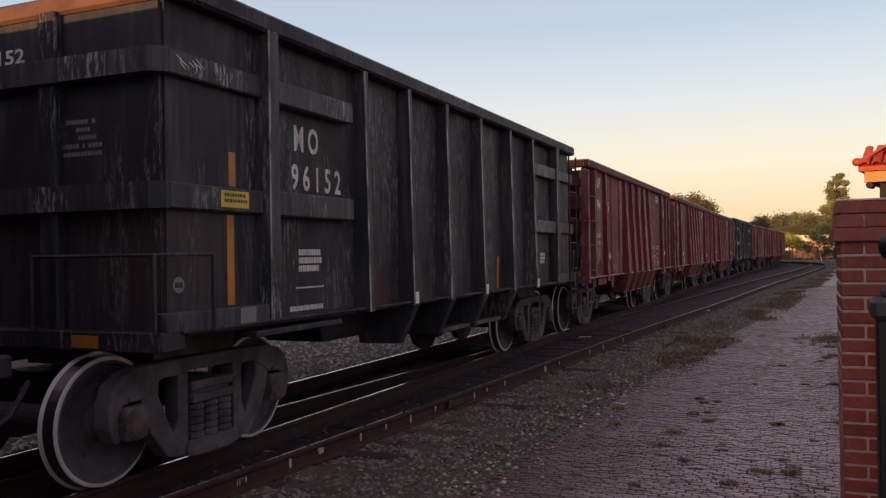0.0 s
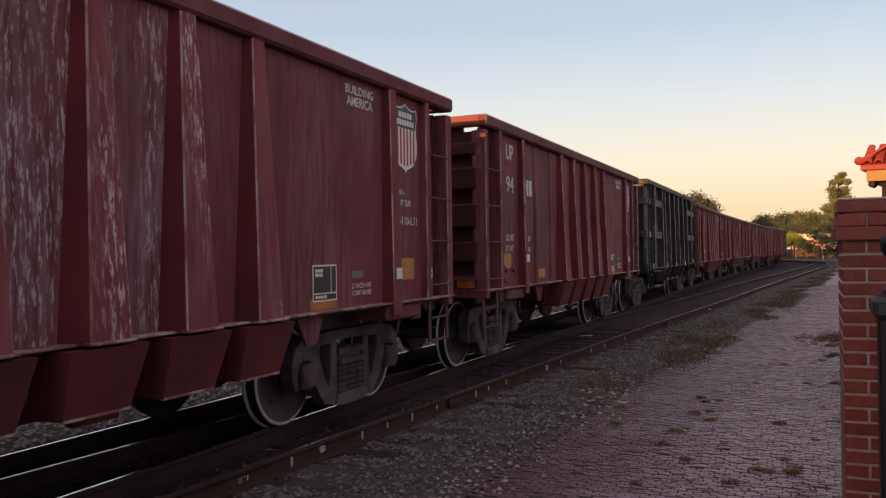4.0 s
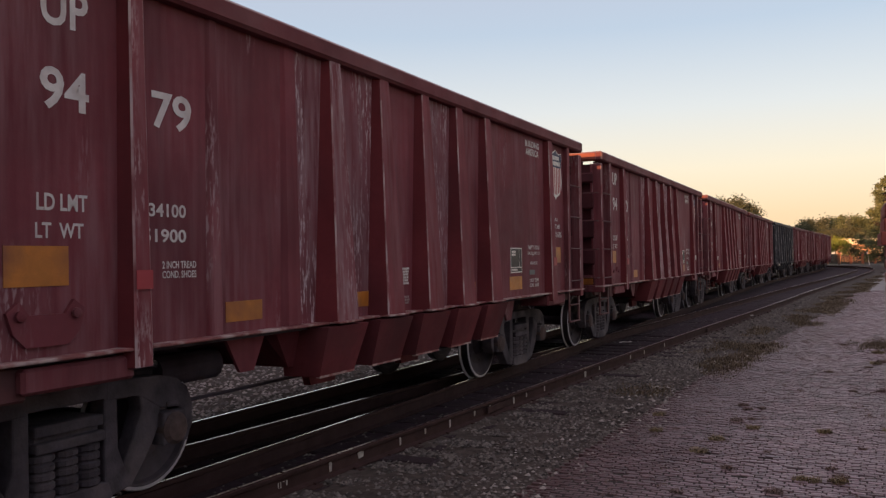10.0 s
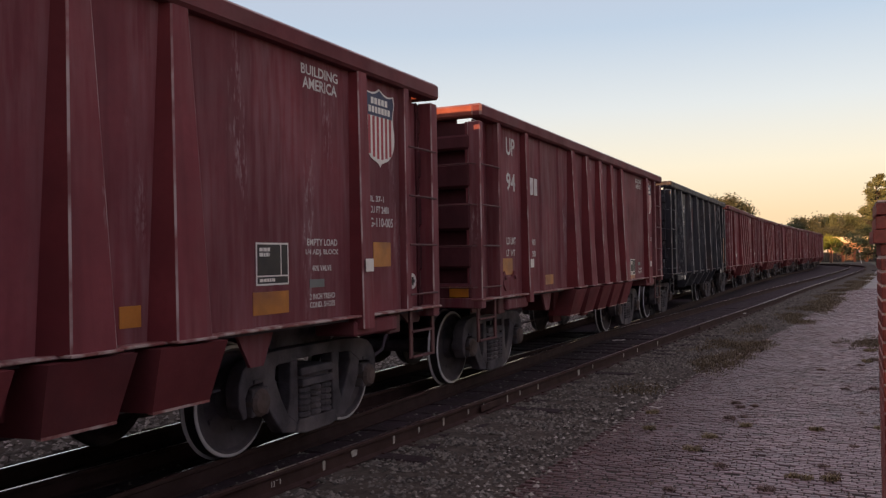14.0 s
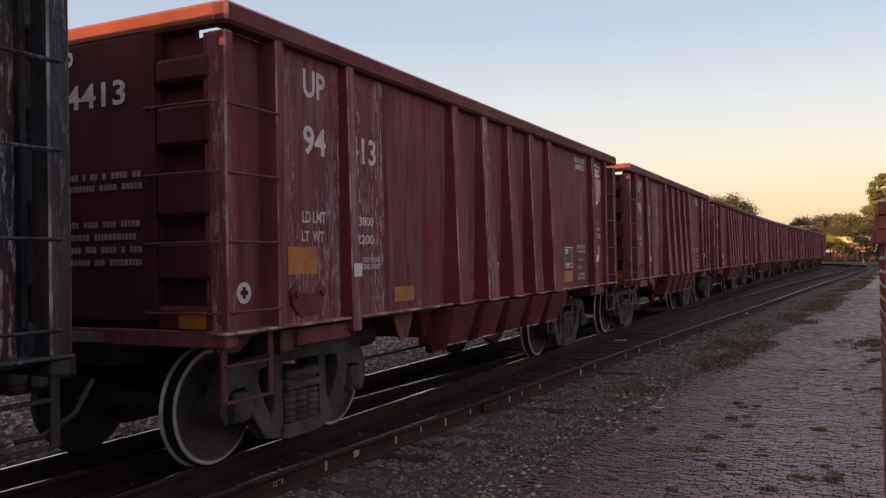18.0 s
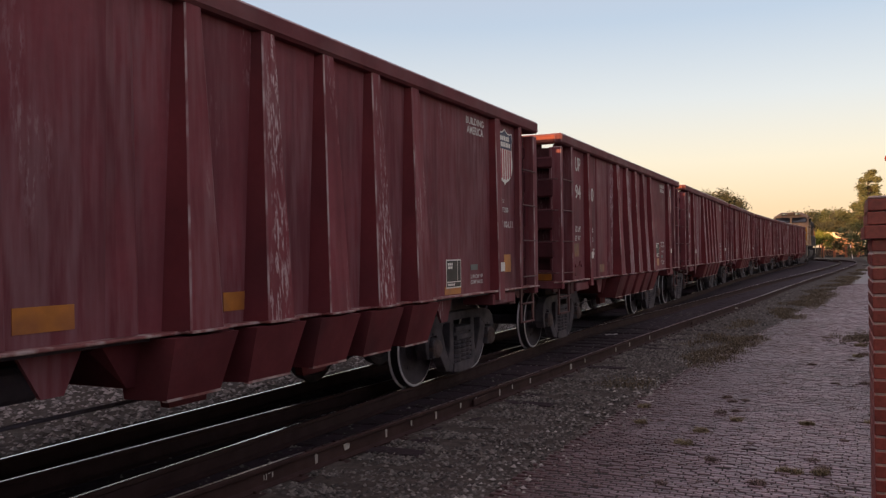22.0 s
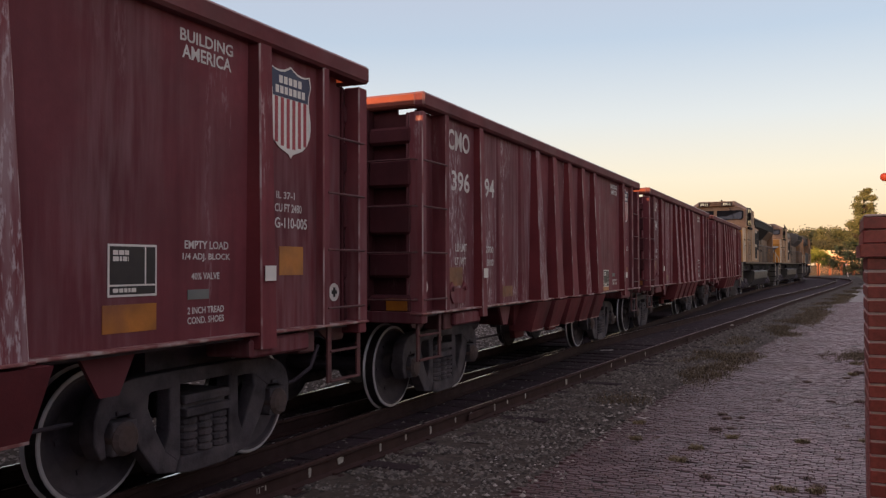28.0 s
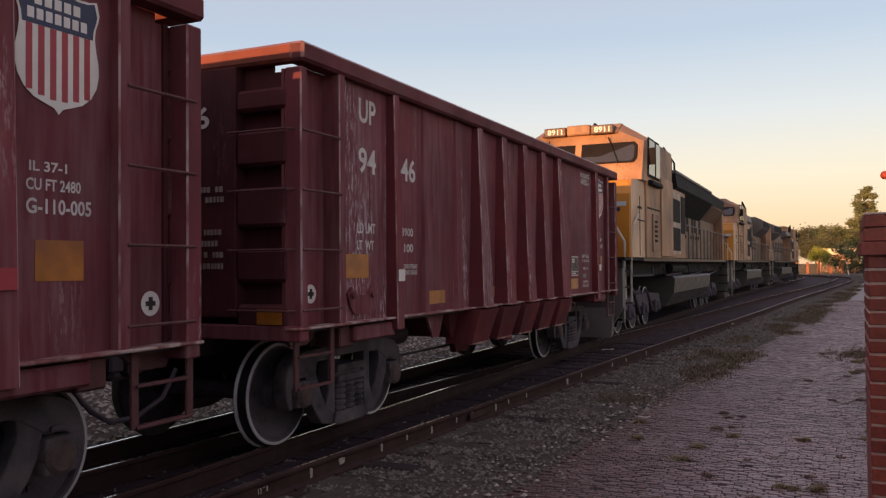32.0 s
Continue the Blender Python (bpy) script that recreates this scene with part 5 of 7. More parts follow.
STRIPE = mat("red_sill_stripe", (0.06, 0.028, 0.024), 0.5, vary=0.2, bump=0.0)
RAILING = mat("pale_handrail_paint", (0.55, 0.50, 0.42), 0.5, vary=0.15, bump=0.0)
WING = mat("pale_blue_wing_paint", (0.46, 0.51, 0.57), 0.5, vary=0.15, bump=0.0)
PALE = mat("pale_dusty_panel", (0.52, 0.43, 0.34), 0.65, vary=0.3, scale=2.5, bump=0.05, dirt=(0.17, 0.11, 0.08), dirt_amount=0.7)
# unlit cream figures, given emission only to brighten them
NUMERAL = mat("glowing_cream_numerals", (0.5, 0.45, 0.35), 0.5, bump=0.0, glow=((1.0, 0.85, 0.55), 0.6))


def big_wheels(loco, yc):
    bm = B()
    for s in (1, -1):
        x0, x1 = sorted((s * 0.95, s * 1.12))
        prism(bm, [(-2.35, 0.62), (-2.2, 0.86), (-0.9, 0.92), (0.9, 0.92), (2.2, 0.86), (2.35, 0.62), (1.9, 0.56), (1.2, 0.70), (0.5, 0.60), (-0.5, 0.60), (-1.2, 0.70), (-1.9, 0.56)], "x", x0, x1)
        for dy in (-1.7, 0.0, 1.7):
            bx(bm, min(s * 0.95, s * 1.18), max(s * 0.95, s * 1.18), dy - 0.2, dy + 0.2, 0.36, 0.72, 0.03)
            lathe(bm, "x", (s * 1.18, dy, 0.533), [(0, 0.14), (s * 0.06, 0.11)], 12)
        for dy in (-0.85, 0.85):
            lathe(bm, "z", (s * 1.02, dy, 0), [(0.60, 0.10), (0.66, 0.12), (0.72, 0.10), (0.78, 0.12), (0.84, 0.10)], 10)
            rod(bm, [(s * 1.14, dy - 0.4, 0.95), (s * 1.14, dy + 0.2, 0.45)], 0.05)
    bx(bm, -0.95, 0.95, -0.5, 0.5, 0.7, 1.0)
    t = part("truck", bm, UNDER, loco)
    t.location = (0, yc, 0)
    for dy in (-1.7, 0.0, 1.7):
        if "big_wheelset" not in GEAR:
            GEAR["big_wheelset"] = w = part("wheelset", wheelset_mesh(0.533), [WHEEL, RIM, TREAD], t)
        else:
            w = new("wheelset", GEAR["big_wheelset"].data)
            w.parent = t
        w.location = (0, dy, 0.533)


def window(parent, outline, axis, a, b, frame_material=SOOT):
    """A pane in a raised rubber frame on a cab face."""
    cx, cz = sum(p[0] for p in outline) / len(outline), sum(p[1] for p in outline) / len(outline)
    w = part("window", prism(B(), outline, axis, a, (a + b) / 2), frame_material, parent)
    part("pane", prism(B(), [(cx + (u - cx) * 0.90, cz + (v - cz) * 0.88) for u, v in outline], axis, (a + b) / 2, b), GLASS, w)
    return w


def locomotive(label, number, filter_box, overhang):
    """Cab end towards -y. Deck 1.9 m over the rail, roof at 4.75 m."""
    loco = thing("locomotive", label, "locomotive", "locomotives of the train")
    part("frame_sill", bx(B(), -1.18, 1.18, -10.6, 10.6, 1.40, 1.78, 0.02), SOOT, loco)
    part("deck", bx(B(), -1.53, 1.53, -10.6, 10.6, 1.78, 1.86, 0.01), SOOT, loco)
    for s in (1, -1):
        x0, x1 = sorted((s * 1.532, s * 1.54))
        part("sill_stripe", bx(B(), x0, x1, -8.6, 9.0, 1.77, 1.855), STRIPE, loco)
    # nose
    bm = loft(B(), [[(-1.42, -8.650, z), (1.42, -8.650, z), (1.45, -8.600, z), (1.46, -7.100, z), (-1.46, -7.100, z), (-1.45, -8.600, z)] for z in (1.86, 3.30)]
              + [[(-1.34, -8.400, 3.62), (1.34, -8.400, 3.62), (1.41, -8.300, 3.66), (1.44, -7.100, 3.76), (-1.44, -7.100, 3.76), (-1.41, -8.300, 3.66)]])
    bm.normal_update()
    # side faces get the sun-lightened dusty yellow
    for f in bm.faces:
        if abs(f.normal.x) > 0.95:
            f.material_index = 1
    part("nose", bm, [NOSE, DUSTY], loco, "yellow wide nose with dusty, sun-lightened sides")
    for s in (1, -1):                                      # wing emblem as plain stripes
        for k in range(4):
            z = 3.02 - k * 0.12
            x0, x1 = sorted((s * 0.36, s * (1.36 - 0.13 * k)))
            part("wing_bar", bx(B(), x0, x1, -8.665, -8.655, z, z + (0.09 if k else 0.10)), WING if k % 2 == 0 else NAVY, loco)
    bm = B()
    bx(bm, -0.28, 0.28, -8.700, -8.650, 1.92, 2.9, 0.01)
    part("nose_door", bm, NOSE, loco)
    # cab
    side = [(-7.650, 3.70), (-7.220, 4.62), (-6.800, 4.78), (-4.800, 4.78), (-4.800, 1.86), (-7.100, 1.86), (-7.100, 3.70)]
    low = [(-7.650, 3.70), (-7.300, 4.40), (-6.820, 4.50), (-4.800, 4.50), (-4.800, 1.86), (-7.100, 1.86), (-7.100, 3.70)]      # the roof slopes down to each side
    cab = part("cab", loft(B(), [[(x, y, z) for y, z in ring] for x, ring in ((-1.50, low), (-0.92, side), (0.92, side), (1.50, low))]), YELLOW, loco, "yellow cab with roof sloping to each side")
    part("cab_roof", prism(B(), [(-7.300, 4.60), (-6.850, 4.80), (-4.700, 4.80), (-4.700, 4.74), (-6.800, 4.74), (-7.200, 4.56)], "x", -0.90, 0.90), YELLOW, loco)
    # windscreens follow the raked front
    for s in (1, -1):
        bm = B()
        pts = [(s * 0.08, -7.50, 4.02), (s * 1.30, -7.50, 4.02), (s * 1.37, -7.46, 4.09), (s * 1.37, -7.35, 4.33), (s * 1.30, -7.32, 4.40), (s * 0.08, -7.32, 4.40)]
        loft(bm, [[(x, y - 0.03, z) for x, y, z in pts], [(x, y + 0.05, z) for x, y, z in pts]])
        w = part("windscreen_frame", bm, SOOT, cab)
        cx, cz = s * 0.71, 4.21
        q = [(cx + (x - cx) * 0.90, y, cz + (z - cz) * 0.84) for x, y, z in pts]
        q = [(x, -7.50 + (z - 4.00) * 0.477, z) for x, y, z in q]
        part("windscreen", loft(B(), [[(x, y - 0.040, z) for x, y, z in q], [(x, y - 0.028, z) for x, y, z in q]]), GLASS, w)
        part("wiper", rod(B(), [(s * 0.7, -7.360, 4.5), (s * 0.95, -7.540, 4.05)], 0.012), SOOT, cab)
        b = part("number_board", bx(B(), min(s * 0.30, s * 0.82), max(s * 0.30, s * 0.82), -7.400, -7.000, 4.575, 4.735, 0.015), BOARD, cab)
        if number:
            text_part(number, min(s * 0.38, s * 0.74), max(s * 0.38, s * 0.74), 4.605, 4.705, -7.403, NUMERAL, b, "number_lettering", 0)
        else:
            for k in range(4):
                part("number_bar", bx(B(), s * 0.56 - 0.18 + k * 0.1, s * 0.56 - 0.11 + k * 0.1, -7.405, -7.400, 4.61, 4.70), NUMERAL, b)
    h = part("headlight_housing", bx(B(), -0.28, 0.28, -7.370, -7.000, 4.58, 4.76, 0.02), YELLOW, cab)
    for dx in (-0.14, 0.14):
        part("headlight", lathe(B(), "y", (dx, -7.360, 4.69), [(0, 0.06), (-0.012, 0.06)], 16), YELLOW, h)
    for s in (1, -1):
        a, b = (1.50, 1.535) if s > 0 else (-1.50, -1.53)
        window(cab, [(-6.950, 3.80), (-6.100, 3.80), (-6.100, 4.52), (-6.850, 4.52)], "x", a, b)
        window(cab, [(-6.000, 3.80), (-5.400, 3.80), (-5.400, 4.52), (-6.000, 4.52)], "x", a, b)
        part("cab_door", bx(B(), min(a, b), max(a, b), -5.250, -4.850, 1.9, 3.9, 0.008), YELLOW, cab)
        part("armrest", bx(B(), min(s * 1.5, s * 1.62), max(s * 1.5, s * 1.62), -6.900, -5.500, 3.64, 3.74, 0.02), SOOT, cab)
        v = part("louvre_panel", bx(B(), min(s * 1.5, s * 1.53), max(s * 1.5, s * 1.53), -6.400, -5.700, 2.0, 2.95, 0.012), YELLOW, cab)
        for k in range(5):
            part("louvre", bx(B(), min(s * 1.53, s * 1.545), max(s * 1.53, s * 1.545), -6.200, -5.900, 2.25 + k * 0.12, 2.31 + k * 0.12), SOOT, v)
        part("mirror", bx(B(), min(s * 1.56, s * 1.70), max(s * 1.56, s * 1.70), -7.050, -7.000, 4.0, 4.3), SOOT, cab)
    # electrical cabinet behind the cab
    part("cabinet", bx(B(), -1.48, 1.48, -4.8, -2.3, 1.86, 3.85, 0.02), YELLOW, loco)
    for s in (1, -1):
        for z0, z1 in ((2.08, 2.74), (2.90, 3.56)):
            part("grille", bx(B(), min(s * 1.488, s * 1.50), max(s * 1.488, s * 1.50), -4.66, -3.35, z0, z1), SOOT, loco)
        part("cabinet_panel", bx(B(), min(s * 1.48, s * 1.488), max(s * 1.48, s * 1.488), -4.78, -3.22, 1.98, 3.78), PALE, loco, "pale dusty panel round two dark grilles")
        part("cabinet_door", bx(B(), min(s * 1.48, s * 1.494), max(s * 1.48, s * 1.494), -3.14, -2.40, 2.60, 3.72, 0.006), SOOT, loco)
        for k in range(4):                                     # small pipework and boxes under the walkway
            part("pipe_run", rod(B(), [(s * 1.30, -9.3 + k * 4.6, 1.70), (s * 1.34, -9.1 + k * 4.6, 1.42 - 0.05 * k), (s * 1.34, -6.4 + k * 4.6, 1.40), (s * 1.28, -6.2 + k * 4.6, 1.62)], 0.03), UNDER, loco)
        part("nose_seam", bx(B(), min(s * 1.46, s * 1.468), max(s * 1.46, s * 1.468), -8.30, -7.15, 2.72, 2.745), SOOT, loco)
        part("nose_seam", bx(B(), min(s * 1.46, s * 1.468), max(s * 1.46, s * 1.468), -7.72, -7.70, 1.90, 3.30), SOOT, loco)
        part("nose_step", bx(B(), min(s * 1.42, s * 1.47), max(s * 1.42, s * 1.47), -7.9, -7.5, 3.0, 3.06), SOOT, loco)
        part("cab_seam", bx(B(), min(s * 1.50, s * 1.504), max(s * 1.50, s * 1.504), -7.0, -5.3, 3.05, 3.09), SOOT, loco)
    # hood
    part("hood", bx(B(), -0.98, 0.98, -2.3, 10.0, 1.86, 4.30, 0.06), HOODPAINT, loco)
    part("hood_roof", bx(B(), -0.92, 0.92, -4.6, 9.9, 4.29, 4.44, 0.04), LGREY, loco)
    for s in (1, -1):
        for k in range(12):
            y0 = -2.1 + k * 0.62
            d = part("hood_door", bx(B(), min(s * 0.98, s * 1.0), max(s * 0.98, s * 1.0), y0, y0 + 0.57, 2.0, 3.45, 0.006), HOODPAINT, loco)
            if k % 3 != 1:
                part("door_grille", bx(B(), min(s * 1.0, s * 1.006), max(s * 1.0, s * 1.006), y0 + 0.06, y0 + 0.50, 2.85, 3.35), SOOT, d)
            part("latch", bx(B(), min(s * 1.0, s * 1.03), max(s * 1.0, s * 1.03), y0 + 0.45, y0 + 0.5, 2.6, 2.72), SOOT, d)
    if filter_box:
        bm = loft(B(), [[(-1.0, y, 3.35), (1.0, y, 3.35), (1.52, y, 4.0), (1.46, y, 4.45), (0.8, y, 4.72), (-0.8, y, 4.72), (-1.46, y, 4.45), (-1.52, y, 4.0)] for y in (-3.4, 5.0)])
        part("filter_box_edge", bx(bx(B(), 0.80, 1.50, -3.42, 5.02, 4.40, 4.50, 0.02), -1.50, -0.80, -3.42, 5.02, 4.40, 4.50, 0.02), LGREY, loco)
        part("filter_box", bm, SOOT, loco, "sooty black flared filter housing")
    else:
        bm = loft(B(), [[(-1.0, y, 3.7), (1.0, y, 3.7), (1.40, y, 4.05), (1.36, y, 4.40), (-1.36, y, 4.40), (-1.40, y, 4.05)] for y in (-4.6, -0.6)])
        part("filter_box", bm, LGREY, loco)
    o = 1.55 if overhang else 1.42
    bm = loft(B(), [[(-1.0, y, 3.45), (1.0, y, 3.45), (o, y, 3.95), (o, y, 4.45), (1.1, y, 4.66), (-1.1, y, 4.66), (-o, y, 4.45), (-o, y, 3.95)] for y in (4.6, 9.7)])
    part("radiator_hood", bm, LGREY if overhang else HOODPAINT, loco)
    for s in (1, -1):
        part("radiator_screen", bx(B(), min(s * o, s * (o + 0.02)), max(s * o, s * (o + 0.02)), 4.8, 9.5, 4.0, 4.4), SOOT, loco)
    for k in range(3):
        part("roof_fan", lathe(B(), "z", (0, 5.6 + k * 1.5, 4.64), [(0, 0.62), (0.12, 0.62), (0.14, 0.5)], 20), SOOT, loco)
    part("exhaust_stack", bx(B(), -0.3, 0.3, 1.6, 2.5, 4.42, 4.66, 0.02), SOOT, loco)
    part("horn_cluster", rod(B(), [(0.2, -6.2, 4.78), (0.2, -6.2, 4.84), (0.2, -6.6, 4.85)], 0.03), SOOT, loco)
    part("tail_panel", bx(B(), -1.35, 1.35, 9.7, 10.1, 1.86, 4.25, 0.05), YELLOW, loco)
    # handrails
    for s in (1, -1):
        x = s * 1.50
        for k in range(13):
            y0 = -2.1 + k * 0.92
            part("handrail_post", rod(B(), [(x, y0, 1.86), (x, y0, 2.92)], 0.02), LGREY, loco)
        part("handrail", rod(B(), [(x, -2.2, 2.92), (x, 9.3, 2.92), (x, 9.9, 2.4)], 0.02), LGREY, loco)
        part("corner_handrail", rod(B(), [(s * 1.0, -10.1, 2.75), (s * 1.25, -10.35, 2.6), (s * 1.48, -10.4, 2.2), (s * 1.5, -10.4, 0.95), (s * 1.42, -10.4, 0.85)], 0.028), RAILING, loco)
        part("corner_handrail", rod(B(), [(s * 1.58, -9.40, 2.85), (s * 1.57, -9.80, 2.60), (s * 1.53, -9.92, 2.2), (s * 1.52, -9.92, 0.85)], 0.028), RAILING, loco)
        part("corner_handrail", rod(B(), [(s * 1.5, 10.2, 0.9), (s * 1.5, 10.2, 2.6), (s * 1.2, 10.4, 2.7)], 0.028), RAILING, loco)
        for k in range(4):
            z = 0.45 + k * 0.36
            for y0 in (-10.45, 9.85):
                part("step", bx(B(), min(s * 1.1, s * 1.52), max(s * 1.1, s * 1.52), y0, y0 + 0.6, z, z + 0.04), SOOT, loco)
        part("step_side", bx(B(), min(s * 1.46, s * 1.50), max(s * 1.46, s * 1.50), -10.6, -10.45, 0.42, 1.8), LGREY, loco)
        rail_bm = B()
        rod(rail_bm, [(s * 1.36, -4.7, 3.85), (s * 1.36, -4.7, 5.00), (s * 1.36, -2.9, 4.75), (s * 1.36, -2.9, 3.85)], 0.03)
        rod(rail_bm, [(s * 1.36, -4.1, 3.85), (s * 1.36, -4.1, 4.92)], 0.03)
        rod(rail_bm, [(s * 1.36, -3.5, 3.85), (s * 1.36, -3.5, 4.83)], 0.03)
        rod(rail_bm, [(s * 1.36, -4.7, 4.45), (s * 1.36, -2.9, 4.35)], 0.03)
        part("roof_railing", rail_bm, SOOT, loco)
    # under the deck
    bm = loft(B(), [[(-1.42, y, 1.34), (1.42, y, 1.34), (1.50, y, 1.28), (1.46, y, 0.85), (1.20, y, 0.46), (-1.20, y, 0.46), (-1.46, y, 0.85), (-1.50, y, 1.28)] for y in (-3.9, 4.1)])
    part("fuel_tank", bm, TANK, loco, "dark dusty fuel tank")
    for s in (1, -1):
        part("air_tank", lathe(B(), "y", (s * 1.25, 0, 1.56), [(-3.6, 0.05), (-3.58, 0.15), (-1.2, 0.15), (-1.18, 0.05)], 12), SOOT, loco)
        part("sand_pipe", rod(B(), [(s * 1.2, -9.2, 1.5), (s * 1.1, -9.0, 0.9), (s * 0.9, -8.9, 0.2)], 0.03), SOOT, loco)
    for m in (1, -1):
        bm = prism(B(), [(-1.5, 1.6), (1.5, 1.6), (1.5, 0.75), (1.2, 0.25), (-1.2, 0.25), (-1.5, 0.75)], "y", m * 10.6, m * 10.72)
        part("pilot_plate", bm, LGREY, loco)
        part("plow", prism(B(), [(m * 10.72, 0.75), (m * 10.72, 0.2), (m * 11.0, 0.12), (m * 10.85, 0.5)], "x", -1.3, 1.3), LGREY, loco)
        coupler(loco, m * 10.7, m)
    for o in [q for q in loco.children if q.name.startswith(("cab_roof", "cab_seam", "horn", "nose", "wing_bar", "cabinet", "grille"))] + [cab] + list(cab.children_recursive):
        for v in o.data.vertices:                          # nose and cab reach well forward
            if v.co.y < -4.86:
                v.co.y -= 1.35
            v.co.x *= 1.06
    for o in [q for q in loco.children if q.name.startswith("cab_roof") or q.name.startswith("horn")] + [cab] + list(cab.children_recursive):
        for v in o.data.vertices:                          # the tall cab stands well above the hood
            if v.co.z > 3.70:
                v.co.z = 3.70 + (v.co.z - 3.70) * (1.36 if filter_box else 1.14)
    big_wheels(loco, -6.6), big_wheels(loco, 6.6)
    return loco


loco_1 = locomotive("yellow and grey diesel locomotive with sooty black filter hood, sunlit cab", "8911", True, False)
loco_2 = locomotive("yellow and grey diesel locomotive with grey radiator wings", "", False, True)
loco_3 = copy_thing(loco_2, Matrix())
loco_3["label"] = "yellow diesel locomotive coupled last with its cab facing away"
TURNED = {loco_3.name}
CARS += [(loco_1, 266.85, 6.6), (loco_2, 290.0, 6.6), (loco_3, 312.6, 6.6)]


def stuff_mesh(name, verts, faces, material, label, parent=None, smooth=False):
    me = bpy.data.meshes.new(name)
    me.from_pydata(verts, [], faces)
    me.materials.append(material)
    ob = new(name, me)
    ob.parent = parent
    if smooth:
        for p in me.polygons:
            p.use_smooth = True
    return tagged(ob, label, "", "", "stuff")


def stones(name, count, area, size, label, seed, material=None):
    """Loose angular stones, each an irregular octahedron of its own."""
    r = random.Random(seed)
    vs, fs = [], []
    for _ in range(count):
        x, y, z = area(r)
        s = size * r.uniform(0.5, 1.4)
        a = r.uniform(0, 6.28)
        b = len(vs)
        for k in range(4):
            q = s * r.uniform(0.7, 1.2)
            vs.append((x + q * math.cos(a + k * 1.571), y + q * math.sin(a + k * 1.571), z + s * r.uniform(-0.25, 0.3)))
        vs.append((x + s * r.uniform(-0.3, 0.3), y + s * r.uniform(-0.3, 0.3), z + s * r.uniform(0.5, 0.85)))
        for k in range(4):
            fs.append((b + k, b + (k + 1) % 4, b + 4))
    return stuff_mesh(name, vs, fs, material or STONE_VARIED, label)


def island_material(name, dark, light, rough=0.9):
    m = bpy.data.materials.new(name)
    m.use_nodes = True
    n, l = m.node_tree.nodes, m.node_tree.links
    b = n["Principled BSDF"]
    b.inputs["Roughness"].default_value = rough
    g = n.new("ShaderNodeNewGeometry")
    ra = n.new("ShaderNodeValToRGB")
    ra.color_ramp.elements[0].color, ra.color_ramp.elements[1].color = (*dark, 1), (*light, 1)
    l.new(g.outputs["Random Per Island"], ra.inputs[0])
    no = n.new("ShaderNodeTexNoise")
    no.inputs["Scale"].default_value = 25
    mx = n.new("ShaderNodeMixRGB")
    mx.blend_type, mx.inputs[0].default_value = "MULTIPLY", 0.5
    l.new(ra.outputs[0], mx.inputs[1])
    l.new(no.outputs["Fac"], mx.inputs[2])
    l.new(mx.outputs[0], b.inputs["Base Color"])
    return m


# paler copy of the ballast stones, standing in for skylight beyond the train
STONE_PALE = island_material("skylit_ballast_stones", (0.13, 0.12, 0.115), (0.58, 0.54, 0.52))
STONE_VARIED = island_material("mixed_ballast_stones", (0.036, 0.034, 0.031), (0.262, 0.240, 0.216))


def shoulder(y0, y1, power=1.6):
    def pick(r):
        y = y0 + (y1 - y0) * r.random() ** power
        x0, x1 = siding_x(y) + 0.09, pave_edge(y) + 0.12
        x = x0 + (x1 - x0) * r.random() ** 0.9
        if abs((y + 6.0 + 0.28) % 0.56 - 0.28) < 0.11 and x < siding_x(y) + 0.75 and r.random() < 0.8:
            y += 0.25                                      # tie ends stay half bare
        return x, y, -0.178 + 0.02 * noise.noise(Vector((x * 4, y * 4, 0)))
    return pick


stones("ballast_stones", 13000, shoulder(4.0, 16.0, 1.3), 0.0235, "loose grey ballast stones", 1)
stones("ballast_stones_along", 6000, shoulder(14.0, 45.0), 0.034, "loose grey ballast stones further along", 2)
stones("ballast_stones_beyond", 9000, lambda r: (-7.0 - 4.0 * r.random() ** 1.2, 2.5 + 28 * r.random() ** 1.5, -0.15), 0.034, "loose grey stones beyond the far rail, paled as if skylit", 3, STONE_PALE)
stones("ballast_stones_between", 2500, lambda r: (lambda y: (siding_x(y) - 0.1 - 2.6 * r.random(), y, -0.185))(4 + 22 * r.random() ** 1.4), 0.022, "dark stones between the rails", 5)

PALE_STONE = island_material("pale_pebbles_mix", (0.22, 0.21, 0.19), (0.55, 0.52, 0.48))
rp = random.Random(19)
vs, fs = [], []
for _ in range(420):
    y = 5.2 + 12 * rp.random() ** 1.4
    x = pave_edge(y) + rp.gauss(-0.15, 0.30)
    s = 0.012 + 0.02 * rp.random() ** 2
    b = len(vs)
    a = rp.uniform(0, 6.28)
    vs += [(x + s * rp.uniform(0.7, 1.4) * math.cos(a + k * 1.571), y + s * math.sin(a + k * 1.571), -0.155) for k in range(4)] + [(x, y, -0.155 + s * 0.8)]
    fs += [(b + k, b + (k + 1) % 4, b + 4) for k in range(4)]
stuff_mesh("pale_pebbles", vs, fs, PALE_STONE, "pale pebbles scattered along the paving edge")

# ---------------------------------------------------------------- spikes, plates and paint dabs on the siding rail
fixings = tagged(new("rail_fixings"), "rusty tie plates and spikes along the siding rail", "rail fixings", "", "structure")
r5 = random.Random(8)
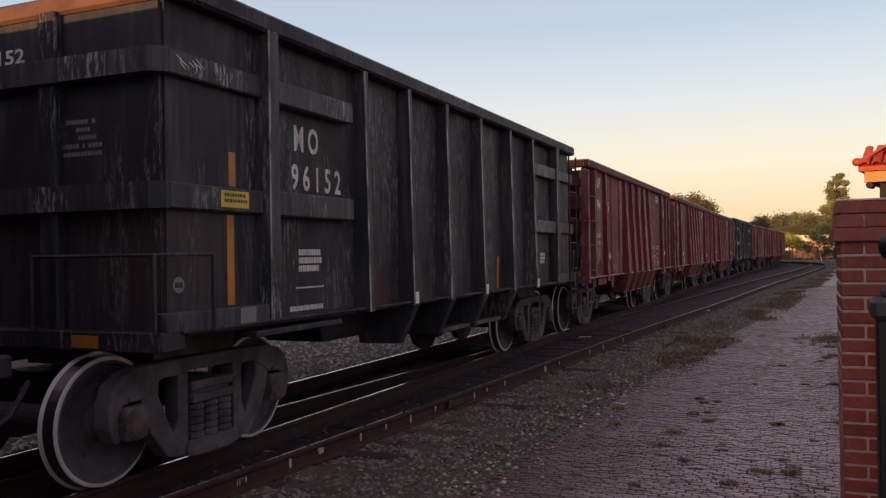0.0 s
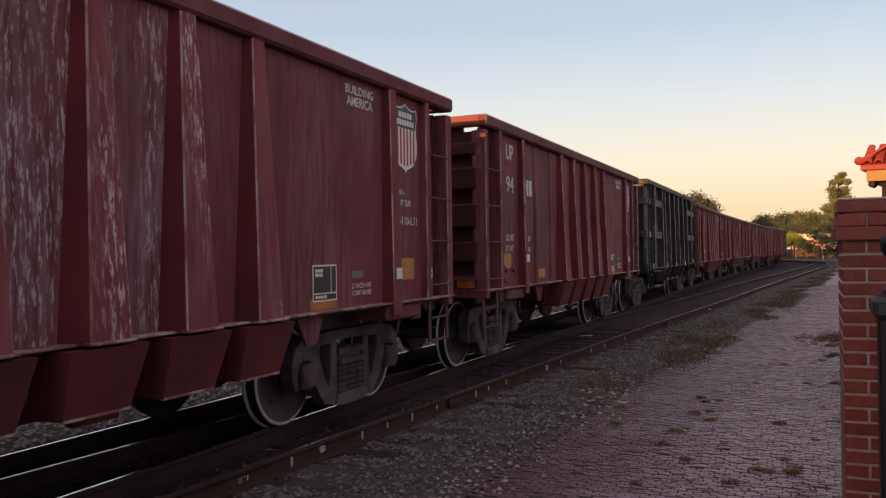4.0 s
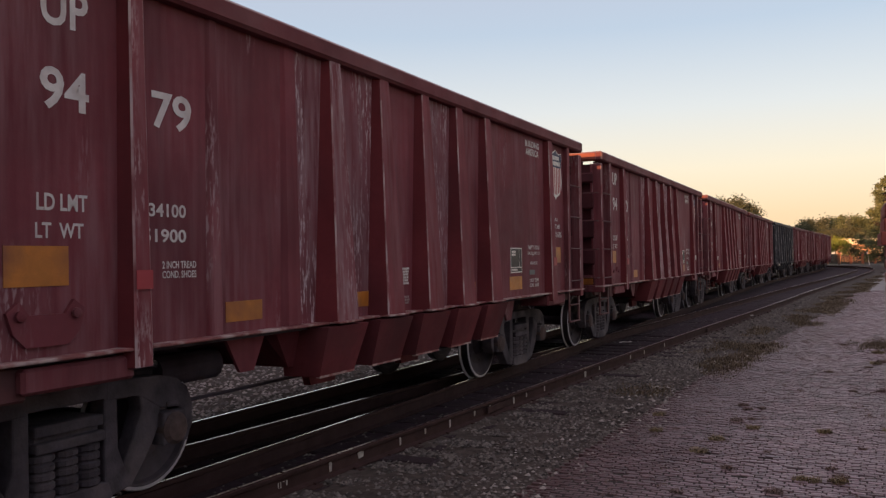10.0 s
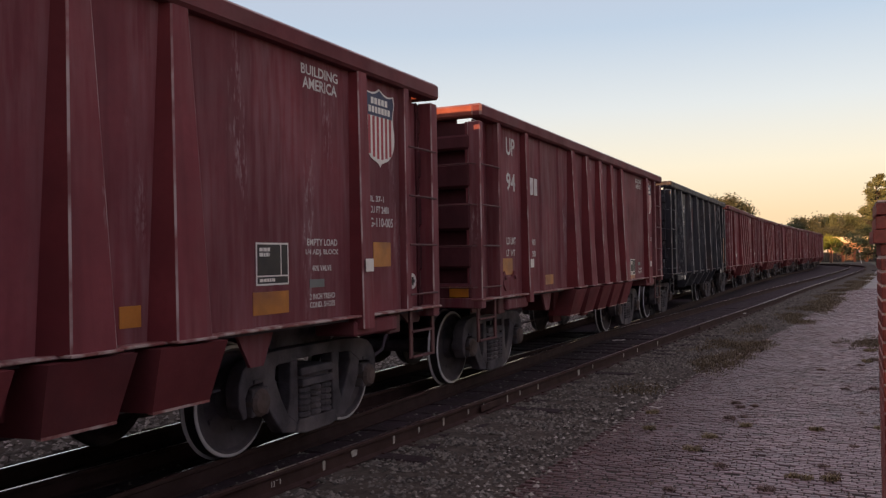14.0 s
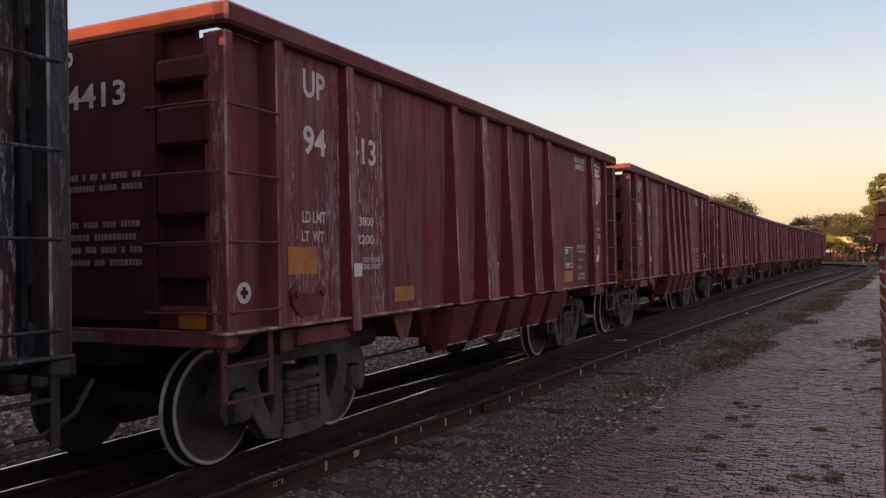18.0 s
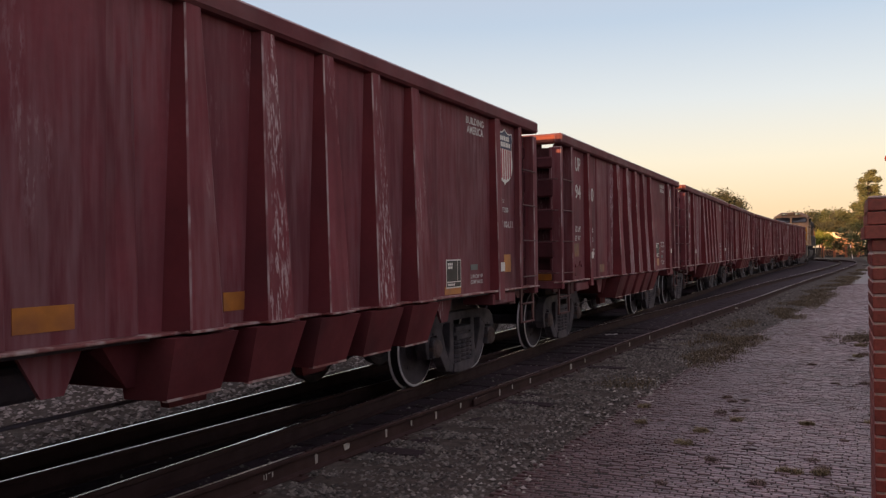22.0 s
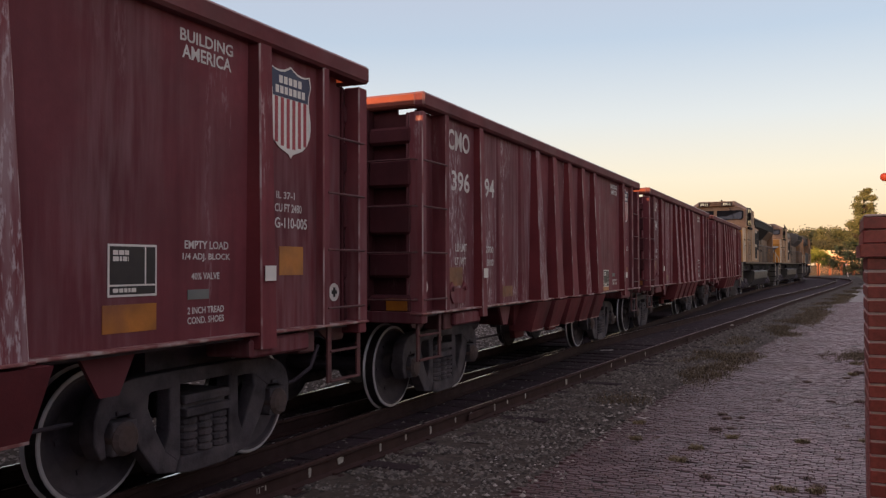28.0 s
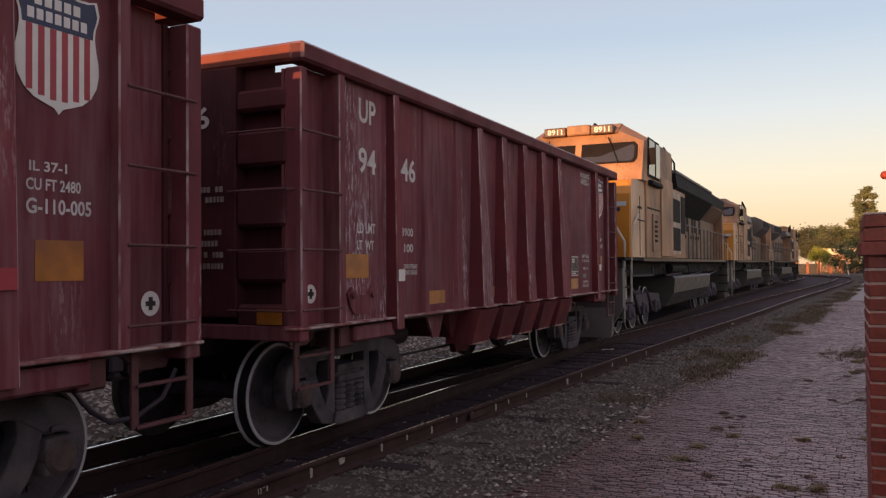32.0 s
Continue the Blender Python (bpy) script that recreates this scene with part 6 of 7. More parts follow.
for k in range(46):
    y = -6.0 + 0.56 * (k + 18)
    for side in (-1, 1):
        part("tie_plate", bx(B(), siding_x(y) - 0.16, siding_x(y) + 0.16, y - 0.09, y + 0.09, -0.18, -0.170), RAIL, fixings) if side > 0 else None
        part("spike", bx(B(), siding_x(y) + side * 0.085 - 0.016, siding_x(y) + side * 0.085 + 0.016, y + side * 0.04 - 0.012, y + side * 0.04 + 0.012, -0.175, -0.150), RAIL, fixings)
DAB = mat("pale_paint_dab", (0.42, 0.40, 0.37), 0.7, vary=0.3, scale=30, bump=0.0, dirt=(0.2, 0.16, 0.14), dirt_amount=0.6)
for y, w, h in ((6.10, 0.022, 0.075), (6.55, 0.055, 0.05), (7.22, 0.020, 0.07), (7.70, 0.018, 0.05), (8.22, 0.022, 0.075), (8.80, 0.020, 0.05), (9.20, 0.02, 0.05), (9.86, 0.022, 0.08),
                (10.25, 0.02, 0.05), (10.85, 0.022, 0.06), (12.45, 0.055, 0.08), (13.1, 0.02, 0.05), (14.75, 0.03, 0.06), (15.6, 0.03, 0.06), (17.0, 0.03, 0.07)):
    x = siding_x(y) + 0.009
    part("paint_dab", prism(B(), [(y - w, -0.06), (y, -0.05), (y + w, -0.065), (y + w * 0.8, -0.06 - h), (y - w * 0.6, -0.065 - h)], "x", x, x + 0.004), DAB, fixings)
for k, (dy, w, h) in enumerate(((0.0, 0.006, 0.045), (0.022, 0.016, 0.006), (0.022, 0.016, 0.006), (0.03, 0.006, 0.045), (0.055, 0.03, 0.005), (0.10, 0.014, 0.04))):
    y = 5.42 + dy
    z = -0.075 - (0.0 if k != 2 else 0.04)
    part("chalk_mark", bx(B(), siding_x(y) + 0.009, siding_x(y) + 0.012, y, y + w, z - h, z), DAB, fixings)
for y in (9.5, 21.0):
    part("joint_bar", bx(B(), siding_x(y) + 0.010, siding_x(y) + 0.030, y - 0.45, y + 0.45, -0.135, -0.055, 0.008), RAIL, fixings)

# ---------------------------------------------------------------- brick paving
PAVE_Z = -0.150


def brick_material(name, a, b, dust, per_object, dust_amount=0.6, margin=True):
    m = bpy.data.materials.new(name)
    m.use_nodes = True
    n, l = m.node_tree.nodes, m.node_tree.links
    p = n["Principled BSDF"]
    ra = n.new("ShaderNodeValToRGB")
    ra.color_ramp.elements[0].color, ra.color_ramp.elements[1].color = (*a, 1), (*b, 1)
    src = n.new("ShaderNodeObjectInfo" if per_object else "ShaderNodeNewGeometry")
    l.new(src.outputs["Random" if per_object else "Random Per Island"], ra.inputs[0])
    ge = n.new("ShaderNodeNewGeometry")
    t1, t2 = n.new("ShaderNodeTexNoise"), n.new("ShaderNodeTexNoise")
    t1.inputs["Scale"].default_value, t2.inputs["Scale"].default_value = 0.9, 45.0
    l.new(ge.outputs["Position"], t1.inputs["Vector"])
    l.new(ge.outputs["Position"], t2.inputs["Vector"])
    r1 = n.new("ShaderNodeMapRange")
    r1.inputs["From Min"].default_value, r1.inputs["From Max"].default_value, r1.inputs["To Max"].default_value = 0.33, 0.62, dust_amount
    l.new(t1.outputs["Fac"], r1.inputs["Value"])
    fac, src_col = r1.outputs[0], ra.outputs[0]
    if margin:                                             # darker maroon margin along the ballast, paler away from it
        sp = n.new("ShaderNodeVectorMath")
        sp.operation = "DOT_PRODUCT"
        l.new(ge.outputs["Position"], sp.inputs[0])
        sp.inputs[1].default_value = (1.0, -0.055, 0.0)
        wob = n.new("ShaderNodeMath")
        wob.operation = "ADD"
        l.new(sp.outputs["Value"], wob.inputs[0])
        l.new(t1.outputs["Fac"], wob.inputs[1])
        mr = n.new("ShaderNodeMapRange")
        mr.inputs["From Min"].default_value, mr.inputs["From Max"].default_value = -2.15, -0.55
        l.new(wob.outputs[0], mr.inputs["Value"])
        mu = n.new("ShaderNodeMath")
        mu.operation = "MULTIPLY"
        l.new(fac, mu.inputs[0])
        l.new(mr.outputs[0], mu.inputs[1])
        margin_col = n.new("ShaderNodeMixRGB")
        margin_col.inputs[1].default_value = (0.080, 0.043, 0.043, 1)
        l.new(mr.outputs[0], margin_col.inputs[0])
        l.new(ra.outputs[0], margin_col.inputs[2])
        fac, src_col = mu.outputs[0], margin_col.outputs[0]
    mx = n.new("ShaderNodeMixRGB")
    l.new(fac, mx.inputs[0])
    l.new(src_col, mx.inputs[1])
    mx.inputs[2].default_value = (*dust, 1)
    t3 = n.new("ShaderNodeTexNoise")                         # dark blotches of moss and grime
    t3.inputs["Scale"].default_value, t3.inputs["Detail"].default_value = 3.2, 6.0
    l.new(ge.outputs["Position"], t3.inputs["Vector"])
    r3 = n.new("ShaderNodeMapRange")
    r3.inputs["From Min"].default_value, r3.inputs["From Max"].default_value, r3.inputs["To Max"].default_value = 0.53, 0.72, 0.75
    l.new(t3.outputs["Fac"], r3.inputs["Value"])
    m3 = n.new("ShaderNodeMixRGB")
    l.new(r3.outputs[0], m3.inputs[0])
    l.new(mx.outputs[0], m3.inputs[1])
    m3.inputs[2].default_value = (*(c * 0.45 for c in a), 1)
    m2 = n.new("ShaderNodeMixRGB")
    m2.blend_type, m2.inputs[0].default_value = "OVERLAY", 0.45
    l.new(m3.outputs[0], m2.inputs[1])
    l.new(t2.outputs["Fac"], m2.inputs[2])
    l.new(m2.outputs[0], p.inputs["Base Color"])
    p.inputs["Roughness"].default_value = 0.45
    bu = n.new("ShaderNodeBump")
    bu.inputs["Strength"].default_value, bu.inputs["Distance"].default_value = 0.35, 0.004
    l.new(t2.outputs["Fac"], bu.inputs["Height"])
    l.new(bu.outputs[0], p.inputs["Normal"])
    return m


PAVER = brick_material("worn_paving_brick", (0.100, 0.058, 0.064), (0.305, 0.220, 0.236), (0.255, 0.210, 0.226), True, 0.42)
PAVERS = brick_material("worn_paving_bricks", (0.100, 0.058, 0.064), (0.305, 0.220, 0.236), (0.255, 0.210, 0.226), False, 0.42)
PAVERS_FAR = brick_material("distant_paving", (0.13, 0.086, 0.089), (0.23, 0.17, 0.175), (0.215, 0.172, 0.178), False, 0.6)


def add_courses(m):
    """Courses and weedy joints on paving too far off for single bricks."""
    n, l = m.node_tree.nodes, m.node_tree.links
    p = n["Principled BSDF"]
    col = p.inputs["Base Color"].links[0].from_socket
    ge = n.new("ShaderNodeNewGeometry")
    for scale, lo, hi, amount, tint, detail in (((2.2, 9.0, 1), 0.42, 0.62, 0.55, (0.055, 0.034, 0.036, 1), 4.0), ((0.5, 0.8, 1), 0.56, 0.68, 0.6, (0.075, 0.055, 0.032, 1), 6.0)):
        mp, t, r, x = n.new("ShaderNodeMapping"), n.new("ShaderNodeTexNoise"), n.new("ShaderNodeMapRange"), n.new("ShaderNodeMixRGB")
        mp.inputs["Scale"].default_value = scale
        t.inputs["Scale"].default_value, t.inputs["Detail"].default_value = 1.0, detail
        r.inputs["From Min"].default_value, r.inputs["From Max"].default_value, r.inputs["To Max"].default_value = lo, hi, amount
        l.new(ge.outputs["Position"], mp.inputs[0]), l.new(mp.outputs[0], t.inputs["Vector"]), l.new(t.outputs["Fac"], r.inputs["Value"])
        l.new(r.outputs[0], x.inputs[0]), l.new(col, x.inputs[1])
        x.inputs[2].default_value = tint
        col = x.outputs[0]
    l.new(col, p.inputs["Base Color"])


add_courses(PAVERS_FAR)
PAVERS_FAR.node_tree.nodes["Principled BSDF"].inputs["Specular IOR Level"].default_value = 0.25
JOINT = mat("dark_joint_sand", (0.035, 0.026, 0.026), 0.95, vary=0.4, scale=12, bump=0.5, dirt=(0.05, 0.055, 0.025), dirt_amount=0.4)
paving = sheet("pavement", between(pave_edge, lambda y: 3.06, 8), list(np.arange(-8, 47, 1.0)), PAVE_Z - 0.012, JOINT, "worn reddish brick paving with weeds in its joints", 0.0)
BL, BW, HEAD_GAP, BED_GAP = 0.118, 0.060, 0.0125, 0.0170
r6 = random.Random(11)
verts, faces = [], []
near_bricks = []


def paver(cx, cy, dz, tilt, yaw):
    """Corner points of one worn paver: a chamfered slab."""
    hx, hy = BL / 2 - HEAD_GAP / 2, BW / 2 - BED_GAP / 2
    pts = []
    for k, z in ((1.0, -0.03), (1.0, -0.004), (0.0, 0.0)):
        c = 0.0 if k else 0.005
        for sx, sy in ((-1, -1), (1, -1), (1, 1), (-1, 1)):
            x, y = sx * (hx - c), sy * (hy - c)
            pts.append((cx + x - yaw * y, cy + y + yaw * x, PAVE_Z + z + dz + tilt[0] * x + tilt[1] * y))
    return pts


PAVER_FACES = [(8, 9, 10, 11)] + [(a + k, a + (k + 1) % 4, a + 4 + (k + 1) % 4, a + 4 + k) for a in (0, 4) for k in range(4)]
row = 0
y = -7.9
while y < 46:
    edge = pave_edge(y)
    x = edge - 0.02 + (BL / 2 if row % 2 else 0) + r6.uniform(-0.02, 0.02)
    right = 2.95
    while x < right:
        if r6.random() > 0.007:
            wob = 0.012 * noise.noise(Vector((x * 0.8, y * 0.8, 2.0)))
            args = (x + r6.uniform(-0.003, 0.003), y + r6.uniform(-0.003, 0.003), wob + r6.uniform(-0.006, 0.003), (r6.uniform(-0.04, 0.04), r6.uniform(-0.06, 0.06)), r6.uniform(-0.03, 0.03))
            if len(near_bricks) < 300 and 6.2 < y and x > -1.2:
                near_bricks.append(args)
            else:
                b = len(verts)
                verts.extend(paver(*args))
                faces.extend(tuple(b + i for i in f) for f in PAVER_FACES)
        x += BL
    y += BW
    row += 1
rest = stuff_mesh("paving_bricks", verts, faces, PAVERS, "", paving)
sheet("pavement_far", between(lambda y: pave_edge(y) - 0.02, lambda y: 9.0, 8), list(np.arange(46, 120, 3.0)), PAVE_Z - 0.003, PAVERS_FAR, "worn reddish brick paving further along", 0.0)
sheet("pavement_side", (3.05, 5.0, 7.0, 9.0), list(np.arange(-8, 47, 3.0)), PAVE_Z - 0.004, PAVERS, "worn reddish brick paving beyond the pillar", 0.0)
me = bpy.data.meshes.new("brick")
me.from_pydata([(a, b, c - PAVE_Z) for a, b, c in paver(0, 0, 0, (0, 0), 0)], [], PAVER_FACES)
me.materials.append(PAVER)
for cx, cy, dz, tilt, yaw in near_bricks:
    o = new("brick", me)
    o.parent = paving
    o.location, o.rotation_euler = (cx, cy, PAVE_Z + dz), (tilt[1], -tilt[0], yaw)

# ---------------------------------------------------------------- weeds, verge grass and litter
WEED = island_material("dry_weed", (0.19, 0.155, 0.088), (0.38, 0.31, 0.18), 0.85)
WEED_DARK = island_material("withered_weed", (0.18, 0.13, 0.115), (0.33, 0.245, 0.215), 0.85)
VERGE = island_material("dry_verge_grass", (0.095, 0.076, 0.050), (0.250, 0.195, 0.125), 0.85)


def blades(r, n, x, y, z, spread, height, vs, fs, broad=1.0):
    for _ in range(n):
        a, d = r.uniform(0, 6.28), spread * r.random() ** 0.7
        px, py = x + d * math.cos(a), y + d * math.sin(a)
        h, lean, turn = height * r.uniform(0.4, 1.1), r.uniform(0.2, 0.9), r.uniform(0, 6.28)
        w = (0.004 + 0.004 * r.random()) * broad
        dx, dy = math.cos(turn), math.sin(turn)
        b = len(vs)
        vs += [(px - w * dy, py + w * dx, z), (px + w * dy, py - w * dx, z), (px + dx * h * lean * 0.4 + w * dy * 0.7, py + dy * h * lean * 0.4 - w * dx * 0.7, z + h * 0.65),
               (px + dx * h * lean * 0.4 - w * dy * 0.7, py + dy * h * lean * 0.4 + w * dx * 0.7, z + h * 0.65), (px + dx * h * lean, py + dy * h * lean, z + h * (1 - 0.3 * lean))]
        fs += [(b, b + 1, b + 2, b + 3), (b + 3, b + 2, b + 4)]


tuft_meshes = []
for k in range(4):
    rr = random.Random(40 + k)
    vs, fs = [], []
    blades(rr, 190, 0, 0, 0, 0.090, 0.085, vs, fs, 0.6)
    me = bpy.data.meshes.new("weed_tuft")
    me.from_pydata(vs, [], fs)
    me.materials.append(WEED if k % 2 == 0 else WEED_DARK)
    tuft_meshes.append(me)
# place, size and whether the tuft is withered dark
TUFTS = [(-1.33, 8.09, 1.0, 0), (-1.25, 8.70, 0.9, 0), (-1.19, 9.75, 0.8, 1), (-1.23, 10.77, 0.8, 1), (-1.15, 10.51, 0.7, 1), (-0.98, 9.40, 0.8, 0), (-0.29, 9.44, 0.9, 0), (-1.01, 7.57, 0.7, 1), (-0.42, 7.39, 0.75, 0),
         (-0.32, 7.39, 0.75, 0), (-0.13, 7.43, 0.9, 0), (-0.12, 7.60, 0.7, 1), (-0.58, 6.93, 0.8, 1), (-1.27, 6.65, 0.6, 1), (-0.36, 14.22, 0.8, 1), (0.41, 15.8, 1.1, 1), (0.31, 15.53, 1.0, 0), (0.39, 17.2, 1.2, 0),
         (0.34, 12.47, 0.9, 1), (-0.03, 12.34, 0.7, 1), (0.31, 9.72, 0.8, 0), (-0.19, 7.85, 0.6, 1), (-0.65, 12.13, 0.6, 1), (-1.01, 10.64, 0.6, 1), (-1.05, 9.9, 0.5, 1), (-0.75, 8.3, 0.45, 1), (0.05, 8.75, 0.5, 1),
         (-0.55, 6.30, 0.8, 0), (0.05, 6.55, 1.0, 0), (-1.9, 8.9, 0.8, 0), (-2.05, 9.8, 0.9, 0), (0.9, 17.5, 1.2, 0), (-0.2, 18.5, 0.8, 1), (0.2, 15.0, 0.7, 1)]
for k, (x, y, s, dark) in enumerate(TUFTS):
    o = tagged(new("weed_tuft", tuft_meshes[2 * (k % 2) + dark]), "withered brown weed tuft between paving bricks" if dark else "small dry olive weed tuft growing between paving bricks", "weed", "weeds in the paving")
    o.location, o.scale, o.rotation_euler = (x, y, PAVE_Z - 0.004), (s * 1.0, s * 1.0, s * 0.66), (0, 0, k * 1.7)
rm = random.Random(52)
vs, fs = [], []
for _ in range(520):
    y = 6.0 + 17 * rm.random() ** 1.3
    x = rm.uniform(max(-1.9, pave_edge(y) + 0.3), 1.0)
    if noise.noise(Vector((x * 1.1, y * 0.6, 3.0))) > -0.05:
        blades(rm, 14, x, y, PAVE_Z - 0.006, 0.030 + 0.035 * rm.random(), 0.022, vs, fs, 0.7)
stuff_mesh("joint_moss", vs, fs, WEED_DARK, "brown moss and sprouts in the paving joints")
rr = random.Random(77)
vs, fs = [], []
for _ in range(5200):
    y = 9.5 + 65 * rr.random() ** 1.5
    x0, x1 = siding_x(y) + 0.75, pave_edge(y) + 0.25
    if x1 - x0 < 0.3:
        x0 = x1 - 0.8
    x = x0 + (x1 - x0) * rr.random() ** 0.6
    if noise.noise(Vector((x * 0.9, y * 0.35, 7.0))) < 0.02 + 0.25 * (14.0 - min(y, 14.0)) / 4:
        continue
    blades(rr, 15, x, y, -0.178, 0.22, (0.05 + 0.07 * rr.random()) * min(1, 0.3 + (y - 9.5) / 8), vs, fs, 1.1)
for _ in range(420):                                       # a thin patch that has spread over the paving
    x, y = rr.gauss(0.75, 0.38), rr.gauss(18.6, 0.55)
    blades(rr, 12, x, y, PAVE_Z, 0.14, 0.05, vs, fs, 0.9)
stuff_mesh("verge_grass", vs, fs, VERGE, "dry yellow-brown grass along the paving edge")
PAPER = mat("pale_litter_paper", (0.6, 0.58, 0.55), 0.8, vary=0.2, scale=20, bump=0.1)
for name, x, y, z, s, turn, lab in (("paper_scrap", -2.05, 9.95, -0.13, 0.10, 0.4, "crumpled white paper scrap on the paving edge"), ("paper_scrap", -4.35, 17.6, -0.14, 0.16, 1.0, "flattened pale scrap lying between rails"),
                                    ("paper_scrap", -2.75, 26.3, -0.13, 0.16, 2.0, "pale scrap beside the siding rail"), ("straw", 0.09, 6.58, -0.11, 0.06, 2.6, "pale dry straw caught in weeds")):
    bm = B()
    g = [[bm.verts.new((s * (i - 1.5) * 0.6, s * (j - 1) * (0.35 if name != "straw" else 0.06), 0.01 + 0.03 * rr.random())) for j in range(3)] for i in range(4)]
    for i in range(3):
        for j in range(2):
            bm.faces.new((g[i][j], g[i + 1][j], g[i + 1][j + 1], g[i][j + 1]))
    bmesh.ops.solidify(bm, geom=list(bm.faces), thickness=0.003)
    o = part(name, bm, PAPER)
    tagged(o, lab, "litter")
    o.location, o.rotation_euler = (x, y, z), (0, 0, turn)

# ---------------------------------------------------------------- brick pillar and iron post beside the camera
MORTAR = mat("pale_mortar", (0.56, 0.45, 0.40), 0.9, vary=0.2, scale=20, bump=0.3, bscale=120)
PILLAR_BRICK = brick_material("red_face_brick", (0.23, 0.045, 0.033), (0.33, 0.070, 0.050), (0.22, 0.05, 0.04), True, 0.4, False)
IRON = mat("black_iron_paint", (0.012, 0.012, 0.014), 0.45, vary=0.2, scale=5, bump=0.05)
IRONCAP = mat("dull_iron_cap", (0.06, 0.068, 0.07), 0.5, 0.3, vary=0.2, scale=8, bump=0.08)
PX, PY, PW, PT = 0.158, 4.50, 0.61, 1.727       # near corner, width, underside of the cap
pillar = thing("brick_pillar", "square red brick pillar with pale mortar joints and corbelled cap", "pillar")
part("mortar_core", bx(B(), PX + 0.006, PX + PW - 0.006, PY + 0.006, PY + PW - 0.006, PAVE_Z - 0.05, PT + 0.19), MORTAR, pillar)
COURSE = 0.0678
shapes = {}


def face_brick(x0, x1, y0, y1, z0, z1):
    """One brick; alike bricks share a mesh."""
    key = (round(x1 - x0, 4), round(y1 - y0, 4), round(z1 - z0, 4))
    if key not in shapes:
        m = bpy.data.meshes.new("brick")
        bm = bx(B(), 0, key[0], 0, key[1], 0, key[2], 0.003)
        bm.to_mesh(m)
        bm.free()
        m.materials.append(PILLAR_BRICK)
        shapes[key] = m
    o = new("brick", shapes[key])
    o.parent = pillar
    o.location = (x0, y0, z0)
    o.rotation_euler = (0, 0, 0)


n_courses = int((PT - PAVE_Z) / COURSE) + 1
J = 0.012
for k in range(n_courses):
    z1 = PT - k * COURSE - (0.004 if k == 0 else J * 0.5)
    z0 = max(z1 - COURSE + J, PAVE_Z)
    head = k % 2 == 0
    x = PX
    first = True
    while x < PX + PW - 0.02:                     # face towards -y
        w = 0.100 if (first and head) else 0.203
        x1 = min(x + w, PX + PW)
        face_brick(x, x1, PY, PY + 0.1, z0, z1)
        x, first = x1 + J, False
    y = PY + 0.1 + J
    while y < PY + PW - 0.02:                     # face towards the track
        y1 = min(y + (0.203 if head else 0.100) if y < PY + 0.12 else y + 0.203, PY + PW)
        face_brick(PX, PX + 0.1, y, y1, z0, z1)
        y = y1 + J
for z0, z1, o_, split_ in ((PT, PT + 0.064, 0.032, 0.9), (PT + 0.068, PT + 0.128, 0.018, 0.12), (PT + 0.136, PT + 0.192, 0.014, 0.9)):
    x = PX - o_
    first = True
    while x < PX + PW + o_ - 0.02:
        x1 = min(x + (split_ if first else 0.203), PX + PW + o_)
        face_brick(x, x1, PY - o_, PY + PW + o_, z0, z1)
        x, first = x1 + J, False
part("coping", bx(B(), PX - 0.012, PX + PW + 0.012, PY - 0.012, PY + PW + 0.012, PT + 0.194, PT + 0.206, 0.004), MORTAR, pillar, "thin grey mortar coping")
post = thing("iron_post", "black iron gate post with dull square cap and ball finial", "post")
QX, QY = 0.285, 4.10
part("shaft", bx(B(), QX, QX + 0.14, QY, QY + 0.14, PAVE_Z, 1.375, 0.006), IRON, post)
part("cap", bx(B(), QX - 0.024, QX + 0.164, QY - 0.024, QY + 0.164, 1.375, 1.475, 0.022), IRONCAP, post, "dull grey iron cap")
part("collar", bx(B(), QX + 0.02, QX + 0.12, QY + 0.02, QY + 0.12, 1.475, 1.515, 0.012), IRONCAP, post)
part("finial_neck", lathe(B(), "z", (QX + 0.09, QY + 0.07, 0), [(1.515, 0.03), (1.60, 0.02), (1.63, 0.03)], 16), IRON, post)
prof = [(1.625 + 0.075 * (1 - math.cos(a)), 0.075 * math.sin(a) + 0.002) for a in np.linspace(0, math.pi, 12)]
part("finial_ball", lathe(B(), "z", (QX + 0.09, QY + 0.07, 0), [(float(a), float(b)) for a, b in prof], 24), IRON, post, smooth=True)

# ---------------------------------------------------------------- station shelter with a red tiled roof
TILE = mat("red_clay_tile", (0.42, 0.060, 0.030), 0.6, vary=0.25, scale=6, bump=0.1)
FASCIA = mat("ochre_fascia_paint", (0.52, 0.33, 0.09), 0.6, vary=0.15, scale=4, bump=0.05)
SOFFIT = mat("dark_soffit_wood", (0.035, 0.025, 0.02), 0.8, vary=0.3, scale=6, bump=0.2)
shelter = thing("station_shelter", "open station shelter with red clay tile roof and ochre fascia", "shelter")
EX, EY, EZ, EW, ED = 0.54, 10.0, 2.57, 8.0, 5.0      # eave corner and size
PITCH = math.tan(radians(31))
mid = ED / 2
RZ = EZ + mid * PITCH
roof = bmesh.new()
c = [(EX, EY, EZ), (EX + EW, EY, EZ), (EX + EW, EY + ED, EZ), (EX, EY + ED, EZ), (EX + mid, EY + mid, RZ), (EX + EW - mid, EY + mid, RZ)]
v = [roof.verts.new(p) for p in c]
w_ = [roof.verts.new((a, b, z - 0.05)) for a, b, z in c[:4]]
for f in ((0, 1, 5, 4), (1, 2, 5), (2, 3, 4, 5), (3, 0, 4)):
    roof.faces.new([v[i] for i in f])
for k in range(4):
    roof.faces.new((v[k], w_[k], w_[(k + 1) % 4], v[(k + 1) % 4]))
roof.faces.new((w_[3], w_[2], w_[1], w_[0]))
roof_ob = part("roof", roof, TILE, shelter, "red clay tiled hip roof")
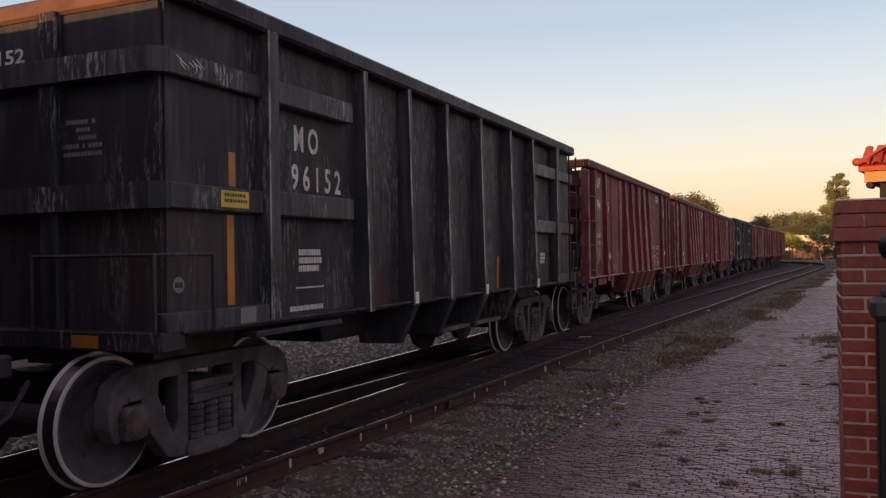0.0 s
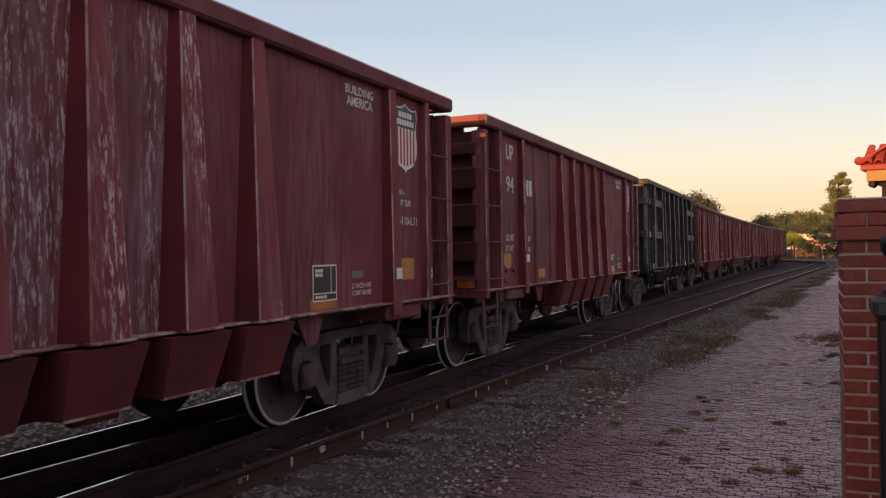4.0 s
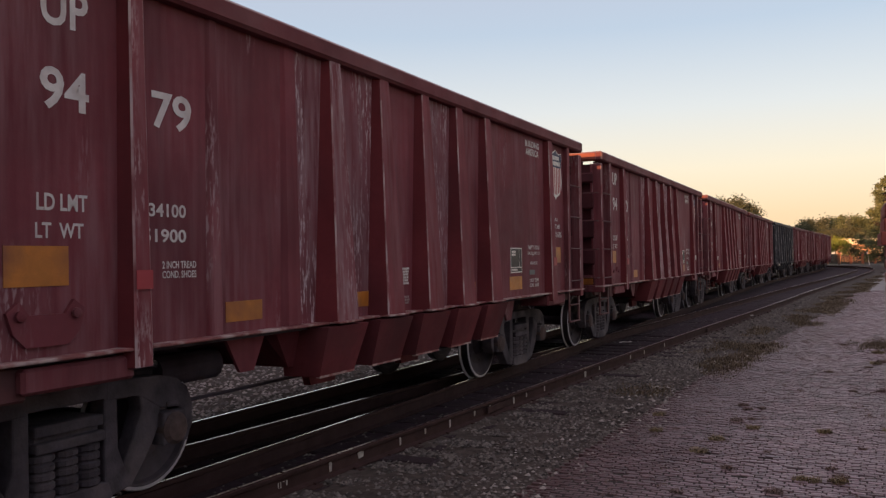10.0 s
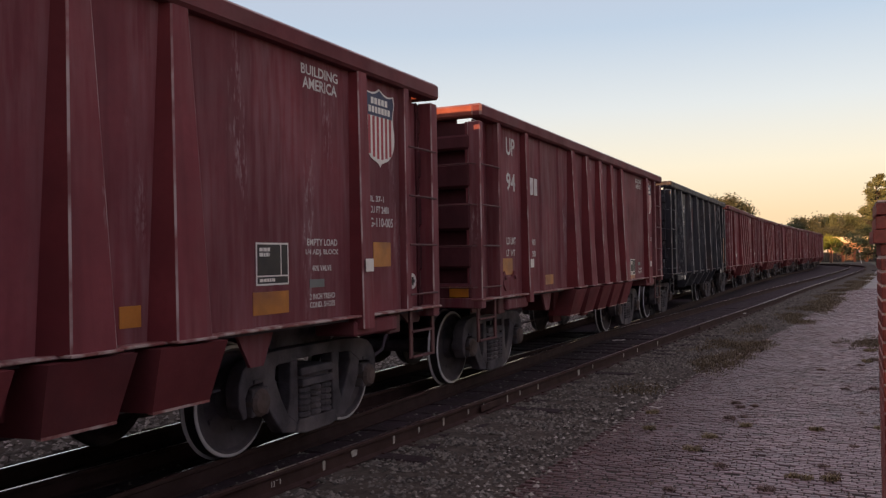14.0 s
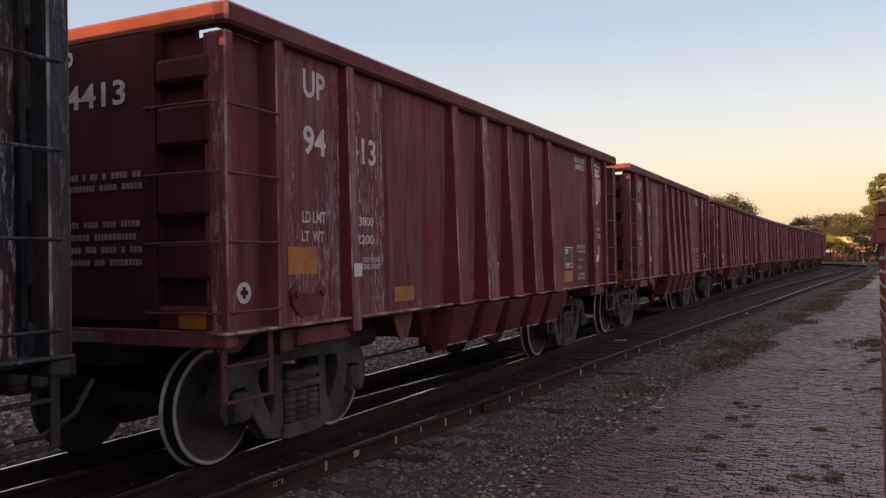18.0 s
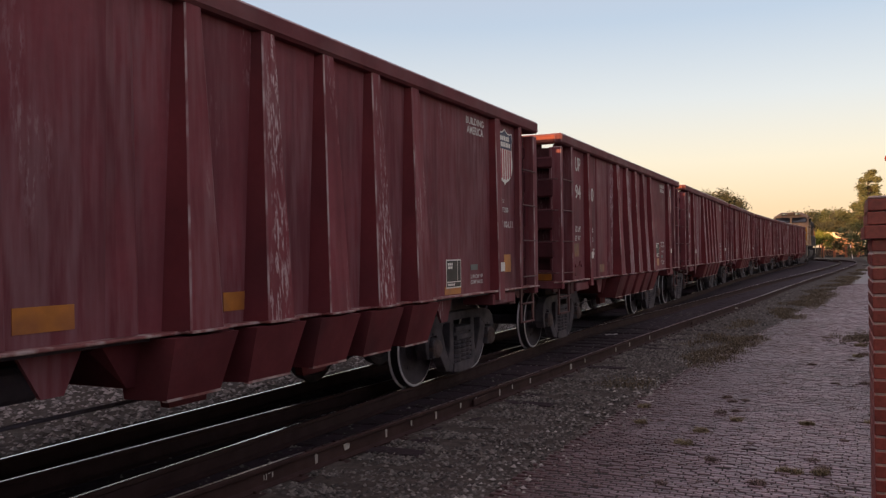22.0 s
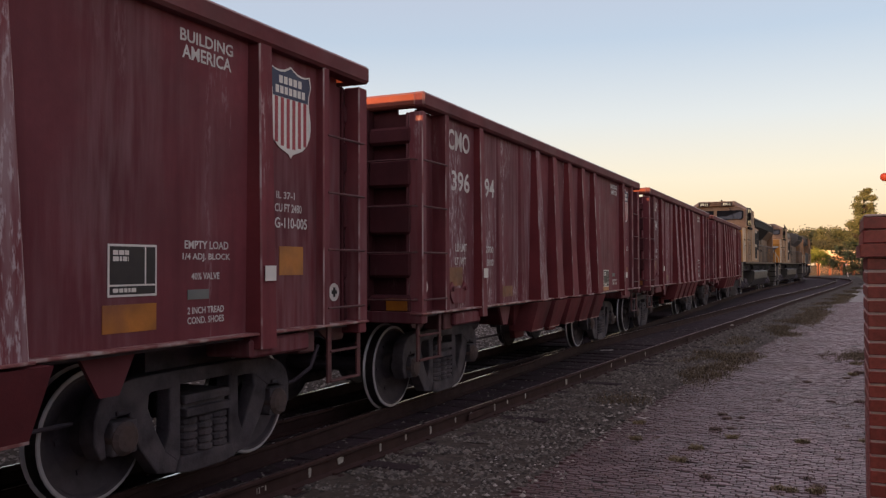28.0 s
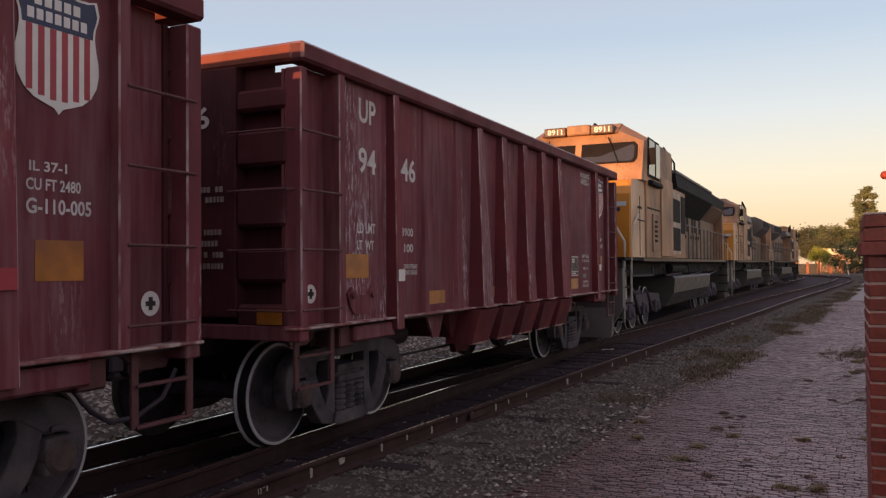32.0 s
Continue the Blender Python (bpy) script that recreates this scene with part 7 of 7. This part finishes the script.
SL = math.sqrt(1 + PITCH * PITCH)


def tile_bm(r=0.048, length=0.40):
    """A barrel tile, open below, along +y."""
    bm = B()
    n = 6
    ring = [[bm.verts.new((rr_ * math.cos(math.pi * k / n), yy, rr_ * math.sin(math.pi * k / n) * 0.75)) for k in range(n + 1)] for yy, rr_ in ((0, r), (length, r * 0.82))]
    inner = [bm.verts.new(((r - 0.018) * math.cos(math.pi * k / n), 0, (r - 0.018) * math.sin(math.pi * k / n) * 0.75)) for k in range(n + 1)]
    for k in range(n):
        bm.faces.new((ring[0][k], ring[0][k + 1], ring[1][k + 1], ring[1][k]))
        bm.faces.new((inner[k], inner[k + 1], ring[0][k + 1], ring[0][k]))
    bmesh.ops.recalc_face_normals(bm, faces=list(bm.faces))
    return bm


tile_me = bpy.data.meshes.new("tile")
tb = tile_bm()
tb.to_mesh(tile_me)
tb.free()
tile_me.materials.append(TILE)
ang = math.atan(PITCH)
for row in range(8):
    run = row * 0.36 / SL
    for col in range(27):
        x = EX + 0.07 + col * 0.11
        if x - EX > run + 0.02 and x < EX + 3.0:
            o = new("tile", tile_me)
            o.parent = roof_ob
            o.location, o.rotation_euler = (x, EY - 0.03 + run, EZ + run * PITCH + 0.02), (ang, 0, 0)
    for col in range(20):
        y = EY + 0.07 + col * 0.11
        if y - EY > run + 0.02:
            o = new("tile", tile_me)
            o.parent = roof_ob
            o.location, o.rotation_euler = (EX - 0.03 + run, y, EZ + run * PITCH + 0.02), (ang, 0, -math.pi / 2)
hip = math.atan(PITCH / math.sqrt(2))
for k in range(9):
    o = new("ridge_tile", tile_me)
    o.parent = roof_ob
    d = k * 0.34 * math.cos(hip)
    o.location = (EX - 0.02 + d * 0.7071, EY - 0.02 + d * 0.7071, EZ + 0.03 + k * 0.34 * math.sin(hip))
    o.rotation_euler = (Matrix.Rotation(-math.pi / 4, 3, "Z") @ Matrix.Rotation(hip, 3, "X")).to_euler()
prof = [(-0.045 * math.cos(a), 0.045 * math.sin(a) + 0.002) for a in np.linspace(0, math.pi, 9)]
part("hip_end_tile", lathe(B(), "z", (EX - 0.01, EY - 0.01, EZ + 0.05), [(float(a), float(b)) for a, b in prof], 16), TILE, roof_ob, smooth=True)
part("fascia", bx(B(), EX + 0.05, EX + EW - 0.05, EY + 0.05, EY + 0.09, EZ - 0.17, EZ - 0.05, 0.005), FASCIA, shelter, "ochre painted fascia board")
part("fascia", bx(B(), EX + 0.05, EX + 0.09, EY + 0.09, EY + ED - 0.05, EZ - 0.17, EZ - 0.05, 0.005), FASCIA, shelter)
part("gutter_end", lathe(B(), "y", (EX + 0.10, EY + 0.03, EZ - 0.20), [(0, 0.035), (0.2, 0.035)], 10), SOFFIT, shelter)
part("soffit_beam", bx(B(), EX + 0.18, EX + EW - 0.18, EY + 0.16, EY + 0.30, EZ - 0.36, EZ - 0.17, 0.01), SOFFIT, shelter)
part("soffit_beam", bx(B(), EX + 0.18, EX + 0.32, EY + 0.30, EY + ED - 0.2, EZ - 0.36, EZ - 0.17, 0.01), SOFFIT, shelter)
for x, y in ((EX + 1.1, EY + 0.6), (EX + 1.1, EY + 4.2), (EX + 6.8, EY + 0.6), (EX + 6.8, EY + 4.2)):
    part("post", bx(B(), x, x + 0.2, y, y + 0.2, PAVE_Z - 0.01, EZ - 0.17, 0.012), SOFFIT, shelter)

shelter.matrix_world = pose(EX, EY, 0, 0, 0, -12) @ pose(-EX, -EY, 0)      # stands askew to the track
# plain station wall that closes the place behind and beside the camera
WALL = mat("station_brick_wall", (0.17, 0.05, 0.04), 0.8, vary=0.25, scale=3, bump=0.3, bscale=20)
wall = part("wall_station", bx(B(), 7.0, 7.3, -14, 3.4, -0.3, 3.6), WALL)
tagged(wall, "plain red brick station wall behind the viewer", "", "", "structure")
back = part("wall_back", bx(B(), 0.6, 7.0, -9.3, -9.0, -0.3, 3.4), WALL)
tagged(back, "plain red brick wall closing the platform behind the viewer", "", "", "structure")
eave = part("eave_station", bx(B(), 6.2, 7.8, -14.5, 3.8, 3.6, 3.8, 0.02), SOFFIT)
tagged(eave, "dark wooden eave of the station", "", "", "structure")

# ---------------------------------------------------------------- distance
LEAF = island_material("sunlit_leaves", (0.092, 0.118, 0.052), (0.240, 0.270, 0.118), 0.8)
LEAF_DARK = island_material("dark_leaves", (0.055, 0.068, 0.040), (0.140, 0.155, 0.082), 0.85)
LEAF_BUSH = island_material("yellow_green_leaves", (0.17, 0.22, 0.03), (0.38, 0.44, 0.08), 0.8)
BARK = mat("tree_bark", (0.07, 0.05, 0.035), 0.9, vary=0.3, scale=4, bump=0.5, bscale=15)


def tree(label, height, spread, style, leaf, seed, count, leaf_size):
    """Tapered trunk, limbs and a crown of many small leaves gathered in clumps."""
    r = random.Random(seed)
    t = thing("tree", label, "tree")
    bm = B()
    lean = (r.uniform(-0.3, 0.3), r.uniform(-0.3, 0.3))
    top = height * (0.92 if style == "spire" else 0.7)
    rod_pts = [(lean[0] * k / 5, lean[1] * k / 5, top * k / 5) for k in range(6)]
    rings = []
    for k, p in enumerate(rod_pts):
        q = (0.032 * height) * (1 - k / 5.6)
        rings.append([(p[0] + q * math.cos(a * 1.047), p[1] + q * math.sin(a * 1.047), p[2] - (0.1 if k == 0 else 0)) for a in range(6)])
    loft(bm, rings)
    clumps = []
    n = 70 if style == "spire" else 46
    for k in range(n):
        if style == "spire":
            u = 0.12 + 0.87 * (k / n) ** 1.1
            reach = spread * min(1.0, 1.45 * (1 - u) ** 0.75) * (0.25 + 0.85 * r.random() ** 0.7) + 0.05
            a = r.uniform(0, 6.28)
            c = Vector((reach * math.cos(a), reach * math.sin(a), height * u + r.uniform(-0.3, 0.3)))
            size = spread * (0.17 * (1 - u) + 0.10)
        else:
            a, e = r.uniform(0, 6.28), r.uniform(-0.5, 1.0)
            q = r.uniform(0.55, 1.0)
            c = Vector((spread * q * math.cos(a) * math.sqrt(1 - e * e * 0.8), spread * q * math.sin(a) * math.sqrt(1 - e * e * 0.8), height * 0.62 + e * height * 0.34 * q))
            size = spread * r.uniform(0.22, 0.38)
        clumps.append((c, size))
        if k % 3 == 0:
            z0 = max(0.15 * height, min(top, c.z - 0.25 * reach if style == "spire" else height * 0.35 + 0.2 * c.z))
            rod(bm, [(lean[0] * z0 / top, lean[1] * z0 / top, z0), tuple((c + Vector((0, 0, z0))) / 2), tuple(c)], 0.006 * height, 4)
    part("trunk", bm, BARK, t)
    vs, fs = [], []
    for k in range(count):
        c, size = clumps[k % n]
        p = c + Vector((r.gauss(0, 1), r.gauss(0, 1), r.gauss(0, 0.75))) * size * 0.55
        if p.z < height * 0.08:
            continue
        d = Vector((r.gauss(0, 1), r.gauss(0, 1), r.gauss(0, 1))).normalized()
        s = leaf_size * r.uniform(0.6, 1.4)
        u = d.orthogonal().normalized() * s
        w = d.cross(u).normalized() * s * 0.6
        b = len(vs)
        vs += [tuple(p - u), tuple(p + w), tuple(p + u), tuple(p - w)]
        fs.append((b, b + 1, b + 2, b + 3))
    me = bpy.data.meshes.new("crown")
    me.from_pydata(vs, [], fs)
    me.materials.append(leaf)
    cr = new("crown", me)
    cr.parent = t
    return t


spire = tree("tall loose-branched conifer catching warm evening sun", 11.5, 3.5, "spire", LEAF, 3, 15000, 0.13)
spire.location = (3.95, 118, -0.3)
bush = tree("small bright yellow-green tree lit by the sun", 5.6, 2.3, "round", LEAF_BUSH, 5, 4200, 0.15)
bush.location = (-1.95, 152, -0.3)
bush.scale = (0.72, 0.72, 0.82)
left_tree = tree("round leafy tree showing above the train", 14.6, 5.4, "round", LEAF_DARK, 7, 24000, 0.20)
left_tree.location = (-22.4, 186, -0.3)
left_tree.scale = (1.0, 1.0, 0.95)
oak_a = tree("broad dark tree on the skyline", 11.0, 4.8, "round", LEAF_DARK, 9, 12000, 0.22)
oak_a.location = (-8.0, 232, -0.3)
oak_b = tree("ragged golden-green tree on the skyline", 12.0, 4.2, "round", LEAF, 10, 12000, 0.22)
oak_b.location = (-2.0, 240, -0.3)
for k, (src, x, y, s) in enumerate(((oak_a, -14, 236, 0.85), (oak_b, -20, 238, 0.8), (oak_a, 2.5, 226, 0.95), (oak_b, 7.5, 236, 1.0), (oak_a, 12, 230, 1.0), (oak_b, 17, 232, 1.15), (oak_a, 22, 236, 1.1), (oak_b, 29, 230, 1.2),
                                    (oak_a, -3.5, 222, 0.72), (oak_a, 8.5, 150, 0.62), (oak_b, 12.5, 146, 0.72), (oak_a, -30, 244, 0.9), (oak_b, -42, 240, 0.95), (oak_b, 6.6, 128, 0.30))):
    o = copy_thing(src, pose(x, y, -0.3, 0, 0, 70 * k))
    o.scale = (s, s, s)
    if src is oak_b and k % 2:
        o["label"] = "leafy tree turning gold at the skyline"
# leaf masses added out of view beyond the line to block the low sun
blocker_leaves, blocker_faces = [], []
rr = random.Random(21)
# sun-blocking clumps along the line, low ones up the line, taller ones across the line to the south
blockers = [(-22 - 4 * rr.random(), -150 + 5.4 * k + rr.uniform(-2, 2), rr.uniform(5.0, 6.0), 620, 2.0, 0.55) for k in range(17)]
blockers += [(-24 - 4 * rr.random(), 8 + 5.4 * k + rr.uniform(-2, 2), rr.uniform(1.8, 2.6), 260, 2.0, 0.45) for k in range(20)]
blockers += [(-72 + 4.0 * k + rr.uniform(-1.5, 1.5), -150 - 8 * rr.random(), rr.uniform(14.0, 15.0), 1100, 2.6, 0.95) for k in range(21)]
blockers += [(-27 - 2 * rr.random(), -56 + 3.6 * k + rr.uniform(-1, 1), rr.uniform(13.0, 14.5), 900, 2.0, 0.85) for k in range(19)]
for cx, cy, ch, count, wide, leaf in blockers:
    for _ in range(count):
        p = Vector((cx + rr.gauss(0, wide), cy + rr.gauss(0, wide * 1.1), ch * rr.random() ** 0.7))
        d = Vector((rr.gauss(0, 1), rr.gauss(0, 1), rr.gauss(0, 1))).normalized()
        u = d.orthogonal().normalized() * leaf
        w = d.cross(u).normalized() * leaf * 0.64
        b = len(blocker_leaves)
        blocker_leaves += [tuple(p - u), tuple(p + w), tuple(p + u), tuple(p - w)]
        blocker_faces.append((b, b + 1, b + 2, b + 3))
stuff_mesh("far_woods", blocker_leaves, blocker_faces, LEAF_DARK, "unseen leaf masses added to block the low sun")

# fence with brick piers, low building, leaning post, plank crossing
PIER = mat("orange_brick_pier", (0.30, 0.11, 0.055), 0.8, vary=0.2, scale=3, bump=0.2)
PANEL = mat("black_fence_panel", (0.018, 0.016, 0.015), 0.6, vary=0.2, bump=0.1)
fence = thing("fence", "black iron fence panels between orange brick piers", "fence")
for k in range(13):
    x = -8.0 + k * 1.95
    part("pier", bx(B(), x - 0.22, x + 0.22, 169.8, 170.24, -0.31, 1.75, 0.02), PIER, fence)
    part("pier_cap", bx(B(), x - 0.27, x + 0.27, 169.75, 170.29, 1.75, 1.86, 0.02), PIER, fence)
    if k < 12:
        for q in range(15):
            xx = x + 0.26 + q * 0.10
            part("picket", bx(B(), xx, xx + 0.085, 169.99, 170.03, -0.28, 1.55), PANEL, fence)
        for z in (0.0, 1.35):
            part("fence_rail", bx(B(), x + 0.22, x + 1.73, 169.985, 170.035, z, z + 0.07), PANEL, fence)
PLASTER = mat("peach_plaster", (0.55, 0.33, 0.20), 0.8, vary=0.15, scale=1.5, bump=0.1)
CREAMTRIM = mat("cream_roof_trim", (0.84, 0.74, 0.50), 0.7, vary=0.15, scale=2, bump=0.05)
house = thing("low_building", "low peach-coloured building with cream flat roof edge", "building")
part("wall", bx(B(), -3.0, 5.6, 203, 213, -0.31, 3.55), PLASTER, house)
part("roof_edge", bx(B(), -3.5, 6.2, 202.4, 213.6, 3.55, 4.85, 0.05), CREAMTRIM, house)
part("roof_unit", bx(B(), 2.2, 3.4, 206, 207.5, 4.75, 5.3, 0.05), LGREY, house)
for x in (-2.2, 0.2, 3.6):
    wdw = part("window", bx(B(), x, x + 1.1, 202.94, 203.0, 1.0, 2.5), CREAMTRIM, house)
    part("pane", bx(B(), x + 0.1, x + 1.0, 202.92, 202.94, 1.1, 2.4), GLASS, wdw)
part("door", bx(B(), 1.9, 2.9, 202.94, 203.0, -0.3, 2.2), SOFFIT, house)
marker = thing("marker_post", "white leaning marker post near the tracks", "post")
part("shaft", rod(B(), [(0.0, 0, 0), (-0.35, 0, 2.2)], 0.07), CREAM, marker)
part("sign_plate", bx(B(), -0.55, -0.2, -0.02, 0.02, 1.9, 2.3), NAVY, marker)
marker.location = (2.35, 140, -0.3)
plank = part("plank_crossing", bx(B(), 0, 9.5, 0, 0.5, -0.30, -0.12, 0.02), TIE)
tagged(plank, "dark timber edge of a plank crossing", "crossing", "", "structure")
plank.location = (2.3, 88, 0)


def motions():
    for car, s0, half in CARS:
        rows = []
        for k in range(65):
            t = k * 0.5
            rows.append((t, car_pose(s0 - gone(t), half) @ pose(0, 0, 0, 0, 0, 180 if car.name in TURNED else 0)))
        walk(car, rows)
        sets = [o for o in car.children_recursive if o.name.startswith("wheelset")]
        if s0 - gone(32.0) > 75:
            continue
        ts = [0.0] + [k / 15 for k in range(1, 480) if -16 < s0 - gone(k / 15) < 75] + [32.0]
        base = gone(ts[1])
        for w in sets:
            p = w.location.copy()
            turns = []
            for i, t in enumerate(ts):
                u = ts[1] if i == 0 else ts[-2] if i == len(ts) - 1 else t
                turns.append((t, pose(p.x, p.y, p.z, (-1 if car.name in TURNED else 1) * math.degrees((gone(u) - base) / p.z))))
            walk(w, turns)


motions()
